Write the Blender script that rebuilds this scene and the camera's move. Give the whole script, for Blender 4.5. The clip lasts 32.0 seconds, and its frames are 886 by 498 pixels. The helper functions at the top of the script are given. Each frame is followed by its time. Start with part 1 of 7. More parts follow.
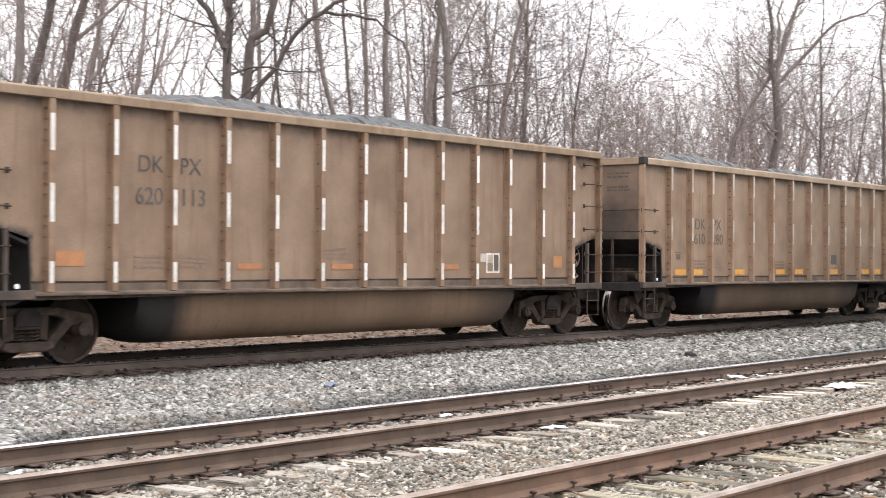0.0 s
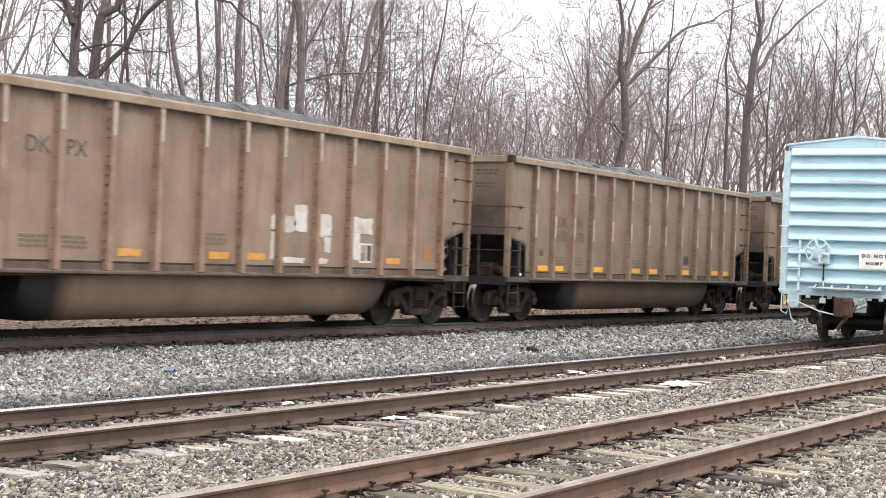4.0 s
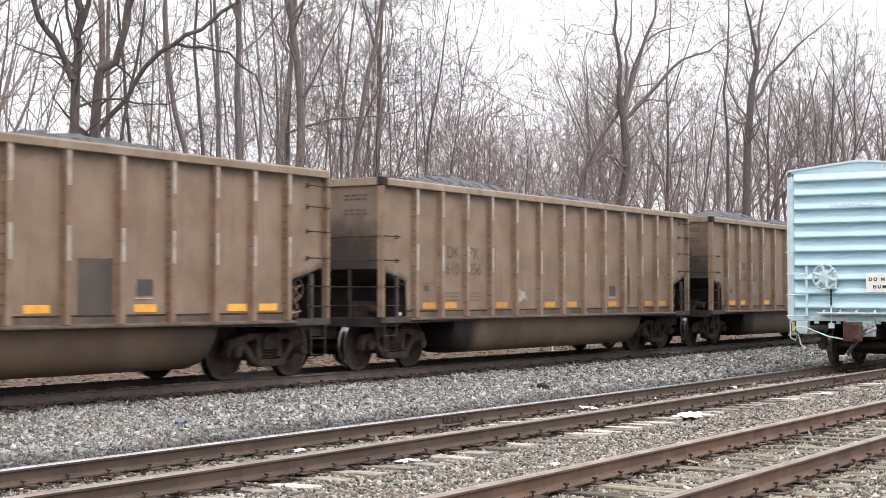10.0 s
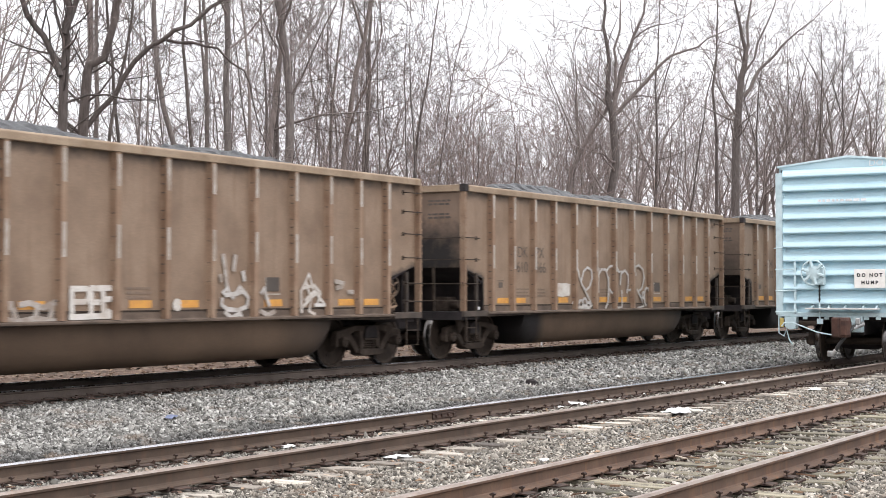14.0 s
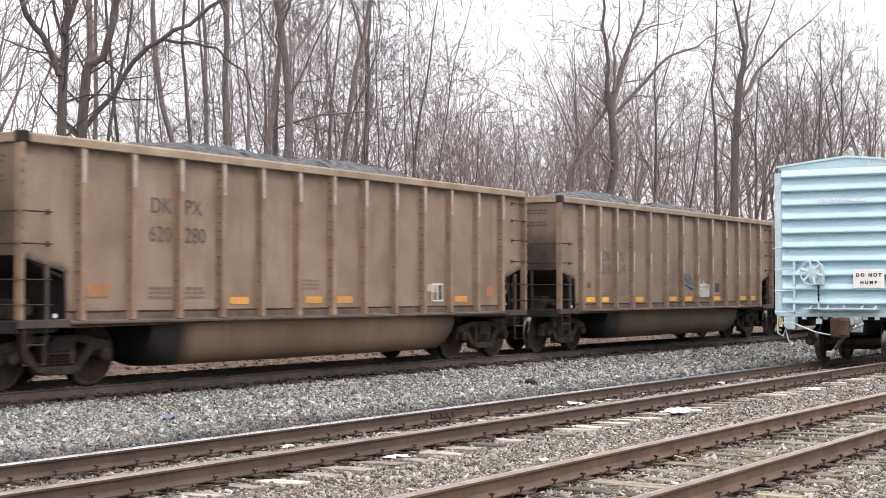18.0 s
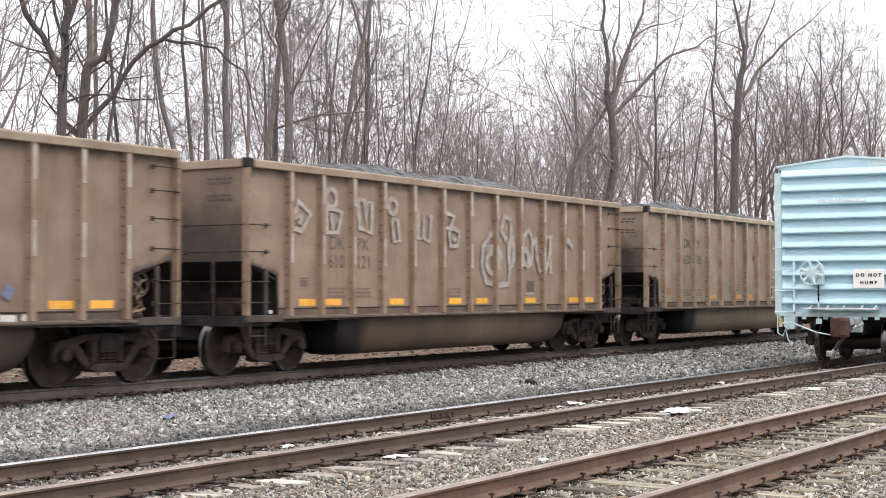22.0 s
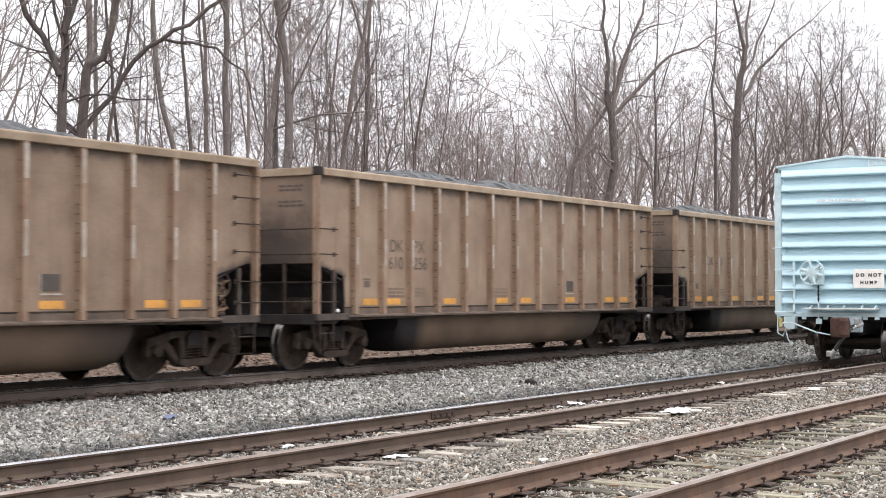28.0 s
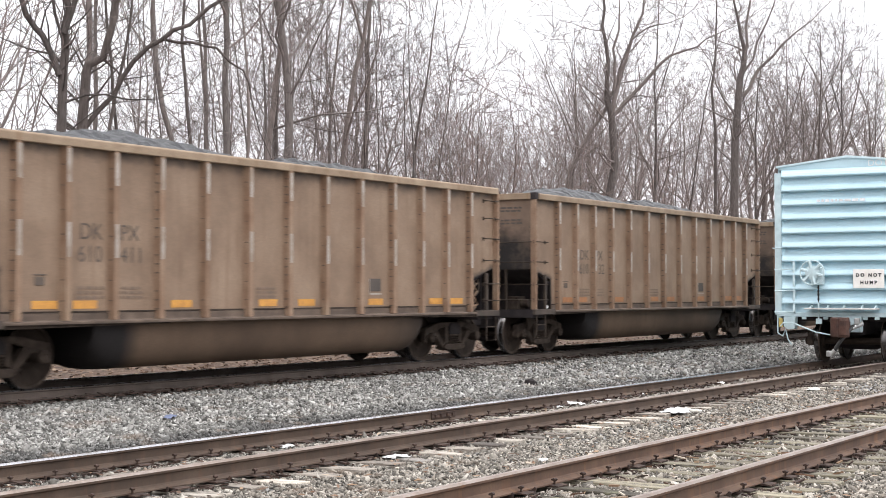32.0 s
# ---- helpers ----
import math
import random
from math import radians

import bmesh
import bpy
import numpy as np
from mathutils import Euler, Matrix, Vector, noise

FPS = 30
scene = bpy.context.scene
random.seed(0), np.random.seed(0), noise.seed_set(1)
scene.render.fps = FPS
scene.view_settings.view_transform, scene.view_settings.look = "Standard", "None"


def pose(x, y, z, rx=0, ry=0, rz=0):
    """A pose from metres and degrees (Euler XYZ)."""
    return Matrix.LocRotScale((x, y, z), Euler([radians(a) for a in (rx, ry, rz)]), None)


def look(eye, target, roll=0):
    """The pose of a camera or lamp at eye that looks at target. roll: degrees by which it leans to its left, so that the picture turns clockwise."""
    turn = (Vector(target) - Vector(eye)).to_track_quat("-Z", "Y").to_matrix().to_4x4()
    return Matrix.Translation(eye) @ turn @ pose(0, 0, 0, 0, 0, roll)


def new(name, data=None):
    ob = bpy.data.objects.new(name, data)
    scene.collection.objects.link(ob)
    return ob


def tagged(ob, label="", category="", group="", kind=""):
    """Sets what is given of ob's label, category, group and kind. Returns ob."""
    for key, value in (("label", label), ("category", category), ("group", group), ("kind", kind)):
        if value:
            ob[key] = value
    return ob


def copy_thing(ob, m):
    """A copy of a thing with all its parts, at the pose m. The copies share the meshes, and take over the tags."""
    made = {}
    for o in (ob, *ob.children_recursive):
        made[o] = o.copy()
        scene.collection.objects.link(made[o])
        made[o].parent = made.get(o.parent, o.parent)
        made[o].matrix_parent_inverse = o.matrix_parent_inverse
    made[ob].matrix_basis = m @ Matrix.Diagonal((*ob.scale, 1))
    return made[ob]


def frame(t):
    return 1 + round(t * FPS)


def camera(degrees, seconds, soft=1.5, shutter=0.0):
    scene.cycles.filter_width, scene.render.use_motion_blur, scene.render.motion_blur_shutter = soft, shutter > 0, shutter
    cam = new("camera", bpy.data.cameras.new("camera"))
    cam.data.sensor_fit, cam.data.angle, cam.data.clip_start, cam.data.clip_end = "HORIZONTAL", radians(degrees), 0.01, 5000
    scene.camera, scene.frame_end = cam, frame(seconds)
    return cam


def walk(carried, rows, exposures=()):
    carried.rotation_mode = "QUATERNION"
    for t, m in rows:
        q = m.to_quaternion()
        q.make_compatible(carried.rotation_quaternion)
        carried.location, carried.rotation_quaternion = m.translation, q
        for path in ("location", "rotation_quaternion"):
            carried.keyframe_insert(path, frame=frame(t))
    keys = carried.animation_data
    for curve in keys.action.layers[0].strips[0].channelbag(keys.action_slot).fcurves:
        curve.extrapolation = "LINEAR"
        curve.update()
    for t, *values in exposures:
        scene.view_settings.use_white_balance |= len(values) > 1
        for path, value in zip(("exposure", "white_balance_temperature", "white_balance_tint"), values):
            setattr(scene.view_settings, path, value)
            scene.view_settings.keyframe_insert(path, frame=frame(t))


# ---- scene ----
cam = camera(33.33, 32.0, soft=0.85, shutter=0.2)
EYE_Z = 1.557
# seconds, heading from the y axis towards x, tilt up, lean
TURNS = [
    (0.0, 52.131, 0.529, 0.328), (0.5, 56.712, 0.402, 1.042), (1.0, 57.934, 0.346, 1.638), (1.5, 59.094, 0.448, 2.224),
    (2.0, 59.189, 0.407, 2.436), (2.5, 58.549, 0.447, 2.338), (3.0, 58.339, 0.37, 2.368), (3.5, 58.225, 0.306, 2.338),
    (5.5, 57.477, 0.293, 2.143), (6.0, 57.41, 0.388, 2.042), (6.5, 57.382, 1.114, 1.709), (7.0, 57.433, 1.517, 1.392),
    (7.5, 57.565, 1.746, 1.213), (8.0, 57.675, 1.938, 0.509), (8.5, 57.555, 1.943, 0.338), (9.0, 57.722, 1.904, 0.05),
    (9.5, 57.759, 1.874, 0.006), (10.0, 57.789, 1.838, 0.0), (10.5, 57.813, 1.795, -0.02), (11.0, 57.862, 1.742, -0.015),
    (11.5, 57.961, 1.728, -0.023), (12.0, 58.028, 1.71, -0.023), (12.5, 58.106, 1.708, -0.035), (13.0, 58.159, 1.704, -0.033),
    (13.5, 58.192, 1.691, -0.025), (14.0, 58.21, 1.681, -0.03), (14.5, 58.217, 1.679, -0.03), (16.5, 58.236, 1.678, -0.026),
    (18.0, 58.246, 1.677, -0.015), (19.0, 58.249, 1.676, -0.01), (32.0, 58.249, 1.676, -0.01),
]
walk(cam, [(t, pose(0, 0, EYE_Z, 0, 0, -yaw) @ pose(0, 0, 0, 90 + tilt, 0, 0) @ pose(0, 0, 0, 0, 0, lean)) for t, yaw, tilt, lean in TURNS],
     [(0, 0.86, 6480, 10), (1, 0.76, 6430, 10), (3, 0.68, 6400, 10), (6, 0.65, 6370, 10), (9, 0.54, 6340, 10), (32, 0.53, 6340, 10)])

# ---- sky and light: a bright, even overcast ----
world = bpy.data.worlds.new("overcast")
scene.world = world
world.use_nodes = True
wt = world.node_tree
sky = wt.nodes.new("ShaderNodeTexSky")
sky.sky_type, sky.sun_disc = "NISHITA", False
sky.sun_elevation, sky.sun_rotation = radians(64), radians(202)
sky.air_density, sky.dust_density = 1.0, 6.0
grey = wt.nodes.new("ShaderNodeHueSaturation")
grey.inputs["Saturation"].default_value = 0.15
wt.links.new(sky.outputs["Color"], grey.inputs["Color"])
scaled = wt.nodes.new("ShaderNodeVectorMath")
scaled.operation = "SCALE"
scaled.inputs["Scale"].default_value = 0.1
wt.links.new(grey.outputs["Color"], scaled.inputs[0])
cloud = wt.nodes.new("ShaderNodeMix")          # the cloud deck evens the sky out
cloud.data_type = "RGBA"
cloud.inputs[0].default_value = 0.85
aim = wt.nodes.new("ShaderNodeTexCoord")
parts = wt.nodes.new("ShaderNodeSeparateXYZ")
wt.links.new(aim.outputs["Generated"], parts.inputs[0])
deck = wt.nodes.new("ShaderNodeValToRGB")      # an overcast sky is brightest overhead
deck.color_ramp.elements[0].color = (0.86, 0.845, 0.87, 1)
deck.color_ramp.elements[1].color = (2.1, 2.07, 2.1, 1)
wt.links.new(parts.outputs["Z"], deck.inputs["Fac"])
wt.links.new(deck.outputs["Color"], cloud.inputs[7])
wt.links.new(scaled.outputs[0], cloud.inputs[6])
back = wt.nodes["Background"]
wt.links.new(cloud.outputs[2], back.inputs["Color"])
back.inputs["Strength"].default_value = 1.0
sun = new("sun", bpy.data.lights.new("sun", "SUN"))
sun.data.energy, sun.data.angle, sun.data.color = 0.8, radians(60), (1.0, 0.97, 0.93)
sun.matrix_world = look((0, 0, 0), (0.16, 0.4, -0.9))

# ---- plan ----
NEAR_Y, NEAR_Z = 5.27, 0.066      # centre line and rail top of the three tracks
MID_Y, MID_Z = 9.78, 0.0
MAIN_Y, MAIN_Z = 17.22, 0.185
RAIL_H = 0.17
CAR_L, CAR_S, CAR_HW = 14.53, 16.18, 1.60   # body length, spacing of cars, half width


# ---- materials ----
def nodes_of(name, rough=0.8, metal=0.0):
    m = bpy.data.materials.new(name)
    m.use_nodes = True
    nt = m.node_tree
    b = nt.nodes["Principled BSDF"]
    b.inputs["Roughness"].default_value = rough
    b.inputs["Metallic"].default_value = metal
    return m, nt, b


def add_node(nt, kind, **values):
    n = nt.nodes.new(kind)
    for k, v in values.items():
        n.inputs[k].default_value = v
    return n


def coords(nt, stretch=(1, 1, 1), shuffle=True):
    """Object coordinates, shifted for each object by its own random number."""
    tc = nt.nodes.new("ShaderNodeTexCoord")
    mp = nt.nodes.new("ShaderNodeMapping")
    mp.inputs["Scale"].default_value = stretch
    nt.links.new(tc.outputs["Object"], mp.inputs["Vector"])
    if shuffle:
        oi = nt.nodes.new("ShaderNodeObjectInfo")
        mul = nt.nodes.new("ShaderNodeMath")
        mul.operation = "MULTIPLY"
        mul.inputs[1].default_value = 57.0
        nt.links.new(oi.outputs["Random"], mul.inputs[0])
        nt.links.new(mul.outputs[0], mp.inputs["Location"])
    return mp.outputs["Vector"]


def noise_of(nt, vec, scale, detail=5.0, rough=0.55):
    n = add_node(nt, "ShaderNodeTexNoise", Scale=scale, Detail=detail, Roughness=rough)
    nt.links.new(vec, n.inputs["Vector"])
    return n.outputs["Fac"]


def ramp(nt, fac, stops):
    r = nt.nodes.new("ShaderNodeValToRGB")
    e = r.color_ramp.elements
    while len(e) < len(stops):
        e.new(0.5)
    for el, (at, col) in zip(e, stops):
        el.position, el.color = at, (*col, 1) if len(col) == 3 else col
    nt.links.new(fac, r.inputs["Fac"])
    return r.outputs["Color"]


def mix(nt, fac, a, b, mode="MIX"):
    n = nt.nodes.new("ShaderNodeMix")
    n.data_type, n.blend_type = "RGBA", mode
    for sock, v in ((0, fac), (6, a), (7, b)):
        if hasattr(v, "links"):
            nt.links.new(v, n.inputs[sock])
        else:
            n.inputs[sock].default_value = (*v, 1) if isinstance(v, tuple) and len(v) == 3 else v
    return n.outputs[2]


def bump(nt, b, height, strength, distance):
    n = add_node(nt, "ShaderNodeBump", Strength=strength, Distance=distance)
    nt.links.new(height, n.inputs["Height"])
    nt.links.new(n.outputs["Normal"], b.inputs["Normal"])


def step(nt, fac, lo, hi):
    n = nt.nodes.new("ShaderNodeMapRange")
    n.inputs["From Min"].default_value, n.inputs["From Max"].default_value = lo, hi
    nt.links.new(fac, n.inputs["Value"])
    return n.outputs["Result"]


def worn(name, base, dark, light, rough=0.75, metal=0.0, scale=1.5, grain=30.0, streak=None, bumps=0.25, speck=0.35, toned=False):
    """Paint or metal with broad blotches, fine grain and, where named, streaks that run down it."""
    m, nt, b = nodes_of(name, rough, metal)
    v = coords(nt)
    col = ramp(nt, noise_of(nt, v, scale), [(0.3, dark), (0.52, base), (0.75, light)])
    fine = noise_of(nt, v, grain, 4.0, 0.6)
    col = mix(nt, speck, col, ramp(nt, fine, [(0.35, (0.55, 0.55, 0.55)), (0.65, (1.25, 1.25, 1.25))]), "MULTIPLY")
    if streak:
        s = noise_of(nt, coords(nt, (7, 7, 0.45)), 1.0, 6.0, 0.6)
        col = mix(nt, step(nt, s, 0.54, 0.8), col, streak)
    oi = nt.nodes.new("ShaderNodeObjectInfo")
    col = mix(nt, 1.0, col, ramp(nt, oi.outputs["Random"], [(0.0, (0.93, 0.92, 0.91)), (1.0, (1.07, 1.07, 1.08))]), "MULTIPLY")
    if toned:                   # each car's own batch of paint and fading
        col = mix(nt, 1.0, col, oi.outputs["Color"], "MULTIPLY")
    nt.links.new(col, b.inputs["Base Color"])
    nt.links.new(ramp(nt, fine, [(0.3, (rough - 0.08,) * 3), (0.7, (min(1, rough + 0.1),) * 3)]), b.inputs["Roughness"])
    bump(nt, b, fine, bumps, 0.004)
    return m


M_CAR = worn("weathered_tan_paint", (0.247, 0.175, 0.123), (0.187, 0.127, 0.0874), (0.308, 0.228, 0.165), 0.66, 0, 1.3, 45, (0.167, 0.103, 0.0646), toned=True)
M_POST = worn("weathered_post_paint", (0.263, 0.178, 0.122), (0.202, 0.125, 0.0808), (0.323, 0.24, 0.171), 0.78, 0, 2.5, 50, (0.202, 0.122, 0.076), toned=True)
M_CHORD = worn("pale_chord_paint", (0.283, 0.215, 0.15), (0.212, 0.155, 0.103), (0.353, 0.278, 0.199), 0.75, 0, 2.0, 40, (0.202, 0.13, 0.076), toned=True)
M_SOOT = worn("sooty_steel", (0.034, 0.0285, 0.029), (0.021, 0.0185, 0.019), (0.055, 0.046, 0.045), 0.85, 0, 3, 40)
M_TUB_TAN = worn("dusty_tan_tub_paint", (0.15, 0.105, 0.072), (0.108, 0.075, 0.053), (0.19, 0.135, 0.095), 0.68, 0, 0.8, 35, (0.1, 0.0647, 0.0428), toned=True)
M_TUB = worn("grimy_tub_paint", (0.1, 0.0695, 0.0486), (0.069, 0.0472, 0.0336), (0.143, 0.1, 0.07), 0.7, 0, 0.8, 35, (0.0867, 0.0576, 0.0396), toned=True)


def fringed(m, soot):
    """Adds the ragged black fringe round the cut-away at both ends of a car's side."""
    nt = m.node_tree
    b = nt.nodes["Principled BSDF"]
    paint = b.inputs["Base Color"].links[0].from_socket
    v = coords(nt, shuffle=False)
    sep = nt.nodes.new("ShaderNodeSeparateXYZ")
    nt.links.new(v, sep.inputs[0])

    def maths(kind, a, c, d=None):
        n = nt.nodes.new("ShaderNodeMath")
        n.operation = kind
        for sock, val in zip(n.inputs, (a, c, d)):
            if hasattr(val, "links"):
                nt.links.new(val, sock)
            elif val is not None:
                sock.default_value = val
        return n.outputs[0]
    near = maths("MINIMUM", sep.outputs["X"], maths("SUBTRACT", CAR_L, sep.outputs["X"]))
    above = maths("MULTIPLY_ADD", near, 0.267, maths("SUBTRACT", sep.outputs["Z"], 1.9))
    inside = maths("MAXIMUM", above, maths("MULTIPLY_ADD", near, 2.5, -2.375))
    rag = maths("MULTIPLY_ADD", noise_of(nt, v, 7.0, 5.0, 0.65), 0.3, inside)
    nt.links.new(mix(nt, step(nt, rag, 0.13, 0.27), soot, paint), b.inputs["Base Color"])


def soot_and_shade(m, slope, lo, hi, soot, scale=1.6):
    """Adds soot thrown up by the running gear, or painted shade with coal dust below the chord, with a ragged edge."""
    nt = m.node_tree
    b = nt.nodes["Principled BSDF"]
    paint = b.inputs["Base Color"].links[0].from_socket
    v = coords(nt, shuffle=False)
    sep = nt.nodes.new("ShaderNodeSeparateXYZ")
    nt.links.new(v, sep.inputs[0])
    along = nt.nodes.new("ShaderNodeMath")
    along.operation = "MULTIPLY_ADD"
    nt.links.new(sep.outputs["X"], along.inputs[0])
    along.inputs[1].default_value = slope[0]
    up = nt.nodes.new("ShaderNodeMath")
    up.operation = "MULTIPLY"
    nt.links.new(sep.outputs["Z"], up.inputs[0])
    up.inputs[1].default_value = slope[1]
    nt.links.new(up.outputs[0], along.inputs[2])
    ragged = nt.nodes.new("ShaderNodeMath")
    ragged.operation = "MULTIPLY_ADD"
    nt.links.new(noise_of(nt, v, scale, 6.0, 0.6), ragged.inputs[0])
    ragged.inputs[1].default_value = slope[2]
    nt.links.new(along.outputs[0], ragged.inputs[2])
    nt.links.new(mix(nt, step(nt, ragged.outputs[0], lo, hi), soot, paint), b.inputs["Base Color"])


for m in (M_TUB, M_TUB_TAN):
    soot_and_shade(m, (1.0, 0.0, 0.3), 3.5, 3.95, (0.014, 0.0118, 0.0115))
    soot_and_shade(m, (-1.0, 0.0, 0.5), -11.45, -10.0, (0.036, 0.027, 0.022))
soot_and_shade(M_CAR, (0.12, 1.0, 0.5), 1.3, 1.62, (0.05, 0.036, 0.028))
# the top chord's shade, streaked with coal dust, painted onto the sheet
soot_and_shade(M_CAR, (0.0, -1.0, -0.34), -3.66, -3.46, (0.075, 0.055, 0.044), 5.0)
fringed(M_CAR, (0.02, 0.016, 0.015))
M_SILL = worn("grimy_sill_paint", (0.12, 0.086, 0.064), (0.07, 0.05, 0.038), (0.17, 0.124, 0.093), 0.8, 0, 3, 40)
M_DUSTY = worn("dusty_sill_paint", (0.062, 0.046, 0.036), (0.036, 0.027, 0.022), (0.1, 0.074, 0.057), 0.8, 0, 3, 40)
M_TRUCK = worn("dusty_cast_steel", (0.052, 0.039, 0.031), (0.031, 0.0235, 0.019), (0.09, 0.069, 0.055), 0.95, 0, 6, 60)
M_WHEEL = worn("brown_wheel_steel", (0.0324, 0.0229, 0.0172), (0.0207, 0.015, 0.0116), (0.0495, 0.0361, 0.0275), 0.75, 0.0, 5, 60)
for m in (M_TRUCK, M_WHEEL, M_SOOT, M_TUB, M_TUB_TAN):       # thick dry dust takes the sheen off
    m.node_tree.nodes["Principled BSDF"].inputs["Specular IOR Level"].default_value = 0.2
M_TREAD = worn("polished_tread", (0.12, 0.113, 0.11), (0.08, 0.075, 0.072), (0.18, 0.172, 0.168), 0.2, 1.0, 5, 60, None, 0.05, 0.1)
M_STRIP = worn("white_reflector", (0.62, 0.6, 0.57), (0.5, 0.47, 0.43), (0.7, 0.69, 0.67), 0.5, 0, 6, 40)
M_FADED = worn("faded_strip", (0.4, 0.35, 0.3), (0.28, 0.215, 0.165), (0.5, 0.46, 0.42), 0.65, 0, 4, 40)
M_ORANGE = worn("orange_reflector", (0.85, 0.42, 0.05), (0.74, 0.34, 0.05), (0.88, 0.48, 0.07), 0.45, 0, 8, 60)
M_MID_ORANGE = worn("weathered_orange_reflector", (0.6, 0.29, 0.06), (0.48, 0.23, 0.06), (0.68, 0.35, 0.07), 0.55, 0, 8, 60)
M_RED_ORANGE = worn("smeared_orange_paint", (0.43, 0.15, 0.05), (0.36, 0.15, 0.06), (0.48, 0.13, 0.07), 0.6, 0, 5, 60)
M_DULL_ORANGE = worn("dull_orange_patch", (0.35, 0.155, 0.066), (0.27, 0.135, 0.07), (0.4, 0.19, 0.08), 0.6, 0, 6, 60)
M_LETTER = worn("faded_black_lettering", (0.085, 0.075, 0.068), (0.06, 0.054, 0.05), (0.14, 0.11, 0.09), 0.8, 0, 4, 40)
M_FAINT = worn("faint_lettering", (0.19, 0.135, 0.098), (0.16, 0.12, 0.09), (0.22, 0.15, 0.11), 0.8, 0, 4, 40)
M_LETTER_DUST = worn("dusty_dark_panel", (0.085, 0.07, 0.06), (0.065, 0.053, 0.046), (0.12, 0.095, 0.078), 0.85, 0, 1.5, 40)
M_PATCH = worn("white_paint_patch", (0.6, 0.56, 0.51), (0.45, 0.38, 0.32), (0.7, 0.68, 0.65), 0.65, 0, 3, 30)
M_SPRAY = worn("thin_white_spray", (0.37, 0.325, 0.285), (0.27, 0.215, 0.175), (0.47, 0.43, 0.395), 0.7, 0, 7, 40)
M_CHALK = worn("chalky_white_spray", (0.48, 0.45, 0.42), (0.36, 0.31, 0.27), (0.57, 0.55, 0.53), 0.7, 0, 6, 40)
M_TEAL = worn("teal_spray", (0.05, 0.2, 0.2), (0.04, 0.15, 0.16), (0.07, 0.26, 0.26), 0.6, 0, 4, 40)
M_BLUE = worn("blue_spray", (0.14, 0.17, 0.27), (0.12, 0.14, 0.22), (0.19, 0.22, 0.34), 0.65, 0, 4, 40)
M_DARK_SPRAY = worn("dark_spray", (0.11, 0.075, 0.06), (0.09, 0.06, 0.05), (0.15, 0.1, 0.08), 0.7, 0, 4, 40)
M_COAL = worn("wet_black_coal", (0.022, 0.023, 0.026), (0.012, 0.012, 0.014), (0.05, 0.052, 0.058), 0.5, 0, 9, 90, None, 1.0)
M_RAIL = worn("brown_rail_web", (0.094, 0.064, 0.046), (0.066, 0.044, 0.033), (0.138, 0.096, 0.07), 0.75, 0.15, 2.5, 35, (0.14, 0.075, 0.045))
M_RUSTY = worn("orange_rust_rail", (0.122, 0.074, 0.05), (0.082, 0.05, 0.036), (0.175, 0.108, 0.072), 0.8, 0.1, 2.5, 35, (0.2, 0.1, 0.05))
M_MAIN = worn("dusty_main_rail", (0.118, 0.091, 0.075), (0.083, 0.064, 0.053), (0.155, 0.122, 0.102), 0.8, 0.1, 2.5, 35)
M_HEAD = worn("dull_rail_head", (0.3, 0.245, 0.21), (0.22, 0.17, 0.14), (0.38, 0.33, 0.3), 0.45, 0.6, 3, 30, None, 0.08)
M_BRIGHT = worn("polished_rail_head", (0.42, 0.42, 0.44), (0.3, 0.29, 0.28), (0.54, 0.54, 0.56), 0.27, 1.0, 3, 30, None, 0.05, 0.08)
M_IRON = worn("rusty_iron", (0.06, 0.037, 0.028), (0.035, 0.024, 0.02), (0.1, 0.058, 0.042), 0.85, 0.1, 14, 60)
M_BLUECAR = worn("pale_blue_paint", (0.49, 0.665, 0.73), (0.44, 0.61, 0.68), (0.53, 0.71, 0.77), 0.38, 0, 1.2, 22, (0.47, 0.63, 0.69), 0.03, 0.06)
M_BLUETRIM = worn("chalky_blue_trim", (0.54, 0.67, 0.7), (0.44, 0.56, 0.6), (0.62, 0.74, 0.77), 0.5, 0, 4, 22, None, 0.04, 0.1)
M_CREAM = worn("cream_sign_board", (0.8, 0.77, 0.72), (0.72, 0.68, 0.62), (0.84, 0.82, 0.78), 0.6, 0, 5, 22, None, 0.03, 0.06)
M_RUBBER = worn("old_rubber", (0.03, 0.03, 0.03), (0.02, 0.02, 0.02), (0.05, 0.05, 0.05), 0.35, 0, 5, 40)
M_BLACK = worn("black_paint", (0.02, 0.02, 0.022), (0.014, 0.014, 0.015), (0.035, 0.034, 0.034), 0.6, 0, 5, 40)
M_COUPLER = worn("rust_brown_coupler", (0.075, 0.036, 0.026), (0.045, 0.024, 0.018), (0.11, 0.055, 0.04), 0.85, 0.1, 7, 50)
M_STEEL = worn("bare_steel", (0.45, 0.45, 0.44), (0.3, 0.3, 0.3), (0.6, 0.6, 0.59), 0.4, 0.8, 8, 50)
M_YELLOW = worn("yellow_tag", (0.55, 0.42, 0.12), (0.4, 0.3, 0.1), (0.62, 0.5, 0.16), 0.6, 0, 8, 50)
M_LITTER = worn("white_paper", (0.78, 0.78, 0.77), (0.6, 0.6, 0.59), (0.86, 0.86, 0.86), 0.7, 0, 8, 40)


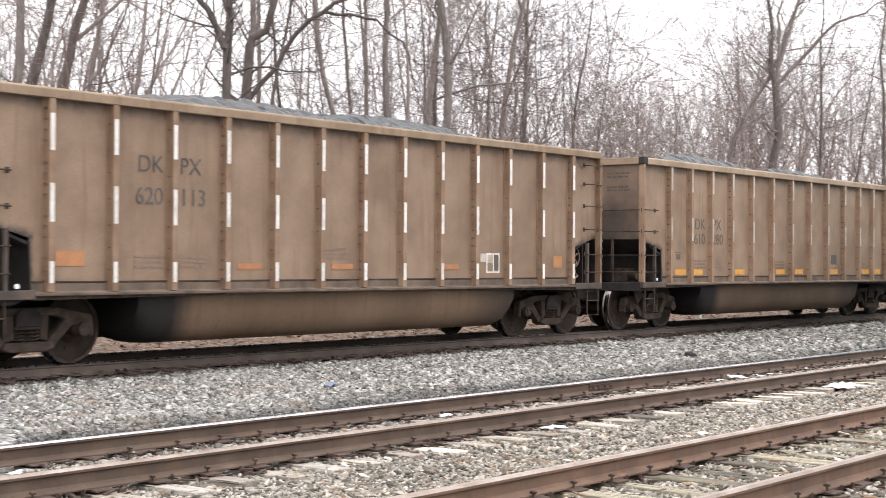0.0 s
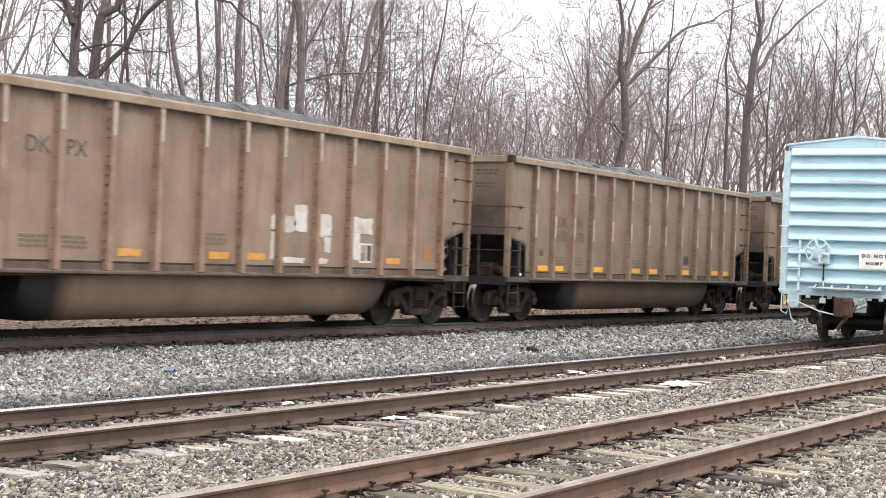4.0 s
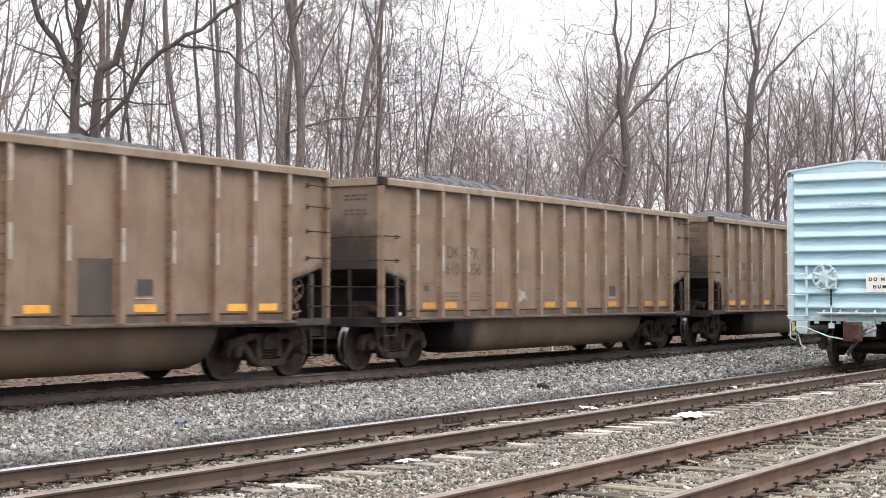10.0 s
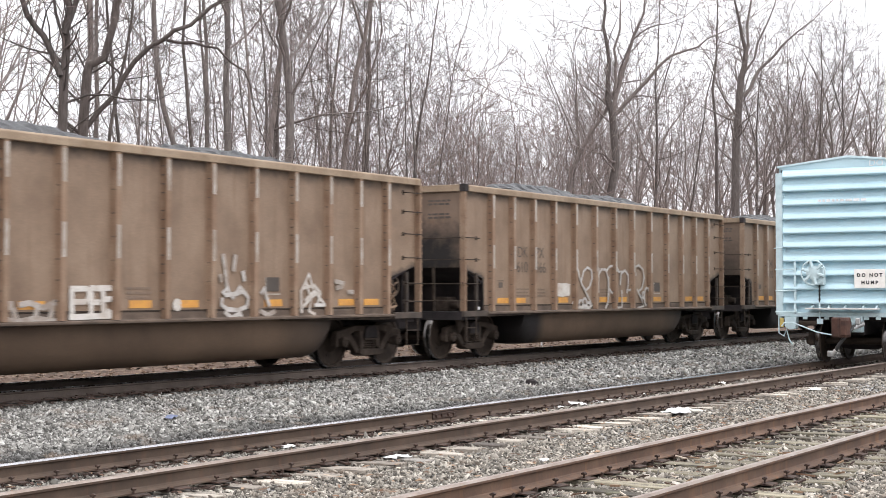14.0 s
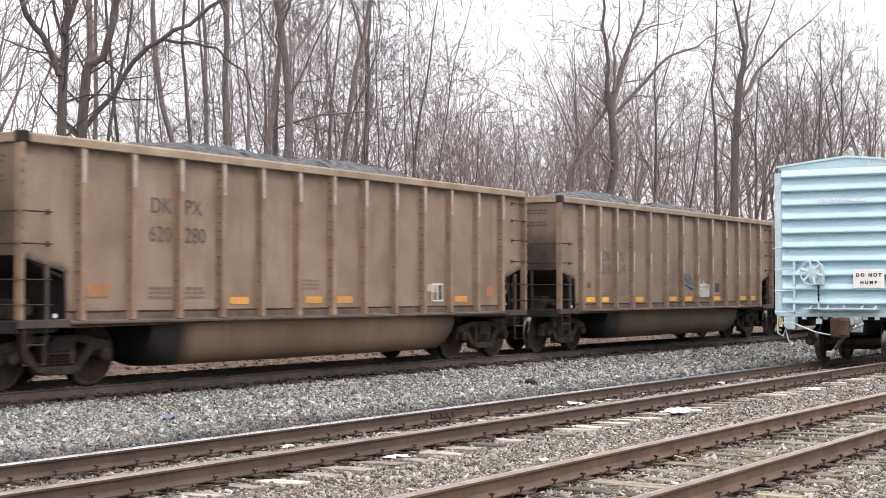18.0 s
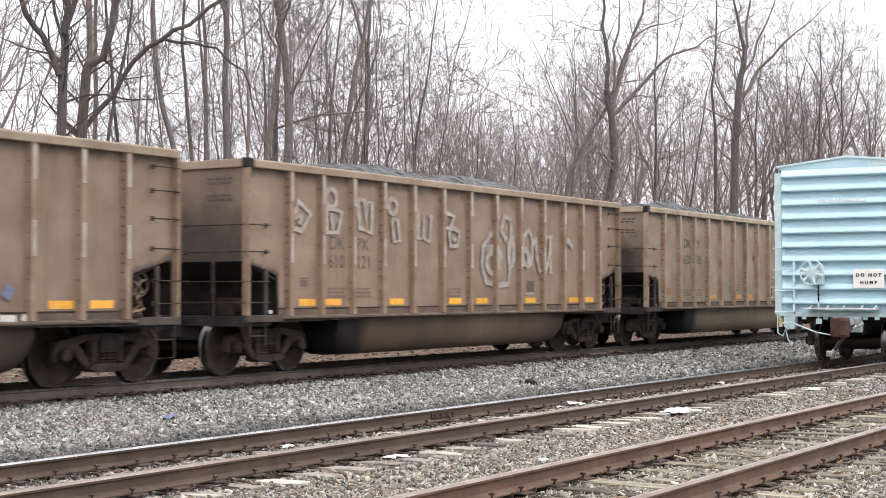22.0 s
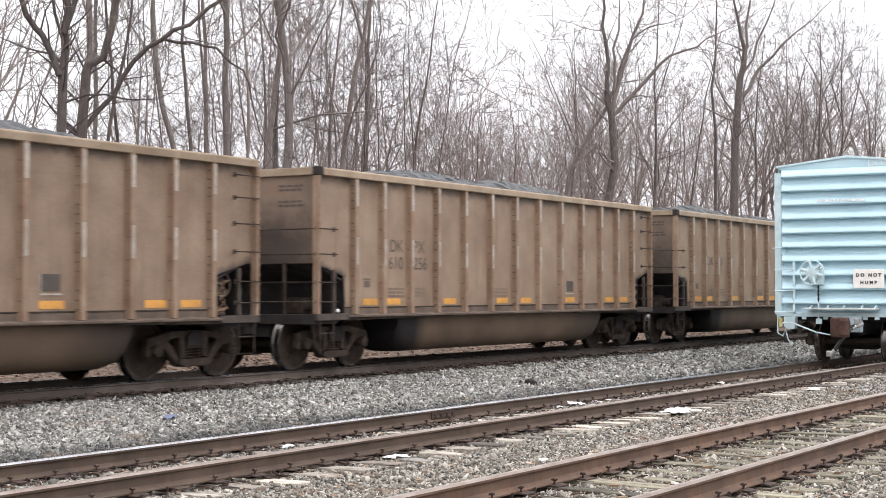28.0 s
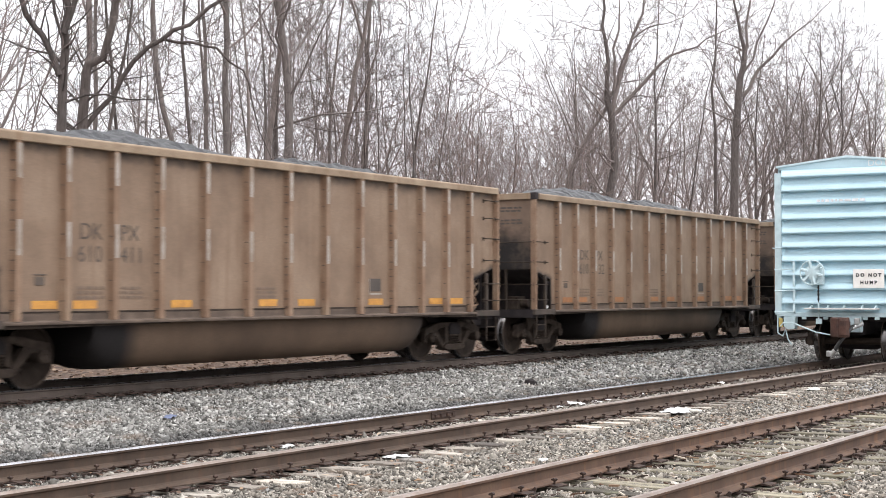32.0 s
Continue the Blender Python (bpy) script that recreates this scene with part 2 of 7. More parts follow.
def wood_material(name, pale, dark, moss):
    m, nt, b = nodes_of(name, 0.9)
    v = coords(nt, (9, 0.7, 9))
    g = noise_of(nt, v, 4.0, 7.0, 0.65)
    col = ramp(nt, g, [(0.3, dark), (0.6, pale)])
    oi = nt.nodes.new("ShaderNodeObjectInfo")
    tone = ramp(nt, oi.outputs["Random"], [(0.0, (0.18, 0.165, 0.155)), (0.35, (0.5, 0.47, 0.43)), (0.7, (0.85, 0.83, 0.77)), (1.0, (1.3, 1.27, 1.18))])
    col = mix(nt, 1.0, col, tone, "MULTIPLY")
    crack = noise_of(nt, coords(nt, (26, 0.9, 26)), 1.6, 5.0, 0.6)
    col = mix(nt, step(nt, crack, 0.57, 0.64), col, (0.03, 0.026, 0.022))
    blot = noise_of(nt, coords(nt), 3.0, 4.0)
    col = mix(nt, step(nt, blot, 0.6, 0.82), col, moss)
    nt.links.new(col, b.inputs["Base Color"])
    bump(nt, b, g, 0.7, 0.012)
    return m


M_TIE = wood_material("weathered_tie_wood", (0.275, 0.252, 0.195), (0.07, 0.06, 0.046), (0.15, 0.145, 0.08))
M_TIE_MID = wood_material("grey_tie_wood", (0.55, 0.51, 0.47), (0.22, 0.185, 0.16), (0.3, 0.26, 0.22))
M_TIE_WHITE = wood_material("bleached_tie_wood", (0.8, 0.79, 0.77), (0.5, 0.48, 0.46), (0.6, 0.58, 0.54))
M_TIE_DARK = wood_material("sooty_tie_wood", (0.09, 0.075, 0.06), (0.03, 0.025, 0.022), (0.05, 0.042, 0.035))


def stone_material():
    m, nt, b = nodes_of("crushed_stone", 0.88)
    geo = nt.nodes.new("ShaderNodeNewGeometry")
    tone = ramp(nt, geo.outputs["Random Per Island"], [
        (0.0, (0.05, 0.0475, 0.043)), (0.2, (0.12, 0.115, 0.105)), (0.55, (0.248, 0.24, 0.222)), (0.85, (0.37, 0.36, 0.334)), (1.0, (0.56, 0.55, 0.52))])
    v = coords(nt, shuffle=False)
    # the yard side is browner, the strip along the middle track's far rail is sooty
    sep = nt.nodes.new("ShaderNodeSeparateXYZ")
    nt.links.new(v, sep.inputs[0])
    wob = noise_of(nt, v, 0.9, 4.0)
    add = nt.nodes.new("ShaderNodeMath")
    add.operation = "MULTIPLY_ADD"
    nt.links.new(wob, add.inputs[0])
    add.inputs[1].default_value = 1.2
    nt.links.new(sep.outputs["Y"], add.inputs[2])
    yard = ramp(nt, step(nt, add.outputs[0], 4, 20), [
        (0.0, (0.98, 0.91, 0.83)), (0.38, (0.95, 0.89, 0.82)), (0.43, (0.84, 0.8, 0.75)), (0.47, (0.5, 0.49, 0.48)), (0.53, (0.4, 0.4, 0.4)), (0.56, (0.42, 0.42, 0.43)), (0.578, (0.68, 0.68, 0.68)),
        (0.6, (1.0, 1.0, 1.0)), (0.76, (1.0, 1.0, 1.0)), (0.8, (0.3, 0.28, 0.26)), (1.0, (0.3, 0.28, 0.26))])
    col = mix(nt, 1.0, tone, yard, "MULTIPLY")
    rust = noise_of(nt, v, 1.7, 5.0)
    col = mix(nt, step(nt, rust, 0.55, 0.85), col, (0.25, 0.18, 0.13))
    fine = noise_of(nt, v, 60.0, 3.0)
    col = mix(nt, 0.4, col, ramp(nt, fine, [(0.3, (0.6, 0.6, 0.6)), (0.7, (1.25, 1.25, 1.25))]), "MULTIPLY")
    nt.links.new(col, b.inputs["Base Color"])
    bump(nt, b, fine, 0.5, 0.006)
    return m


M_STONE = stone_material()


def ground_material():
    """Small stones in the yard, leaf litter and bare soil beyond the main line."""
    m, nt, b = nodes_of("ground_cover", 0.95)
    v = coords(nt, shuffle=False)
    vo = add_node(nt, "ShaderNodeTexVoronoi", Scale=21.0)
    nt.links.new(v, vo.inputs["Vector"])
    sepc = nt.nodes.new("ShaderNodeSeparateColor")
    nt.links.new(vo.outputs["Color"], sepc.inputs[0])
    stones = ramp(nt, sepc.outputs[0], [(0.0, (0.05, 0.047, 0.044)), (0.45, (0.16, 0.155, 0.147)), (0.85, (0.32, 0.315, 0.305)), (1.0, (0.5, 0.49, 0.47))])
    vl = add_node(nt, "ShaderNodeTexVoronoi", Scale=13.0)
    nt.links.new(v, vl.inputs["Vector"])
    sepl = nt.nodes.new("ShaderNodeSeparateColor")
    nt.links.new(vl.outputs["Color"], sepl.inputs[0])
    leaves = ramp(nt, sepl.outputs[1], [(0.0, (0.04, 0.026, 0.018)), (0.45, (0.095, 0.06, 0.041)), (0.8, (0.155, 0.1, 0.07)), (1.0, (0.25, 0.185, 0.135))])
    leaves = mix(nt, step(nt, noise_of(nt, v, 0.5, 6.0), 0.55, 0.75), leaves, (0.07, 0.05, 0.037))
    sep = nt.nodes.new("ShaderNodeSeparateXYZ")
    nt.links.new(v, sep.inputs[0])
    wob = noise_of(nt, v, 0.7, 5.0)
    add = nt.nodes.new("ShaderNodeMath")
    add.operation = "MULTIPLY_ADD"
    nt.links.new(wob, add.inputs[0])
    add.inputs[1].default_value = 2.0
    nt.links.new(sep.outputs["Y"], add.inputs[2])
    col = mix(nt, step(nt, add.outputs[0], 20.3, 21.2), stones, leaves)
    nt.links.new(col, b.inputs["Base Color"])
    bump(nt, b, vo.outputs["Distance"], 0.9, 0.03)
    return m


M_GROUND = ground_material()


def bark_material(name, base, dark, light):
    m, nt, b = nodes_of(name, 0.92)
    v = coords(nt, (3, 3, 0.6))
    g = noise_of(nt, v, 5.0, 6.0, 0.65)
    col = ramp(nt, g, [(0.3, dark), (0.5, base), (0.72, light)])
    oi = nt.nodes.new("ShaderNodeObjectInfo")
    col = mix(nt, 1.0, col, ramp(nt, oi.outputs["Random"], [(0.0, (0.8, 0.8, 0.8)), (1.0, (1.25, 1.2, 1.18))]), "MULTIPLY")
    nt.links.new(col, b.inputs["Base Color"])
    bump(nt, b, g, 0.6, 0.03)
    return m


M_BARK = bark_material("grey_brown_bark", (0.18, 0.153, 0.142), (0.11, 0.092, 0.085), (0.255, 0.22, 0.206))
M_BARK_DARK = bark_material("dark_bark", (0.1, 0.083, 0.076), (0.06, 0.05, 0.046), (0.15, 0.127, 0.117))
M_BARK_MID = bark_material("brown_bark", (0.11, 0.093, 0.086), (0.065, 0.055, 0.051), (0.165, 0.142, 0.132))
M_TWIG = bark_material("twig_bark", (0.165, 0.141, 0.132), (0.105, 0.09, 0.084), (0.225, 0.195, 0.185))
# bark of the far woods, lightened to put distance haze into its colour
M_TWIG_HAZED = bark_material("hazed_twig_bark", (0.25, 0.216, 0.203), (0.17, 0.145, 0.135), (0.32, 0.28, 0.265))
M_TWIG_MILD = bark_material("grey_twig_bark", (0.21, 0.178, 0.166), (0.14, 0.118, 0.11), (0.28, 0.24, 0.226))
M_TWIG_RED = bark_material("reddish_twig_bark", (0.18, 0.138, 0.126), (0.12, 0.09, 0.083), (0.24, 0.188, 0.174))


# ---- mesh tools ----
class Shape:
    """Collects the faces of one mesh."""

    def __init__(self):
        self.v, self.f, self.m = [], [], []

    def add(self, verts, faces, mat=0):
        o = len(self.v)
        self.v += [tuple(p) for p in verts]
        self.f += [tuple(o + i for i in f) for f in faces]
        self.m += [mat] * len(faces)
        return self

    def box(self, x0, x1, y0, y1, z0, z1, mat=0):
        v = [(x, y, z) for x in (x0, x1) for y in (y0, y1) for z in (z0, z1)]
        return self.add(v, [(0, 1, 3, 2), (4, 6, 7, 5), (0, 4, 5, 1), (2, 3, 7, 6), (0, 2, 6, 4), (1, 5, 7, 3)], mat)

    def prism(self, outline, axis, a, b, mat=0):
        """An outline in the two other axes, drawn out along axis from a to b."""
        n = len(outline)

        def at(p, h):
            q = list(p)
            q.insert(axis, h)
            return q
        v = [at(p, a) for p in outline] + [at(p, b) for p in outline]
        f = [tuple(range(n - 1, -1, -1)), tuple(range(n, 2 * n))] + [(i, (i + 1) % n, n + (i + 1) % n, n + i) for i in range(n)]
        return self.add(v, f, mat)

    def tube(self, points, r, sides=6, mat=0):
        pts = [Vector(p) for p in points]
        rs = r if isinstance(r, (list, tuple)) else [r] * len(pts)
        v, f = [], []
        side = None
        for i, p in enumerate(pts):
            d = (pts[min(i + 1, len(pts) - 1)] - pts[max(i - 1, 0)]).normalized()
            ref = side if side is not None else (Vector((0, 0, 1)) if abs(d.z) < 0.9 else Vector((1, 0, 0)))
            side = (ref - d * ref.dot(d)).normalized()
            up = d.cross(side)
            for k in range(sides):
                a = 2 * math.pi * k / sides
                v.append(p + (side * math.cos(a) + up * math.sin(a)) * rs[i])
        for i in range(len(pts) - 1):
            for k in range(sides):
                a, b = i * sides + k, i * sides + (k + 1) % sides
                f.append((a, b, b + sides, a + sides))
        f.append(tuple(range(sides - 1, -1, -1)))
        f.append(tuple(range((len(pts) - 1) * sides, len(pts) * sides)))
        return self.add(v, f, mat)

    def lathe(self, profile, axis=1, sides=28, centre=(0, 0, 0), mats=None):
        """Rows of (place along axis, radius), turned round the axis."""
        v, f, ms = [], [], []
        for h, r in profile:
            for k in range(sides):
                a = 2 * math.pi * k / sides
                q = [r * math.cos(a), r * math.sin(a)]
                q.insert(axis, h)
                v.append([q[i] + centre[i] for i in range(3)])
        for i in range(len(profile) - 1):
            for k in range(sides):
                a, b = i * sides + k, i * sides + (k + 1) % sides
                f.append((a, a + sides, b + sides, b))
                ms.append(mats[i] if mats else 0)
        o = len(self.v)
        self.v += [tuple(p) for p in v]
        self.f += [tuple(o + i for i in q) for q in f]
        self.m += ms
        return self

    def mesh(self, name, materials, bevel=0.0, smooth=False):
        me = bpy.data.meshes.new(name)
        me.from_pydata(self.v, [], self.f)
        for m in materials if isinstance(materials, (list, tuple)) else [materials]:
            me.materials.append(m)
        me.polygons.foreach_set("material_index", self.m)
        bm = bmesh.new()
        bm.from_mesh(me)
        bmesh.ops.recalc_face_normals(bm, faces=bm.faces)
        if bevel:
            edges = [e for e in bm.edges if len(e.link_faces) == 2 and e.calc_face_angle(0) > 0.6]
            bmesh.ops.bevel(bm, geom=edges, offset=bevel, segments=1, affect="EDGES", clamp_overlap=True)
        bm.to_mesh(me)
        bm.free()
        if smooth:
            me.shade_smooth()
            me.set_sharp_from_angle(angle=radians(35))
        return me


def part(name, me, parent, label="", at=None):
    """One mesh object under a thing or under a part."""
    ob = new(name, me)
    ob.parent = parent
    if at is not None:
        ob.matrix_basis = at if isinstance(at, Matrix) else pose(*at)
    return tagged(ob, label=label) if label else ob


def lettering(text, size, material, spacing=1.0, bold=0.0):
    """A flat mesh of the words, in the x-z plane, that faces -y."""
    cu = bpy.data.curves.new("lettering", "FONT")
    cu.body, cu.size, cu.extrude, cu.space_character, cu.offset = text, size, 0.002, spacing, bold
    cu.align_x, cu.align_y = "CENTER", "CENTER"
    ob = bpy.data.objects.new("lettering", cu)
    me = bpy.data.meshes.new_from_object(ob)
    bpy.data.objects.remove(ob)
    me.transform(Matrix.Rotation(radians(90), 4, "X"))
    me.materials.clear()
    me.materials.append(material)
    return me


def strokes(lines, width, material):
    """Flat painted strokes in the x-z plane: each line a row of (x, z)."""
    s = Shape()
    for k, line in enumerate(lines):
        lift = 0.0007 * k
        pts = [Vector((x, 0, z)) for x, z in line]
        left, right = [], []
        for i, p in enumerate(pts):
            d = (pts[min(i + 1, len(pts) - 1)] - pts[max(i - 1, 0)]).normalized()
            n = Vector((-d.z, 0, d.x)) * width / 2
            left.append(p + n)
            right.append(p - n)
        v = left + right
        n = len(pts)
        s.add([(a.x, -lift - 0.00002 * (i % n), a.z) for i, a in enumerate(v)] + [(a.x, 0.006 - lift, a.z) for a in v],
              [(i, i + 1, n + i + 1, n + i) for i in range(n - 1)] + [(2 * n + i, 3 * n + i, 3 * n + i + 1, 2 * n + i + 1) for i in range(n - 1)])
    return s.mesh("painted_strokes", material)


# ---- ground: one sheet to the horizon ----
PROFILE_Y = [-3000, -40, 0, 2.6, 3.7, 6.8, 7.4, 8.2, 11.4, 12.2, 13.6, 15.7, 18.9, 19.8, 21.5, 24, 32, 60, 120, 3000]
PROFILE_Z = [-1.0, -0.5, -0.3, -0.26, -0.19, -0.19, -0.26, -0.245, -0.225, -0.27, -0.2, -0.06, -0.06, -0.22, -0.3, -0.05, 0.75, 2.3, 3.4, 4.5]


def ground_z(y):
    return float(np.interp(y, PROFILE_Y, PROFILE_Z))


def build_ground():
    xs = sorted({-3000, -800, -200, -60, -20, *np.arange(-4, 60, 1.0).tolist(), *np.arange(60, 180, 6.0).tolist(), 260, 400, 800, 1600, 3000})
    ys = sorted({*PROFILE_Y, *np.arange(2.6, 26, 0.4).round(3).tolist(), *np.arange(26, 60, 2.0).tolist(), 70, 85, 100, 160, 240, 500, 1200})
    s = Shape()
    v = [(x, y, ground_z(y) + (0.03 if 19.5 < y < 200 and -4 <= x < 180 else 0.0) * noise.noise((x * 0.7, y * 0.7, 3)) * (1 + 4 * min(1, max(0, (y - 22) / 30)))) for x in xs for y in ys]
    n = len(ys)
    f = [(i * n + j, (i + 1) * n + j, (i + 1) * n + j + 1, i * n + j + 1) for i in range(len(xs) - 1) for j in range(n - 1)]
    s.add(v, f)
    g = new("ground", s.mesh("ground", M_GROUND, smooth=True))
    tagged(g, "gravel yard ground with brown leaf litter beyond the main line", "ground", kind="structure")


build_ground()


def gravel(name, label, count, region, size, cube, seed):
    """Loose crushed stones, each with its own edges, lying on the sheet."""
    rng = np.random.default_rng(seed)
    y = rng.uniform(3.0, 16.15, count * 3)
    x = rng.uniform(region[0], region[1], count * 3)
    keep = (x > 0.65 * y + 1.0) & (0.85 * x + 0.526 * y > 10.0)
    for rail_y in (NEAR_Y - 0.755, NEAR_Y + 0.755, MID_Y - 0.755, MID_Y + 0.755):
        keep &= abs(y - rail_y) > 0.085
    # the near track's ties lie clear of stones, the middle track's but for their ends
    on_near = (abs(y - NEAR_Y) < 1.28) & (abs((x / TIE_STEP + 0.5) % 1 - 0.5) * TIE_STEP < 0.066)
    on_mid = (y < MID_Y - 0.85) & (y > MID_Y - 1.4) & (abs(((x - 0.2) / TIE_STEP + 0.5) % 1 - 0.5) * TIE_STEP < 0.13)
    keep &= ~on_near & ~on_mid
    x, y = x[keep][:count], y[keep][:count]
    n = len(x)
    z = np.interp(y, PROFILE_Y, PROFILE_Z) + rng.uniform(-0.004, 0.022, n) * size / 0.045
    between = (abs(y - MID_Y) < 0.68)
    z[between] += 0.012
    z[abs(y - NEAR_Y) < 1.35] += 0.024
    if cube:
        base = np.array([(a, b, c) for a in (-1, 1) for b in (-1, 1) for c in (-1, 1)], float) * 0.52
        tri = np.array([(0, 1, 3), (0, 3, 2), (4, 6, 7), (4, 7, 5), (0, 4, 5), (0, 5, 1), (2, 3, 7), (2, 7, 6), (0, 2, 6), (0, 6, 4), (1, 5, 7), (1, 7, 3)])
    else:
        base = np.array([(1, 0, 0), (-1, 0, 0), (0, 1, 0), (0, -1, 0), (0, 0, 1), (0, 0, -1)], float) * 0.72
        tri = np.array([(0, 2, 4), (2, 1, 4), (1, 3, 4), (3, 0, 4), (2, 0, 5), (1, 2, 5), (3, 1, 5), (0, 3, 5)])
    k = len(base)
    pts = base[None] + rng.normal(0, 0.17, (n, k, 3))
    yard = np.where(y < 10.6, 0.82, np.where(y < 12.3, 0.6, 1.0))[:, None, None]
    pts *= (size * yard * rng.lognormal(0, 0.3, (n, 1, 1))) * rng.uniform((0.85, 0.65, 0.4), (1.45, 1.0, 0.7), (n, 3))[:, None, :]
    q = rng.normal(0, 1, (n, 4))
    q[:, 1:3] *= 0.45
    q /= np.linalg.norm(q, axis=1)[:, None]
    w, a, b, c = q.T
    rot = np.stack([np.stack([1 - 2 * (b * b + c * c), 2 * (a * b - c * w), 2 * (a * c + b * w)], 1),
                    np.stack([2 * (a * b + c * w), 1 - 2 * (a * a + c * c), 2 * (b * c - a * w)], 1),
                    np.stack([2 * (a * c - b * w), 2 * (b * c + a * w), 1 - 2 * (a * a + b * b)], 1)], 1)
    pts = np.einsum("nij,nkj->nki", rot, pts) + np.stack([x, y, z], 1)[:, None, :]
    faces = (tri[None] + (np.arange(n) * k)[:, None, None]).reshape(-1, 3)
    me = bpy.data.meshes.new(name)
    me.vertices.add(n * k)
    me.vertices.foreach_set("co", pts.astype(np.float32).ravel())
    me.loops.add(faces.size)
    me.loops.foreach_set("vertex_index", faces.astype(np.int32).ravel())
    me.polygons.add(len(faces))
    me.polygons.foreach_set("loop_start", (np.arange(len(faces)) * 3).astype(np.int32))
    me.update(calc_edges=True)
    me.materials.append(M_STONE)
    tagged(new(name, me), label, "gravel", kind="stuff")


TIE_STEP = 0.545
gravel("ballast_stones", "loose grey crushed stone ballast between the tracks", 84000, (5, 16), 0.038, False, 11)
gravel("ballast_stones", "grey crushed stone ballast farther along the tracks", 54000, (16, 27), 0.04, False, 12)
gravel("ballast_stones", "distant grey crushed stone ballast beside the tracks", 24000, (27, 48), 0.055, False, 13)


# ---- tracks ----
def rail_mesh(side_mat, head_mat, x0=-30.0, x1=420.0):
    out = [(-0.075, 0), (-0.075, 0.012), (-0.02, 0.03), (-0.009, 0.045), (-0.009, 0.12), (-0.034, 0.133), (-0.036, 0.152), (-0.02, 0.17),
           (0.02, 0.17), (0.036, 0.152), (0.034, 0.133), (0.009, 0.12), (0.009, 0.045), (0.02, 0.03), (0.075, 0.012), (0.075, 0)]
    s = Shape()
    s.prism(out, 0, x0, x1)
    n = len(out)
    s.m[2 + 6], s.m[2 + 7], s.m[2 + 8] = 1, 1, 1
    return s.mesh("rail", [side_mat, head_mat])


def tie_mesh(seed, half, w=0.115, h=0.17, mat=None):
    rng = random.Random(seed)
    s = Shape()
    n = 6
    top, low = [], []
    for i in range(n + 1):
        y = -half + 2 * half * i / n + (rng.uniform(-0.04, 0.04) if i in (0, n) else 0)
        j = rng.uniform(-0.006, 0.006)
        top.append(((-w + rng.uniform(-0.012, 0.012), y, j), (w + rng.uniform(-0.012, 0.012), y, j + rng.uniform(-0.008, 0.004))))
        low.append(((-w, y, -h), (w, y, -h)))
    v = [p for pair in zip(top, low) for q in pair for p in q]
    f = []
    for i in range(n):
        a, b = 4 * i, 4 * i + 4
        f += [(a, a + 1, b + 1, b), (a + 2, b + 2, b + 3, a + 3), (a, b, b + 2, a + 2), (a + 1, a + 3, b + 3, b + 1)]
    f += [(0, 2, 3, 1), (4 * n, 4 * n + 1, 4 * n + 3, 4 * n + 2)]
    s.add(v, f)
    return s.mesh("tie", mat, bevel=0.008)


PLATE = Shape().prism([(-0.16, 0), (-0.16, 0.01), (-0.085, 0.016), (0.085, 0.016), (0.16, 0.01), (0.16, 0)], 0, -0.09, 0.09).mesh("tie_plate", M_IRON)
SPIKE = Shape().box(-0.008, 0.008, -0.008, 0.008, 0, 0.035).prism([(-0.02, 0.03), (-0.028, 0.043), (0.0, 0.056), (0.024, 0.046), (0.016, 0.03)], 0, -0.018, 0.018).mesh("spike", M_IRON, bevel=0.003)
ANCHOR = Shape().prism([(-0.105, -0.01), (-0.12, 0.03), (-0.1, 0.04), (-0.08, 0.02), (0.06, 0.0), (0.085, 0.025), (0.1, 0.015), (0.09, -0.025), (-0.06, -0.02)], 0, -0.01, 0.01).mesh("rail_anchor", M_IRON, bevel=0.003)


def build_track(label, y, z, mats, tie_mat, half, tie_x, shift, drop, sink, detail_to):
    track = tagged(new("railway_track"), label, "railway track", "parallel railway tracks", "structure")
    track.matrix_basis = pose(0, y, 0)
    for sgn, (side_mat, head_mat) in zip((-1, 1), mats):
        part("rail", rail_mesh(side_mat, head_mat), track, "", (0, sgn * 0.755, z - RAIL_H))
    kinds = [tie_mesh(s, half, mat=tie_mat) for s in range(5)]
    rng = random.Random(int(y * 100))
    i = math.ceil((tie_x[0] - shift) / TIE_STEP)
    while i * TIE_STEP + shift < tie_x[1]:
        x = i * TIE_STEP + shift
        tie = part("tie", rng.choice(kinds), track, "", (x + rng.uniform(-0.03, 0.03), rng.uniform(-0.05, 0.05), z - drop - rng.uniform(0, sink), 0, 0, rng.uniform(-1.8, 1.8)))
        if 5 < x < detail_to:
            lift = z - RAIL_H - 0.014 - tie.location.z
            for sgn in (-1, 1):
                yy = sgn * 0.755 - tie.location.y
                part("tie_plate", PLATE, tie, "", (0, yy, lift))
                for dx, dy in ((-0.05, -0.095), (0.05, 0.095)):
                    if rng.random() < 0.85:
                        part("spike", SPIKE, tie, "", (dx + rng.uniform(-0.03, 0.03), yy + dy, lift + 0.006 + rng.uniform(0, 0.02), 0, 0, (0 if dy > 0 else 180) + rng.uniform(-25, 25)))
                for dx in (0.15, -0.16):
                    if rng.random() < 0.65:
                        part("rail_anchor", ANCHOR, tie, "", (dx + rng.uniform(-0.03, 0.03), yy, lift + 0.006, rng.uniform(-4, 4), 0, 0 if dx > 0 else 180))
        i += 1
    return track


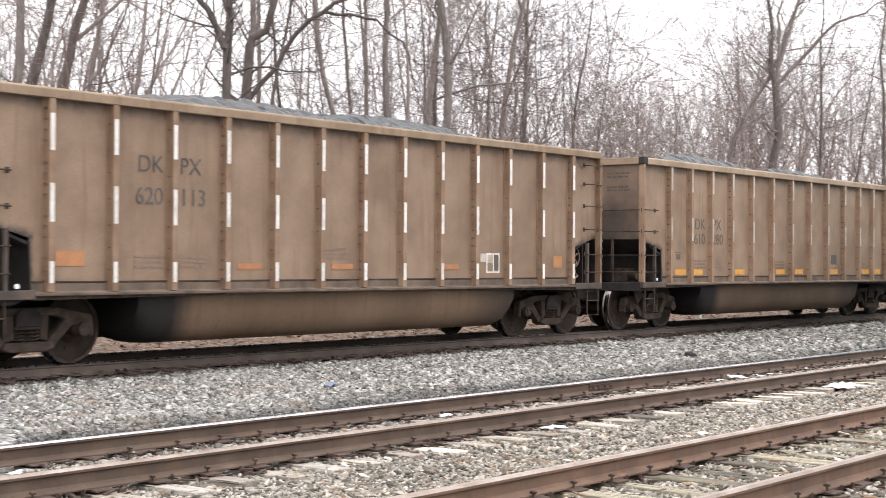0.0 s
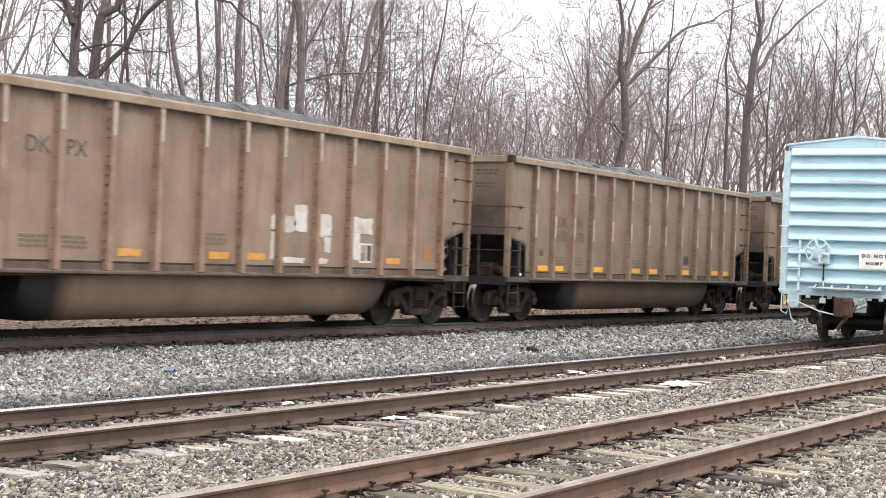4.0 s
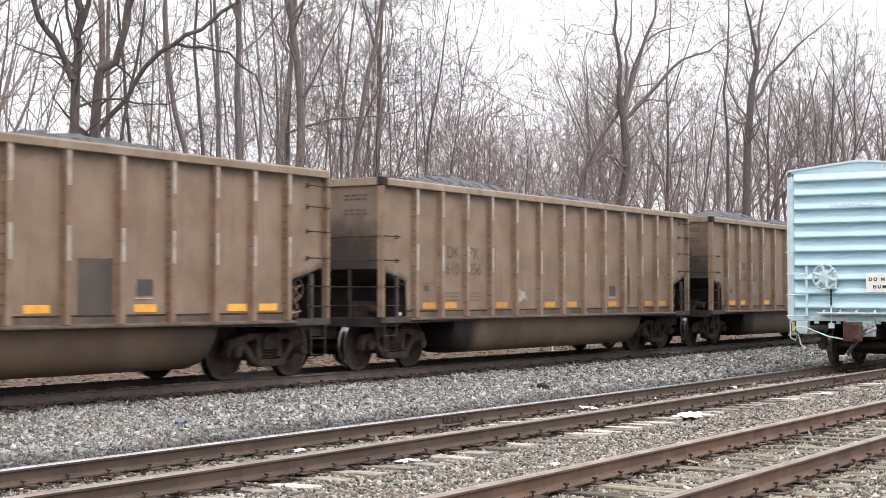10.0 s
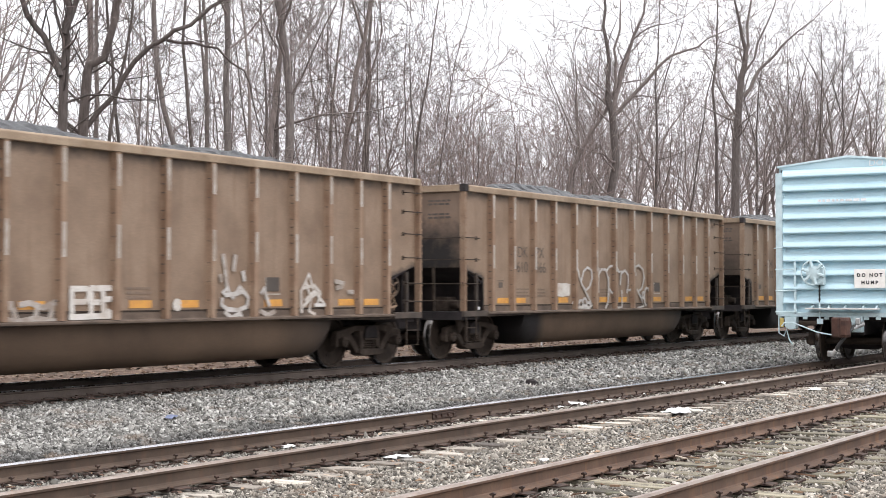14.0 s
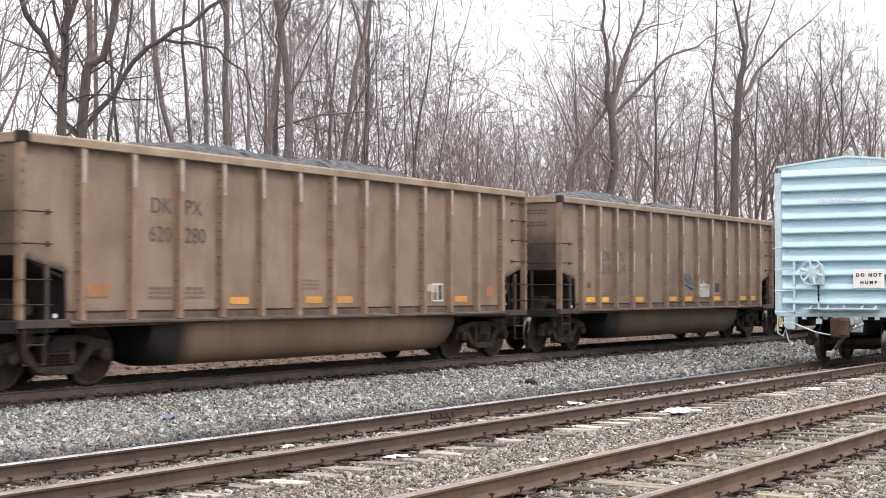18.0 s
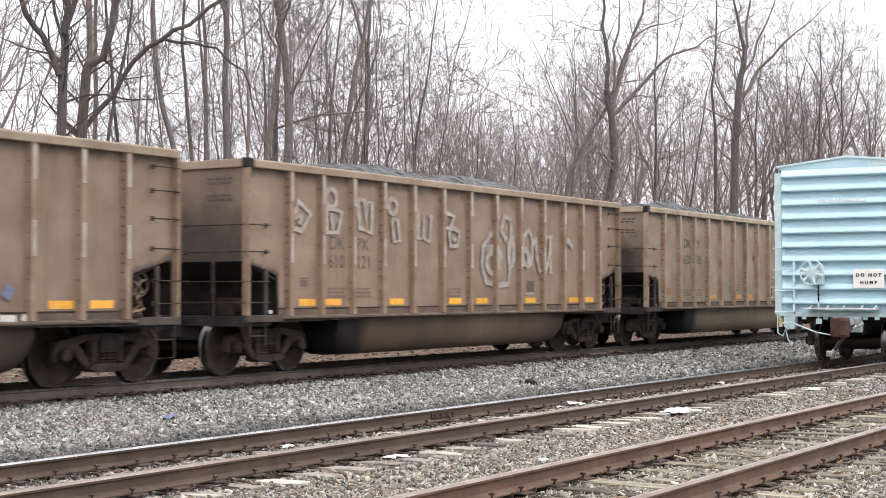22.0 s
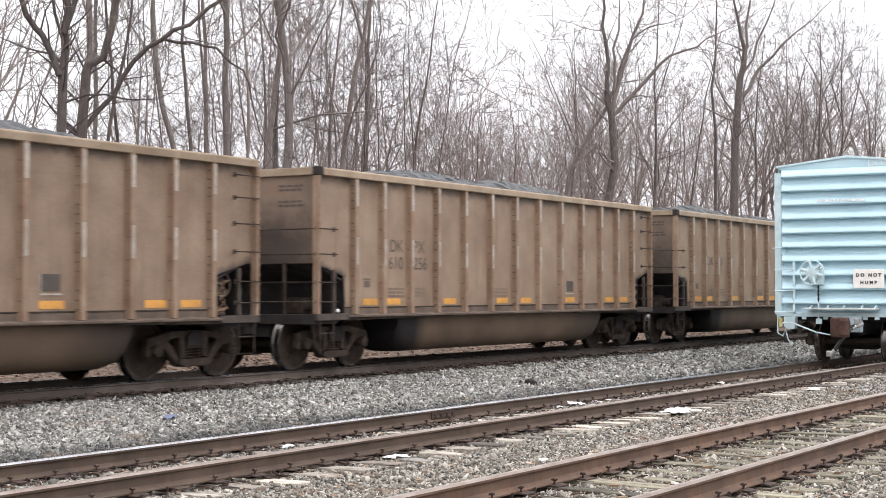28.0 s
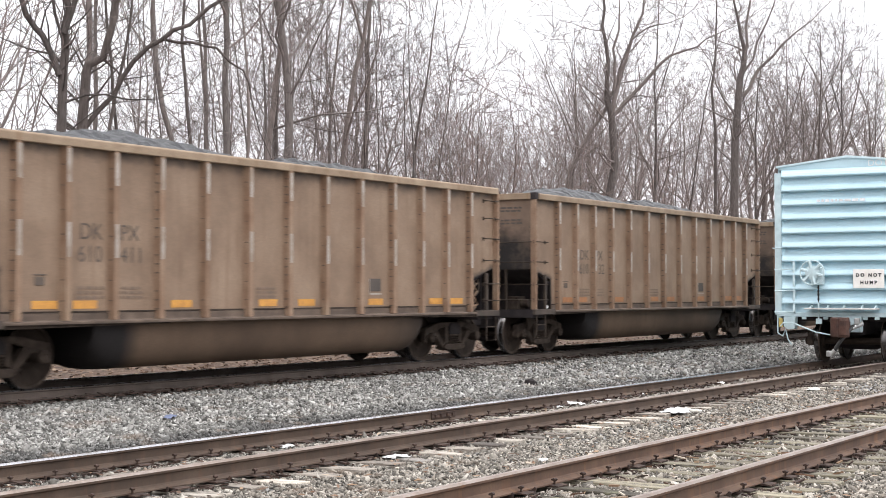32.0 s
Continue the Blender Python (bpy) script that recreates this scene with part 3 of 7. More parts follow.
build_track("rust-brown siding track on bare weathered wooden ties", NEAR_Y, NEAR_Z, ((M_RUSTY, M_HEAD), (M_RUSTY, M_HEAD)), M_TIE, 1.3, (-12, 110), 0.0, 0.186, 0.03, 32)
mid = build_track("brown yard track with half-buried pale grey ties", MID_Y, MID_Z, ((M_RAIL, M_HEAD), (M_RAIL, M_BRIGHT)), M_TIE_MID, 1.37, (-12, 110), 0.2, 0.19, 0.02, 34)
build_track("sooty main line track on dark ties under the coal train", MAIN_Y, MAIN_Z - 0.035, ((M_MAIN, M_BRIGHT), (M_MAIN, M_BRIGHT)), M_TIE_DARK, 1.3, (-16, 140), 0.1, 0.187, 0.02, 0)

# a few ties of the middle track have bleached white
white_tie = tie_mesh(9, 1.37, mat=M_TIE_WHITE)
for tie in mid.children:
    if any(abs(tie.location.x - x) < 0.28 for x in (7.7, 9.3, 13.45, 21.0)) and tie.name.startswith("tie"):
        tie.data = white_tie
        tie["label"] = "bleached white wooden tie"

# joint bars on the middle track
BAR = Shape().prism([(0.0, -0.055), (0.014, -0.06), (0.02, -0.03), (0.012, 0.0), (0.02, 0.03), (0.012, 0.045), (0.0, 0.045)], 0, -0.3, 0.3)
for bx in (-0.22, -0.08, 0.08, 0.22):
    BAR.box(bx - 0.02, bx + 0.02, 0.01, 0.04, -0.025, 0.015)
BAR_ME = BAR.mesh("joint_bar", M_IRON, bevel=0.003)
for x, sgn in ((17.0, 1), (29.0, -1)):
    part("joint_bar", BAR_ME, mid, "bolted rusty joint bar", (x, sgn * 0.755 - 0.012, MID_Z - 0.088, 0, 0, 180))


# ---- coal gondola ----
POSTS = [1.2, 2.12, 3.08, 4.07, 5.12, 6.21, 7.29, 8.36, 9.44, 10.53, 11.54, 12.48, 13.4]
POSTS_EVEN = [1.19, 2.23, 3.28, 4.3, 5.31, 6.33, 7.34, 8.34, 9.36, 10.37, 11.38, 12.46, 13.5]
SKIN = 0.115                    # how far the posts stand out from the side sheet
HW = CAR_HW
TOP = 3.6


def tub_mesh(x0, x1, y_out, y_in, mat, closed=(True, True)):
    """A half-round trough hung below the floor."""
    sec = []
    mid_y = (y_out + y_in) / 2
    w = abs(y_out - y_in) / 2
    s = 1 if y_in > y_out else -1
    for i in range(15):
        a = math.pi * i / 14
        cx, cz = math.cos(a), math.sin(a)
        sec.append((mid_y - s * w * math.copysign(abs(cx) ** 0.45, cx), 0.95 - 0.74 * cz ** 0.62))
    xs = [x0, x0 + 0.06, x0 + 0.2, x0 + 0.42] if closed[0] else [x0]
    scale = [0.55, 0.75, 0.92, 1.0] if closed[0] else [1.0]
    if closed[1]:
        xs += [x1 - 0.42, x1 - 0.2, x1 - 0.06, x1]
        scale += [1.0, 0.92, 0.75, 0.55]
    else:
        xs += [x1]
        scale += [1.0]
    v = [(x, y, 0.95 - (0.95 - z) * k) for x, k in zip(xs, scale) for y, z in sec]
    n = len(sec)
    f = [(i * n + j, (i + 1) * n + j, (i + 1) * n + j + 1, i * n + j + 1) for i in range(len(xs) - 1) for j in range(n - 1)]
    f += [tuple(range(n)), tuple(range((len(xs) - 1) * n + n - 1, (len(xs) - 1) * n - 1, -1))]
    return Shape().add(v, f).mesh("tub", mat, smooth=True)


def side_frame_mesh():
    s = Shape()
    y0, y1 = -0.07, 0.07
    s.prism([(-1.08, 0.5), (-1.06, 0.64), (-0.8, 0.69), (-0.5, 0.75), (0.5, 0.75), (0.8, 0.69), (1.06, 0.64), (1.08, 0.5), (0.72, 0.5), (0.66, 0.57), (0.46, 0.64), (-0.46, 0.64), (-0.66, 0.57), (-0.72, 0.5)], 1, y0, y1)
    for k in (-1, 1):
        s.prism([(k * 0.76, 0.53), (k * 0.6, 0.6), (k * 0.26, 0.22), (k * 0.42, 0.22)], 1, y0, y1)
        s.prism([(k * 0.34, 0.66), (k * 0.22, 0.66), (k * 0.2, 0.33), (k * 0.33, 0.3)], 1, y0 - 0.01, y1 + 0.01)
        s.prism([(k * 1.08, 0.52), (k * 1.02, 0.52), (k * 1.02, 0.33), (k * 1.1, 0.36)], 1, y0, y1)
    s.prism([(-0.42, 0.22), (-0.36, 0.3), (0.36, 0.3), (0.42, 0.22), (0.28, 0.17), (-0.28, 0.17)], 1, y0 - 0.05, y1 + 0.05)
    return s.mesh("side_frame", M_TRUCK, bevel=0.014)


def spring_mesh():
    s = Shape()
    for cx in (-0.13, 0.0, 0.13):
        for cy in (-0.06, 0.06):
            pts = [(cx + 0.05 * math.cos(a * 1.57), cy + 0.05 * math.sin(a * 1.57), 0.3 + 0.18 * a / 16) for a in range(17)]
            s.tube(pts, 0.014, 3)
    s.box(-0.2, 0.2, -0.1, 0.1, 0.47, 0.56)
    return s.mesh("spring_nest", M_TRUCK)


def wheel_mesh():
    s = Shape()
    for k in (-1, 1):
        prof = [(k * 0.69, 0.08), (k * 0.69, 0.16), (k * 0.73, 0.19), (k * 0.74, 0.4), (k * 0.7, 0.43), (k * 0.69, 0.503), (k * 0.715, 0.513), (k * 0.735, 0.489), (k * 0.82, 0.48),
                (k * 0.83, 0.473), (k * 0.83, 0.43), (k * 0.8, 0.41), (k * 0.78, 0.2), (k * 0.82, 0.15), (k * 0.83, 0.1), (k * 0.9, 0.08)]
        s.lathe(prof, 1, 26, mats=[0, 0, 0, 0, 0, 2, 1, 1, 1, 2, 0, 0, 0, 0, 0])
        for a in (0.3, 2.4, 4.5):
            s.box(0.27 * math.cos(a) - 0.02, 0.27 * math.cos(a) + 0.02, k * 0.79 - 0.01, k * 0.79 + 0.01, 0.27 * math.sin(a) - 0.02, 0.27 * math.sin(a) + 0.02)
    s.tube([(0, -1.05, 0), (0, 1.05, 0)], 0.08, 12)
    return s.mesh("wheel", [M_WHEEL, M_TREAD, M_TRUCK], smooth=True)


def bearing_mesh():
    s = Shape().lathe([(-0.09, 0.0), (-0.09, 0.07), (-0.07, 0.1), (0.1, 0.1), (0.1, 0.0)], 1, 14)
    for a in range(3):
        t = a * 2.094 + 0.5
        s.box(0.05 * math.cos(t) - 0.012, 0.05 * math.cos(t) + 0.012, -0.105, -0.08, 0.05 * math.sin(t) - 0.012, 0.05 * math.sin(t) + 0.012)
    return s.mesh("bearing_cap", M_TRUCK, smooth=True)


SIDE_FRAME, SPRING, WHEEL, BEARING = side_frame_mesh(), spring_mesh(), wheel_mesh(), bearing_mesh()
BOLSTER = Shape().prism([(-0.2, 0.5), (-0.2, 0.66), (-0.12, 0.74), (0.12, 0.74), (0.2, 0.66), (0.2, 0.5)], 1, -1.12, 1.12).lathe([(0.74, 0.0), (0.74, 0.19), (0.8, 0.19), (0.8, 0.0)], 2, 16).box(-0.8, 0.8, -0.5, -0.42, 0.42, 0.5).box(-0.8, 0.8, 0.42, 0.5, 0.42, 0.5).mesh("truck_bolster", M_SOOT, bevel=0.012)
BEAM = Shape().prism([(-0.78, 0.47), (-0.78, 0.36), (-0.3, 0.24), (0.3, 0.24), (0.78, 0.36), (0.78, 0.47)], 0, -0.07, 0.07).box(-0.12, 0.12, -0.74, -0.66, 0.3, 0.58).box(-0.12, 0.12, 0.66, 0.74, 0.3, 0.58).mesh("brake_beam", M_SOOT, bevel=0.01)
AXLES = (-0.89, 0.89)
WHEEL_R, AXLE_Z = 0.483, 0.448


def add_truck(parent, x):
    truck = part("truck_bolster", BOLSTER, parent, "", (x, 0, 0))
    for k in (-1, 1):
        part("side_frame", SIDE_FRAME, truck, "", (0, k * 1.0, 0))
        tagged(part("spring_nest", SPRING, truck, "", (0, k * 1.0, 0)), kind="stuff")
    for bx in (-0.38, 0.38):
        part("brake_beam", BEAM, truck, "", (bx, 0, 0))
    for ax in AXLES:
        part("wheel", WHEEL, truck, "", (ax, 0, AXLE_Z))
        for k in (-1, 1):
            part("bearing_cap", BEARING, truck, "", (ax, k * 1.07, AXLE_Z, 0, 0, 0 if k < 0 else 180))
    return truck


def grab_mesh(length, out=0.09, r=0.011):
    """A round bar bent back to its plate at both ends; it runs along x."""
    return Shape().tube([(0, 0, 0.0), (0.0, -out, 0.0), (length, -out, 0.0), (length, 0, 0.0)], r, 6).box(-0.03, 0.03, -0.012, 0.0, -0.04, 0.04).box(length - 0.03, length + 0.03, -0.012, 0.0, -0.04, 0.04).mesh("grab_iron", M_TRUCK)


def build_gondola(posts, tub_paint):
    car = new("coal_gondola")
    yn = -HW + SKIN            # outer face of the side sheet
    side = [(0.02, 1.9), (0.92, 1.66), (0.95, 1.0), (CAR_L - 0.95, 1.0), (CAR_L - 0.92, 1.66), (CAR_L - 0.02, 1.9), (CAR_L - 0.02, 3.5), (0.02, 3.5)]
    for k in (-1, 1):
        part("side_sheet", Shape().prism(side, 1, k * (HW - SKIN), k * (HW - SKIN - 0.03)).mesh("side_sheet", M_CAR), car)
        part("top_chord", Shape().prism([(k * (HW - 0.12), 3.46), (k * (HW + 0.005), 3.46), (k * (HW + 0.005), 3.575), (k * (HW - 0.02), TOP), (k * (HW - 0.12), TOP)], 0, 0.16, CAR_L - 0.02).mesh("top_chord", M_CHORD, bevel=0.008), car, "pale dusty top chord")
        part("side_sill", Shape().prism([(k * (HW - SKIN - 0.03), 0.915), (k * (HW + 0.012), 0.915), (k * (HW + 0.016), 0.955), (k * (HW - SKIN + 0.018), 0.972), (k * (HW - SKIN + 0.018), 1.075), (k * (HW - SKIN - 0.0), 1.085), (k * (HW - SKIN - 0.03), 1.085)], 0, 0.95, CAR_L - 0.95).mesh("side_sill", M_SILL, bevel=0.006), car)
        part("sill_plate", Shape().prism([(0.9, 0.86), (4.3, 0.895), (4.3, 0.912), (0.9, 0.912)], 1, k * (HW - 0.04), k * (HW - 0.16)).mesh("sill_plate", M_TRUCK), car)
        part("sill_plate", Shape().prism([(CAR_L - 4.3, 0.895), (CAR_L - 0.9, 0.86), (CAR_L - 0.9, 0.912), (CAR_L - 4.3, 0.912)], 1, k * (HW - 0.04), k * (HW - 0.16)).mesh("sill_plate", M_TRUCK), car)
    part("weld_seam", Shape().box(0.96, CAR_L - 0.96, yn - 0.024, yn, 1.086, 1.104).mesh("weld_seam", M_TRUCK), car, "dark seam above the sill")
    D = SKIN
    POST = Shape().prism([(-0.085, 0.0), (-0.085, -0.012), (-0.058, -0.014), (-0.048, -D), (0.048, -D), (0.058, -0.014), (0.085, -0.012), (0.085, 0.0)], 2, 0.97, 3.46)
    BOLTED = Shape().prism([(-0.085, 0.0), (-0.085, -0.012), (-0.058, -0.014), (-0.048, -D), (0.048, -D), (0.058, -0.014), (0.085, -0.012), (0.085, 0.0)], 2, 0.97, 3.46)
    for z in (1.25, 1.55, 1.85, 2.2, 2.55, 2.9, 3.2):
        POST.box(-0.066, -0.052, -0.07, -0.03, z - 0.01, z + 0.01)
    for i in range(17):
        if i not in (3, 7, 12):
            z = 1.12 + i * 0.138
            BOLTED.box(-0.075, -0.05, -0.075, -0.025, z - 0.011, z + 0.011)
    POST, BOLTED = POST.mesh("side_post", [M_POST, M_SILL]), BOLTED.mesh("side_post", [M_POST, M_SILL])
    for me in (POST, BOLTED):
        for p in me.polygons:
            p.material_index = 1 if p.area < 0.004 and p.center.x < -0.045 and 1.0 < p.center.z < 3.4 else 0
    PLAIN = Shape().prism([(-0.058, 0.0), (-0.048, -D), (0.048, -D), (0.058, 0.0)], 2, 0.97, 3.46).mesh("side_post", M_POST)
    for i, x in enumerate(posts):
        part("side_post", POST if i % 3 else BOLTED, car, "", (x, yn, 0))
        part("side_post", PLAIN, car, "", (x, -yn, 0, 0, 0, 180))
    # ends: sheet, chord, corner posts, black slope sheet and floor
    for x, d in ((0.0, 1), (CAR_L, -1)):
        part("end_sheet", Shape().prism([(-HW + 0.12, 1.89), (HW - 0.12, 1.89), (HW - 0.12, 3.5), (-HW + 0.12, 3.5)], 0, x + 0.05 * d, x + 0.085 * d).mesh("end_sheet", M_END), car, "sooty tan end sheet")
        part("end_chord", Shape().box(min(x, x + 0.13 * d), max(x, x + 0.13 * d), -HW + 0.12, HW - 0.12, 3.46, TOP).mesh("end_chord", M_CHORD, bevel=0.008), car)
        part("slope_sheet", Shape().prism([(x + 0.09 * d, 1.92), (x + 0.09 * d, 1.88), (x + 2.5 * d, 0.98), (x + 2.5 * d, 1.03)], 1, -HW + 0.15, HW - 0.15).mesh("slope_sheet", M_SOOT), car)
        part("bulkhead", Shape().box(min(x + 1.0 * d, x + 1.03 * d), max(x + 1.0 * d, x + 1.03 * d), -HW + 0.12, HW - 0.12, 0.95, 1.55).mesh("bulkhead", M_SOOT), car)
        for k in (-1, 1):
            part("end_sill", Shape().box(min(x - 0.02 * d, x + 0.95 * d), max(x - 0.02 * d, x + 0.95 * d), min(k * (HW - 0.07), k * HW), max(k * (HW - 0.07), k * HW), 0.87, 0.99).mesh("end_sill", M_DUSTY, bevel=0.008), car)
        part("end_beam", Shape().box(min(x - 0.02 * d, x + 0.1 * d), max(x - 0.02 * d, x + 0.1 * d), -HW + 0.07, HW - 0.07, 0.8, 0.98).mesh("end_beam", M_SOOT, bevel=0.008), car, "sooty end beam")
        part("coupler", Shape().box(min(x - 0.5 * d, x + 0.3 * d), max(x - 0.5 * d, x + 0.3 * d), -0.09, 0.09, 0.78, 0.94).box(min(x - 0.83 * d, x - 0.48 * d), max(x - 0.83 * d, x - 0.48 * d), -0.17, 0.17, 0.72, 1.0).mesh("coupler", M_TRUCK, bevel=0.02), car)
        part("draft_gear", Shape().box(min(x + 0.02 * d, x + 1.1 * d), max(x + 0.02 * d, x + 1.1 * d), -0.5, 0.5, 0.56, 0.95).prism([(x + 0.1 * d, 0.8), (x + 0.1 * d, 0.95), (x + 1.0 * d, 0.95), (x + 0.7 * d, 0.8)], 1, -HW + 0.1, HW - 0.1).mesh("draft_gear", M_SOOT, bevel=0.012), car)
        part("air_hose", Shape().tube([(x + 0.05 * d, 0.42, 0.78), (x - 0.25 * d, 0.4, 0.62), (x - 0.5 * d, 0.3, 0.36), (x - 0.8 * d, 0.12, 0.3)], 0.03, 6).mesh("air_hose", M_RUBBER, smooth=True), car)
        for k in (-1, 1):
            cp = Shape().box(min(x, x + 0.07 * d), max(x, x + 0.07 * d), min(k * (HW - 0.12), k * HW), max(k * (HW - 0.12), k * HW), 0.99, 3.5)
            for i in range(15):
                z = 1.2 + i * 0.155
                cp.box(x + 0.01 * d - 0.0, x + 0.05 * d, k * (HW + 0.012) - 0.012, k * (HW + 0.012) + 0.008, z - 0.016, z + 0.016)
            part("corner_post", cp.mesh("corner_post", M_POST), car)
            part("ladder_post", Shape().box(x + 0.5 * d - 0.03, x + 0.5 * d + 0.03, min(k * (HW - 0.06), k * HW), max(k * (HW - 0.06), k * HW), 0.97, 1.77).mesh("ladder_post", M_DUSTY, bevel=0.005), car)
    # dark panel added behind the leading opening to block the bright view through
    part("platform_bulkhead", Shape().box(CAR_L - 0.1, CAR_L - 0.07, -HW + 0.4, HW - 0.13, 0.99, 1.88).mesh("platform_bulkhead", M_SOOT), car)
    # hand brake on the leading platform
    ringed = Shape().tube([(0.2 * math.cos(a * 0.3927), 0, 0.2 * math.sin(a * 0.3927)) for a in range(17)], 0.014, 5)
    for a in range(5):
        ringed.tube([(0, 0, 0), (0.2 * math.cos(a * 1.2566 + 0.4), 0.0, 0.2 * math.sin(a * 1.2566 + 0.4))], 0.014, 5)
    brake = part("brake_housing", Shape().box(-0.09, 0.09, 0.02, 0.2, -0.16, 0.12).box(-0.03, 0.03, 0.06, 0.12, -0.55, -0.16).mesh("brake_housing", M_TRUCK, bevel=0.02), car, "", (CAR_L - 0.72, -HW + 0.2, 1.5))
    part("brake_wheel", ringed.mesh("brake_wheel", M_SILL), brake, "spoked hand brake wheel")
    part("brake_rigging", Shape().tube([(-0.1, 0, 0.52), (0.06, 0, 0.38), (-0.08, 0, 0.24), (0.08, 0, 0.12), (-0.02, 0, 0.02)], 0.013, 5).tube([(0.1, 0.03, 0.55), (-0.07, 0.03, 0.36), (0.07, 0.03, 0.2), (-0.1, 0.03, 0.06)], 0.012, 5).tube([(-0.13, 0.02, 0.05), (0.12, 0.02, 0.1)], 0.022, 6).mesh("brake_rigging", M_POST), car, "pale crossed brake rods", (CAR_L - 0.72, -HW + 0.17, 1.02))
    part("angle_bracket", Shape().box(-0.13, 0.15, 0.0, 0.1, 0.0, 0.05).box(-0.06, 0.0, 0.0, 0.1, 0.05, 0.14).mesh("angle_bracket", M_SILL, bevel=0.01), car, "", (CAR_L - 0.72, -HW + 0.25, 1.0))
    # near trailing corner: dark cap bracket
    part("corner_cap", Shape().box(-0.02, 0.15, -HW - 0.01, -HW + 0.13, 3.45, TOP + 0.012).mesh("corner_cap", M_SOOT, bevel=0.012), car, "blackened corner bracket")
    part("corner_cap", Shape().box(-0.02, 0.15, HW - 0.13, HW + 0.01, 3.36, TOP + 0.015).mesh("corner_cap", M_SOOT, bevel=0.012), car)
    G50, GE = grab_mesh(0.52), grab_mesh(1.3)
    for z in (2.05, 2.5):
        part("grab_iron", G50, car, "", (0.02, -HW + 0.06, z))
        part("grab_iron", GE, car, "", (0.06, -HW + 1.4, z, 0, 0, -90))
    for z in (2.04, 2.5, 2.93, 3.3):
        part("grab_iron", G50, car, "", (CAR_L - 0.58, -HW + 0.06, z))
    for z in (1.2, 1.55):
        part("grab_iron", G50, car, "", (0.02, -HW + 0.06, z))
        part("grab_iron", G50, car, "", (CAR_L - 0.55, -HW + 0.06, z))
        part("grab_iron", GE, car, "", (0.06, -HW + 1.4, z, 0, 0, -90))
    part("end_upright", Shape().box(0.0, 0.05, -HW + 0.75, -HW + 0.8, 0.95, 1.9).mesh("end_upright", M_TRUCK), car)
    # stirrup steps
    for x in (0.1, CAR_L - 0.5):
        st = Shape().tube([(x, -HW + 0.03, 0.9), (x, -HW + 0.03, 0.36), (x + 0.4, -HW + 0.03, 0.36), (x + 0.4, -HW + 0.03, 0.9)], 0.016, 5)
        st.tube([(x, -HW + 0.03, 0.64), (x + 0.4, -HW + 0.03, 0.64)], 0.013, 5)
        part("sill_step", st.mesh("sill_step", M_TRUCK), car)
    part("jaw_bracket", Shape().prism([(0.28, 0.9), (0.62, 0.9), (0.58, 0.62), (0.42, 0.5)], 1, -1.2, -1.16).mesh("jaw_bracket", M_TRUCK, bevel=0.006), car)
    part("brake_valve", Shape().box(0.45, 0.8, -0.9, -0.55, 0.98, 1.28).lathe([(-1.1, 0.0), (-1.1, 0.09), (-0.9, 0.11), (-0.9, 0.0)], 1, 10, (0.6, 0, 1.12)).mesh("brake_valve", M_TRUCK, bevel=0.01), car)
    part("reflector_disc", Shape().lathe([(-1.5, 0.0), (-1.5, 0.035), (-1.48, 0.035)], 1, 10, (0.74, 0, 1.04)).mesh("reflector_disc", M_LITTER), car)
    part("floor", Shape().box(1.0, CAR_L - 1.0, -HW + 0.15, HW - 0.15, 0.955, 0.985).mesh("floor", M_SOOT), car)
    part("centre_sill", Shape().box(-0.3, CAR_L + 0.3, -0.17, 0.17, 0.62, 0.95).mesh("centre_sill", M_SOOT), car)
    for k in (-1, 1):
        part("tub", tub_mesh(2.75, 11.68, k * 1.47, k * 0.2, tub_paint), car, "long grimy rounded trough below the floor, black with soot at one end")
    add_truck(car, 1.21)
    add_truck(car, CAR_L - 1.02)
    return car


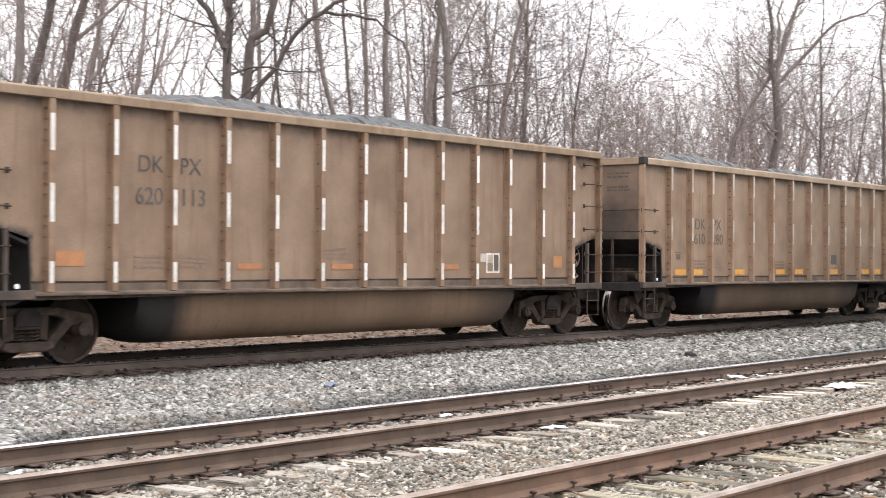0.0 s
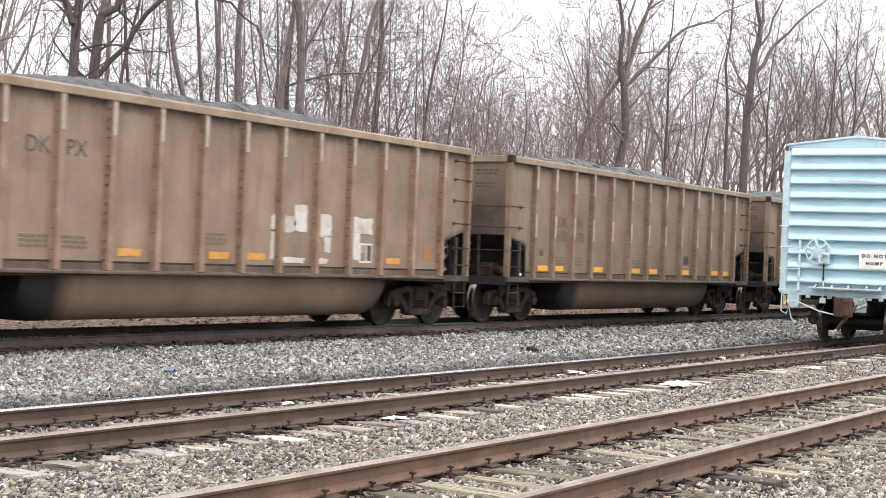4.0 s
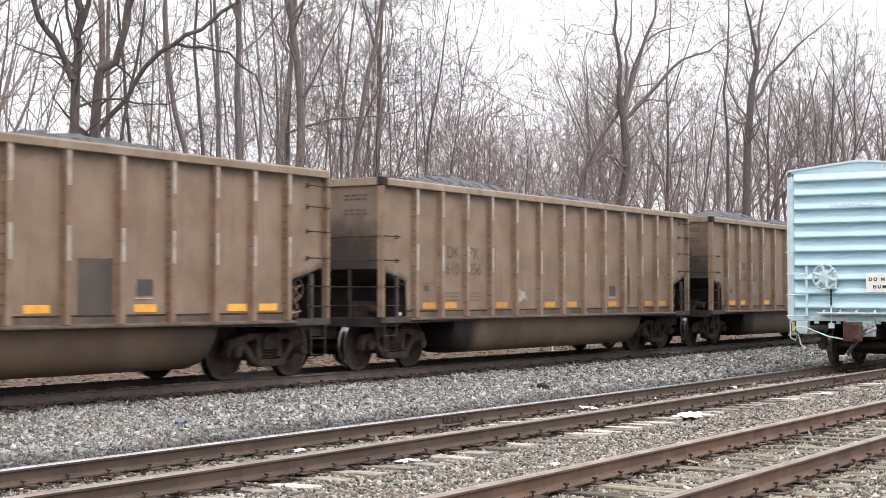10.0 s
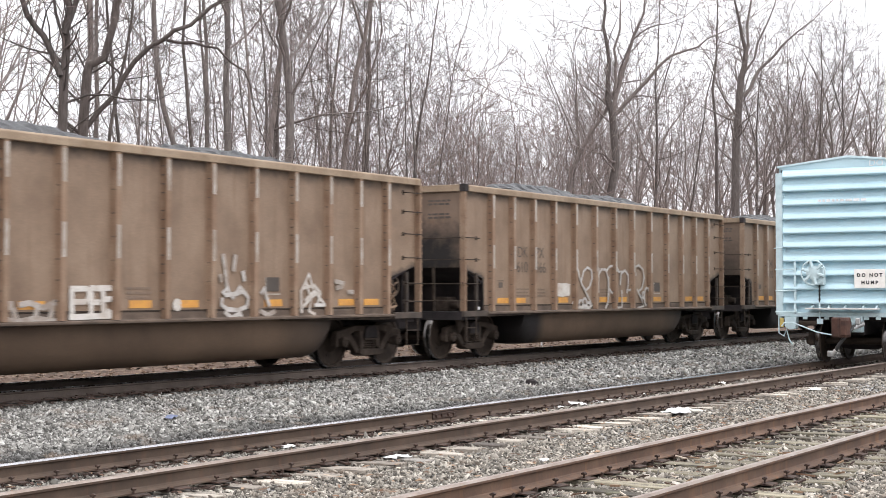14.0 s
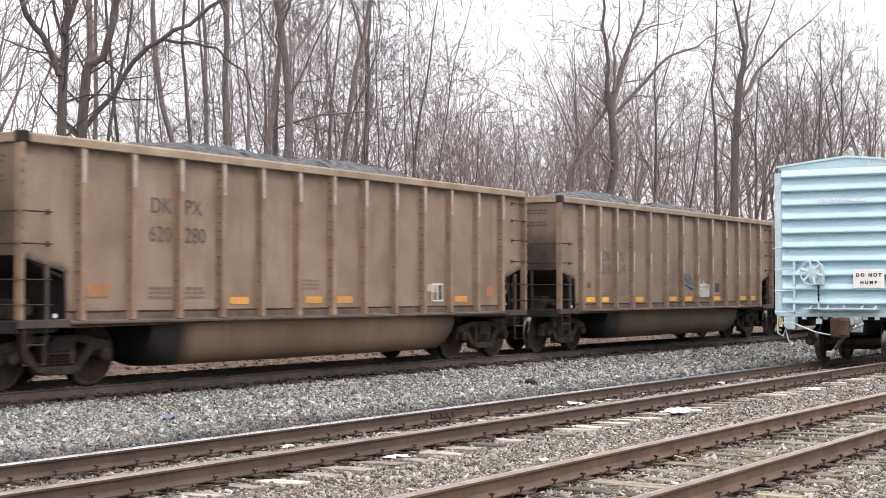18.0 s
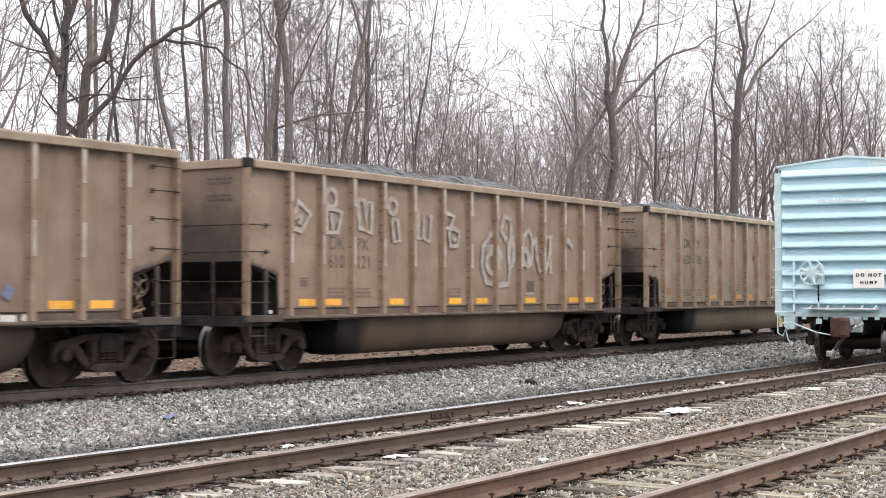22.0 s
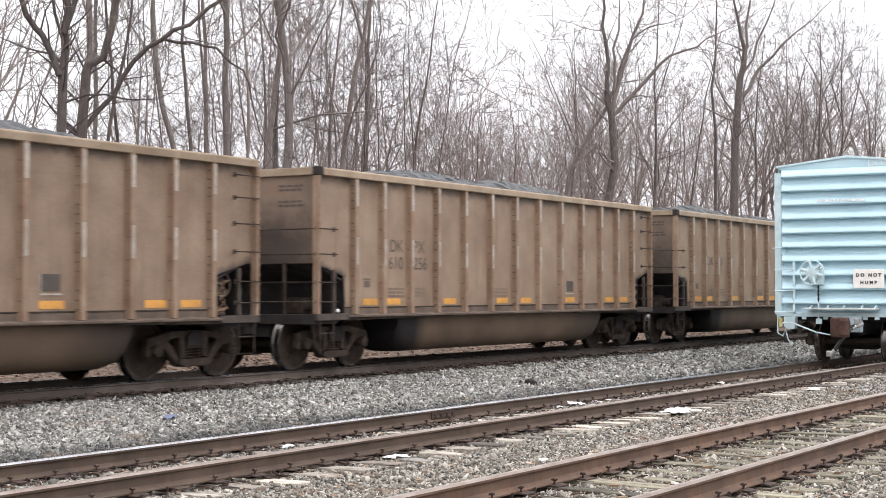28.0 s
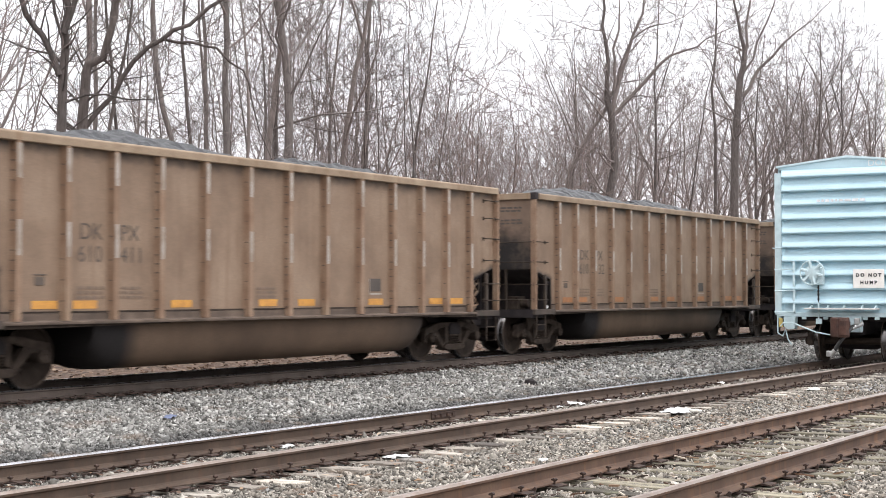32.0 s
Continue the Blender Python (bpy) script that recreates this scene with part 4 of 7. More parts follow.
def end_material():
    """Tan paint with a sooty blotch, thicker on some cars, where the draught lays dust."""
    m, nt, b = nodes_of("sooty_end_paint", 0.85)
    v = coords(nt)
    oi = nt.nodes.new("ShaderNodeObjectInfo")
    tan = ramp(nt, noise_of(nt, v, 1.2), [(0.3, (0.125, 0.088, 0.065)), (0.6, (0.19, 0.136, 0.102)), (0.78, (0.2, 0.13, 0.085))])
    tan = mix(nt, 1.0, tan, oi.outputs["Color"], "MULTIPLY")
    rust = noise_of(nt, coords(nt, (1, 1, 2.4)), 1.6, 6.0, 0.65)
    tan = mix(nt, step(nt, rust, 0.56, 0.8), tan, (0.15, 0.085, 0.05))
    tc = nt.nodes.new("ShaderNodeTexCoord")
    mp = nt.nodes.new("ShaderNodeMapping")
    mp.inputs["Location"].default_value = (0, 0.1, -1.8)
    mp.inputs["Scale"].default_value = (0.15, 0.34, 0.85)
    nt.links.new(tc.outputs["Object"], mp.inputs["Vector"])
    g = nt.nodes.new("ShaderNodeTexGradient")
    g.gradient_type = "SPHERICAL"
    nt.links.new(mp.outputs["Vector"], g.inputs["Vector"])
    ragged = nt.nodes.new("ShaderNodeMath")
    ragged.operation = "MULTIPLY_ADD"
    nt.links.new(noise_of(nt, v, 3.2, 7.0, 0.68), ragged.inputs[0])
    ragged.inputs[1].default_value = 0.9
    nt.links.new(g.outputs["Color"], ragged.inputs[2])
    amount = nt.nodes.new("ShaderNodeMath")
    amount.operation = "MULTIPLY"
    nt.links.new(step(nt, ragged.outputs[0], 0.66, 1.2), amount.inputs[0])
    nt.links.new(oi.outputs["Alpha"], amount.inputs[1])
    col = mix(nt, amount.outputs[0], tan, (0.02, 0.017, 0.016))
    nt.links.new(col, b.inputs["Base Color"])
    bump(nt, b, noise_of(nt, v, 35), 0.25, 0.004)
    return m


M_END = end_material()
GONDOLA, GONDOLA_EVEN = build_gondola(POSTS, M_TUB), build_gondola(POSTS_EVEN, M_TUB_TAN)


def coal_mesh(seed):
    rng = random.Random(seed)
    s = Shape()
    nx, ny = 120, 17
    peaks = [(rng.uniform(4.6, 5.8), rng.uniform(2.6, 3.4), rng.uniform(0.46, 0.56)), (rng.uniform(9.2, 10.6), rng.uniform(2.6, 3.6), rng.uniform(0.4, 0.52))]
    v = []
    for i in range(nx):
        x = 0.1 + (CAR_L - 0.2) * i / (nx - 1)
        ridge = max(h * max(0.0, 1 - (abs(x - c) / w) ** 2) ** 0.8 for c, w, h in peaks)
        ridge = max(ridge, 0.26 * max(0, 1 - (abs(x - 7.6) / 5.2) ** 4))
        for j in range(ny):
            u = -1 + 2 * j / (ny - 1)
            z = 3.42 + (ridge + 0.06) * (1 - abs(u) ** 1.7)
            lump = 0.06 * noise.noise((x * 2.2, u * 3, seed * 7.1)) + 0.04 * noise.noise((x * 6, u * 9, seed * 3.1)) + rng.uniform(-0.05, 0.045) * rng.random()
            v.append((x + rng.uniform(-0.05, 0.05) * (0 < i < nx - 1), u * (HW - 0.13), z + lump))
    f = [(i * ny + j, (i + 1) * ny + j, (i + 1) * ny + j + 1, i * ny + j + 1) for i in range(nx - 1) for j in range(ny - 1)]
    return s.add(v, f).mesh("coal_load", M_COAL)


COALS = [coal_mesh(i) for i in range(4)]


# ---- the train: which car carries what ----
def near_face(parent, name, me, x, z, label="", lift=0.006):
    """Lays a flat mesh on the near side sheet."""
    return part(name, me, parent, label, (x, -HW + SKIN - lift, z))


def plate_mesh(w, h, mat):
    return Shape().box(-w / 2, w / 2, -0.002, 0.004, -h / 2, h / 2).mesh("painted_patch", mat)


DASHES = [(plate_mesh(0.48, 0.118, M_ORANGE), "bright orange reflector"), (plate_mesh(0.48, 0.118, M_MID_ORANGE), "weathered orange reflector"), (plate_mesh(0.48, 0.118, M_DULL_ORANGE), "dull faded orange reflector")]
DULL_DASH = plate_mesh(0.46, 0.2, M_DULL_ORANGE)
STRIPS = {m.name: [Shape().box(-0.034, 0.034, -0.003, 0.003, 0.0, h).mesh("reflective_strip", m) for h in (0.48, 0.5, 0.28)] for m in (M_STRIP, M_FADED)}
LABEL_DARK = Shape().box(-0.18, 0.18, -0.002, 0.004, -0.11, 0.13).mesh("stencil_panel", M_LETTER_DUST)
LABEL_EDGE = Shape().box(-0.2, 0.2, -0.002, 0.002, -0.17, -0.145).box(-0.2, -0.183, -0.002, 0.002, -0.145, 0.13).mesh("stencil_border", M_FADED)
LABEL_WHITE = Shape().box(-0.2, 0.2, -0.002, 0.002, 0.15, 0.18).box(-0.2, 0.2, -0.002, 0.002, -0.18, -0.15).box(-0.2, -0.17, -0.002, 0.002, -0.15, 0.15).box(0.17, 0.2, -0.002, 0.002, -0.15, 0.15).box(0.0, 0.03, -0.002, 0.002, -0.15, 0.15).mesh("label_frame", M_STRIP)
LABEL_INNER = Shape().box(0.03, 0.17, -0.001, 0.002, -0.13, 0.14).mesh("label_panel", M_LETTER)
LABEL_TAG = Shape().box(-0.38, -0.2, -0.002, 0.002, 0.02, 0.17).box(-0.17, 0.0, -0.0015, 0.002, 0.0, 0.15).mesh("label_tag", M_FADED)


def bars_mesh(w, rows, gap, mat, seed=0):
    rng = random.Random(seed)
    s = Shape()
    for i in range(rows):
        x = -w / 2
        while x < w / 2 - 0.05:
            l = rng.uniform(0.05, 0.16)
            s.box(x, min(x + l, w / 2), -0.002, 0.002, -i * gap, -i * gap + gap * 0.55)
            x += l + 0.03
    return s.mesh("unreadable_stencil", mat)


BARS = [bars_mesh(0.55, 3, 0.07, M_FAINT, i) for i in range(3)]
END_BARS = [bars_mesh(0.55, 2, 0.07, M_LETTER_DUST, i) for i in range(2)]
WORDS = {}


def words(text, size, mat):
    key = (text, size, mat.name)
    if key not in WORDS:
        WORDS[key] = lettering(text, size, mat)
    return WORDS[key]


def mark_car(car, number, white, fresh, dash, placard):
    """Reporting marks, reflectors and stencils on the near side."""
    mat = M_LETTER if white else M_LETTER_OLD
    xs, zl, zn = ((2.92, 3.66), 2.7, 2.26) if white else ((2.66, 3.46), 2.25, 1.92)
    for text, x in zip(("DK", "PX"), xs):
        near_face(car, "lettering", words(text, 0.34, mat), x, zl, "faded black stencilled letters")
    if number:
        for text, x in ((number[:3], xs[0] - 0.02), (number[3:], xs[1] + 0.05)):
            near_face(car, "lettering", words(text, 0.34, mat), x, zn, "faded black stencilled numerals")
    kinds = STRIPS[M_STRIP.name if fresh else M_FADED.name]
    for i, x in enumerate(POSTS_EVEN if white else POSTS):
        for me, z in zip(kinds, (2.79, 1.87, 1.08) if fresh else (2.95,) if white and dash else (2.95, 1.88)):
            part("reflective_strip", me, car, "white reflective strip" if fresh else "", (x, -HW - 0.003, z))
    for z, me in ((3.26, END_BARS[0]), (2.98, END_BARS[1])):
        tagged(part("unreadable_stencil", me, car, "", Matrix.Translation((0.047, -0.95, z)) @ pose(0, 0, 0, 0, 0, -90)), kind="stuff")
    if white:
        near_face(car, "orange_patch", DULL_DASH, 1.56, 1.4, "dull orange square")
        for name, me, lift, text in (("label_frame", LABEL_WHITE, 0.006, "white framed placard"), ("label_panel", LABEL_INNER, 0.009, ""), ("label_tag", LABEL_TAG, 0.006, "")):
            near_face(car, name, me, placard, 1.37, text, lift)
        near_face(car, "orange_patch", SMALL_DULL, 13.1, 1.4)
        for x in (4.85, 6.9, 9.7) if fresh else (4.8, 6.85, 7.8, 11.9):
            near_face(car, "orange_patch", DASH_DULL if fresh else DASHES[1][0], x, 1.3 if fresh else 1.24)
    else:
        near_face(car, "stencil_panel", LABEL_DARK, 10.0, 1.5, "dark stencil panel")
        near_face(car, "stencil_border", LABEL_EDGE, 10.0, 1.5)
        near_face(car, "stencil_panel", bpy.data.meshes["small_stencil"], 1.67, 1.53)
        for x in EIGHT:
            near_face(car, "orange_dash", DASHES[dash][0], x, 1.195, DASHES[dash][1])
    for bars, x in zip(BARS, (xs[0], xs[1], 6.75)):
        tagged(near_face(car, "unreadable_stencil", bars, x, 1.56 if white and x > 6 else 1.42), kind="stuff")


SMALL_DULL = plate_mesh(0.3, 0.22, M_DULL_ORANGE)
M_LETTER_OLD = worn("old_stencil_paint", (0.115, 0.088, 0.07), (0.09, 0.07, 0.056), (0.165, 0.12, 0.092), 0.8, 0, 4, 40)
DASH_DULL = plate_mesh(0.5, 0.09, M_DULL_ORANGE)
Shape().box(-0.09, 0.09, -0.002, 0.003, -0.06, 0.06).box(-0.12, 0.12, -0.002, 0.002, 0.08, 0.1).mesh("small_stencil", M_LETTER_OLD)

EIGHT = (1.77, 2.55, 4.62, 6.79, 7.87, 10.02, 12.15, 12.95)


def wave(x0, x1, z, h, n, lean=0.0):
    """A looping spray line."""
    return [(x0 + (x1 - x0) * i / (n * 8) + 0.12 * math.sin(i * 0.785 * 2 + lean), z + h / 2 - h / 2 * math.cos(i * 0.785)) for i in range(n * 8 + 1)]


def ring(cx, cz, rx, rz, a0=0, a1=360, n=14):
    return [(cx + rx * math.cos(radians(a0 + (a1 - a0) * i / n)), cz + rz * math.sin(radians(a0 + (a1 - a0) * i / n))) for i in range(n + 1)]


def patch(car, x, z, w, h, mat=None, label="patch of fresh white paint", rough=0.07, lift=0.008):
    """A hand-painted patch with an uneven outline."""
    rng = random.Random(int(100 * x + 10 * z))
    edge = [(u / 4 - 0.5, -0.5) for u in range(4)] + [(0.5, u / 4 - 0.5) for u in range(4)] + [(0.5 - u / 4, 0.5) for u in range(4)] + [(-0.5, 0.5 - u / 4) for u in range(4)]
    line = [(u * w + rng.uniform(-1, 1) * rough * min(w, 0.6), v * h + rng.uniform(-1, 1) * rough * min(h, 0.6)) for u, v in edge]
    near_face(car, "painted_patch", Shape().prism(line, 1, -0.002, 0.004).mesh("painted_patch", mat or M_PATCH), x, z, label, lift)


def spray(car, x, z, lines, width, mat, label):
    for i, line in enumerate(lines):
        near_face(car, "spray_stroke", strokes([line], width, mat), x, z, label, 0.027 + 0.0007 * i)


def decorate(k, car):
    """What sets single cars apart: patches of fresh paint and sprayed scrawls."""
    if k == 2:
        patch(car, 4.45, 1.53, 0.76, 0.68)
        patch(car, 8.74, 1.3, 0.76, 0.66)
        patch(car, 11.82, 1.64, 0.64, 0.66)
    elif k == 4:
        for x, z, w, h in ((8.97, 1.93, 0.34, 0.48), (8.5, 1.83, 0.62, 0.28), (8.32, 1.45, 0.3, 0.5), (8.7, 1.2, 0.85, 0.1), (9.65, 1.83, 0.48, 0.38), (9.5, 1.5, 0.12, 0.3), (9.78, 1.5, 0.18, 0.3), (9.55, 1.2, 0.5, 0.1), (10.8, 1.87, 0.72, 0.3), (10.62, 1.5, 0.3, 0.5)):
            patch(car, x, z, w, h)
    elif k == 6:
        patch(car, 11.02, 2.02, 0.62, 1.75, M_LETTER_DUST, "dark scorched panel")
        patch(car, 5.7, 1.2, 0.62, 0.19, M_PATCH, "small white smear", 0.15)
        patch(car, 5.85, 1.3, 0.4, 0.13, M_CHALK, "small white smear", 0.25, 0.0115)
        spray(car, 8.92, 1.12, [ring(0, 0.42, 0.36, 0.42), ring(0, 0.6, 0.16, 0.22), ring(-0.12, 0.2, 0.14, 0.18), ring(0.14, 0.22, 0.12, 0.16), [(0.2, 0.05), (0.12, 0.5), (0.16, 0.95)], wave(-0.3, 0.3, 0.05, 0.2, 3)], 0.055, M_PATCH, "white spray scrawl of looping lines")
    elif k == 9:
        patch(car, 8.99, 1.5, 0.68, 0.86, M_LETTER_DUST, "dark grey repair panel", 0.02)
        spray(car, 0.0, 0.0, [[(4.34, 1.65), (4.41, 1.57), (4.47, 1.63), (4.53, 1.68), (4.58, 1.63), (4.63, 1.57), (4.7, 1.64), (4.76, 1.67), (4.81, 1.62), (4.85, 1.57), (4.94, 1.6), (5.03, 1.64), (5.08, 1.6), (5.11, 1.53)],
                              [(4.5, 1.52), (4.36, 1.52), (4.34, 1.46), (4.47, 1.44)], [(4.35, 1.46), (4.34, 1.38)], [(4.53, 1.38), (4.57, 1.51), (4.68, 1.52), (4.73, 1.47), (4.68, 1.44), (4.58, 1.44)],
                              [(4.75, 1.37), (4.79, 1.5), (4.92, 1.51), (4.97, 1.47), (4.9, 1.43), (4.82, 1.43), (4.99, 1.36)], [(5.09, 1.49), (5.25, 1.48), (5.32, 1.44), (5.31, 1.39), (5.14, 1.36), (5.22, 1.33), (5.31, 1.29), (5.24, 1.25), (4.95, 1.27)], [(4.27, 1.33), (4.38, 1.36), (4.65, 1.345), (5.02, 1.35)]], 0.038, M_PATCH, "looping white spray scrawl")
        spray(car, 0.0, 0.0, [[(5.6, 1.55), (5.52, 1.57), (5.45, 1.54), (5.43, 1.48), (5.5, 1.43), (5.58, 1.4), (5.59, 1.34), (5.52, 1.29), (5.43, 1.3)], [(5.67, 1.3), (5.7, 1.44), (5.76, 1.45), (5.81, 1.3)], [(5.91, 1.3), (5.9, 1.51), (6.03, 1.51), (6.0, 1.31), (6.22, 1.3)],
                              [(5.68, 1.55), (5.7, 1.67), (5.76, 1.79), (5.8, 1.68), (5.86, 1.55), (5.77, 1.54), (5.68, 1.55)], [(5.52, 1.27), (5.78, 1.28), (6.0, 1.25), (6.12, 1.27), (6.2, 1.32), (6.29, 1.35)]], 0.038, M_PATCH, "looping white spray scrawl")
        spray(car, 0.0, 0.0, [[(5.75, 1.56), (5.76, 1.72)]], 0.09, M_PATCH, "filled white spray stroke")
    elif k == 11:
        patch(car, 4.58, 1.43, 0.76, 0.3)
        spray(car, 0.0, 0.0, [
            [(5.28, 2.36), (5.3, 2.0), (5.42, 1.75), (5.56, 1.55), (5.75, 1.42), (5.95, 1.5), (6.1, 1.7), (6.06, 1.9), (5.85, 1.97), (5.65, 1.88), (5.52, 1.65)],
            [(5.62, 1.5), (5.9, 1.25), (6.1, 1.06), (5.8, 1.0), (5.35, 1.02)], ring(5.5, 1.1, 0.1, 0.09), ring(5.7, 1.14, 0.1, 0.09), ring(5.9, 1.06, 0.1, 0.07), [(5.3, 1.7), (5.2, 1.35), (5.05, 1.1)],
            [(6.3, 2.02), (6.45, 1.95), (6.43, 1.6), (6.45, 1.36)], [(6.45, 1.8), (6.6, 1.93), (6.85, 1.93), (7.0, 1.7), (7.0, 1.35), (6.95, 1.1), (6.82, 0.98)], [(6.9, 1.9), (7.05, 2.0), (7.3, 2.04), (7.5, 1.96)],
            [(7.5, 1.98), (7.6, 1.88), (7.75, 1.9), (7.7, 1.7), (7.67, 1.55)], [(7.75, 1.85), (7.95, 1.93), (8.15, 1.8), (8.15, 1.55), (8.06, 1.36)], [(7.76, 1.42), (7.78, 1.0), (7.42, 0.99)], [(7.05, 1.45), (7.2, 1.35), (7.45, 1.45)],
            [(8.15, 1.42), (8.32, 1.45), (8.43, 1.25), (8.38, 0.98)], [(8.62, 1.8), (8.52, 2.0), (8.8, 2.07), (9.05, 1.95), (9.12, 1.75), (8.98, 1.48), (8.8, 1.4)], [(8.68, 1.45), (8.9, 1.25), (9.1, 1.02), (8.7, 0.97)], ring(9.28, 1.25, 0.16, 0.24, 250, 20), ring(9.05, 1.3, 0.05, 0.08)],
            0.06, M_CHALK, "large looping white spray scrawl")
    elif k == 12:
        spray(car, 0.0, 0.0, [[(4.17, 1.22), (4.24, 1.23), (4.23, 1.13)], [(4.38, 1.2), (4.57, 1.23), (4.83, 1.16), (5.12, 1.26)], [(4.14, 1.0), (4.37, 0.97), (4.67, 1.01), (5.12, 0.96)], [(4.27, 1.16), (4.34, 0.97)], [(4.72, 1.2), (4.67, 1.0)], [(4.99, 1.22), (4.96, 1.02)]], 0.085, M_SPRAY, "row of smeared white sprayed marks")
        spray(car, 0.0, 0.0, [[(5.37, 1.03), (5.36, 1.42)], [(5.33, 1.43), (5.67, 1.43), (5.71, 1.34), (5.64, 1.24), (5.41, 1.24)], [(5.74, 1.03), (5.75, 1.45)], [(5.73, 1.44), (5.92, 1.43)], [(5.75, 1.23), (5.92, 1.23)], [(5.99, 1.06), (5.98, 1.45)], [(5.89, 1.44), (6.18, 1.44)], [(5.99, 1.27), (6.17, 1.28)], [(6.05, 1.1), (6.17, 1.06)], [(5.31, 1.02), (6.19, 1.03)]], 0.085, M_PATCH, "white sprayed shapes")
        spray(car, 7.56, 1.18, [ring(0.03, 0, 0.05, 0.05)], 0.1, M_PATCH, "white sprayed dot")
        spray(car, 0.0, 0.0, [[(8.68, 2.0), (8.75, 1.72), (8.79, 1.42)], [(9.0, 2.0), (8.94, 1.72)], [(8.61, 1.67), (8.63, 1.54)], [(9.62, 1.07), (9.85, 0.99), (10.04, 1.06)], [(11.76, 1.58), (12.06, 1.53)], [(11.8, 1.45), (12.02, 1.49)], [(12.15, 1.38), (12.35, 1.38)]], 0.08, M_SPRAY, "thin white overspray")
        spray(car, 0.0, 0.0, [[(9.18, 1.73), (9.23, 1.56)], [(8.68, 1.35), (8.79, 1.45), (8.93, 1.28), (9.11, 1.47), (9.25, 1.35)], [(8.66, 1.29), (8.65, 1.17), (8.79, 1.1), (9.07, 1.08), (9.29, 1.14), (9.33, 1.28), (9.23, 1.38)], [(8.72, 1.33), (9.0, 1.35), (9.22, 1.4)], [(8.72, 1.06), (8.89, 0.96), (9.13, 1.03), (9.16, 0.94)], [(9.65, 1.35), (9.74, 1.45), (9.81, 1.28), (9.89, 1.14)]], 0.075, M_CHALK, "small white sprayed doodle")
        spray(car, 0.0, 0.0, [[(10.79, 1.01), (10.77, 1.4), (11.0, 1.7), (11.12, 1.43)], [(10.83, 1.45), (11.16, 1.5), (11.33, 1.35), (11.25, 1.18)], [(10.88, 1.23), (11.16, 1.4), (11.37, 1.23), (11.54, 1.15), (11.16, 1.15)], [(10.83, 1.13), (11.08, 1.28), (11.0, 1.05), (11.18, 0.98)], [(10.91, 1.55), (11.04, 1.28), (11.33, 1.4)]], 0.06, M_PATCH, "white spray scrawl")
    elif k == 14:
        spray(car, 7.52, 1.48, [[(0.0, 0.15), (0.6, 0.05)], [(0.1, 0.28), (0.35, 0.3)], [(0.15, 0.36), (0.45, 0.05)], [(0.3, 0.1), (0.6, 0.0)], [(0.2, 0.42), (0.5, 0.3)], [(0.45, 0.35), (0.62, 0.1)]], 0.05, M_BLUE, "blue spray scrawl")
        spray(car, 8.62, 1.25, [wave(0, 0.7, 0.05, 0.3, 5), wave(0.1, 0.85, 0, 0.22, 4), ring(0.4, 0.2, 0.35, 0.16), [(0.05, 0.3), (0.02, 0.5)], [(0.3, 0.3), (0.28, 0.46)]], 0.04, M_PATCH, "white spray scrawl")
    elif k == 16:
        spray(car, 11.8, 0.98, [[(0.05, 0.0), (0.1, 0.42), (0.3, 0.4)], [(0.1, 0.2), (0.3, 0.22)], [(0.4, 0.05), (0.45, 0.45)], [(0.45, 0.25), (0.62, 0.1)], [(0.0, 0.1), (0.6, 0.12)]], 0.14, M_TEAL_THIN, "faded teal spray scrawl")
        patch(car, 13.07, 1.6, 0.22, 0.18)
        patch(car, 5.0, 1.3, 0.4, 0.3, M_SPRAY, "chalky smear")
    elif k == 17:
        patch(car, 9.85, 1.9, 0.8, 0.46, M_FADED, "chalky repainted patch")
        patch(car, 10.15, 1.42, 0.34, 0.5, M_FADED, "chalky repainted patch")
        tagged(near_face(car, "unreadable_stencil", BARS[1], 9.8, 1.74, "", 0.012), kind="stuff")
        spray(car, 9.35, 2.32, [[(0, 0.3), (0.04, 0.15), (0.0, 0.0)]], 0.12, M_PATCH, "short white chalk mark")
        spray(car, 8.05, 2.4, [[(0, 0.06), (0.06, 0.0), (0.02, -0.06)]], 0.12, M_LETTER_DUST, "dark smudge")
        tagged(near_face(car, "unreadable_stencil", BARS[0], 12.9, 3.28), kind="stuff")
        tagged(near_face(car, "unreadable_stencil", BARS[2], 6.35, 1.5), kind="stuff")
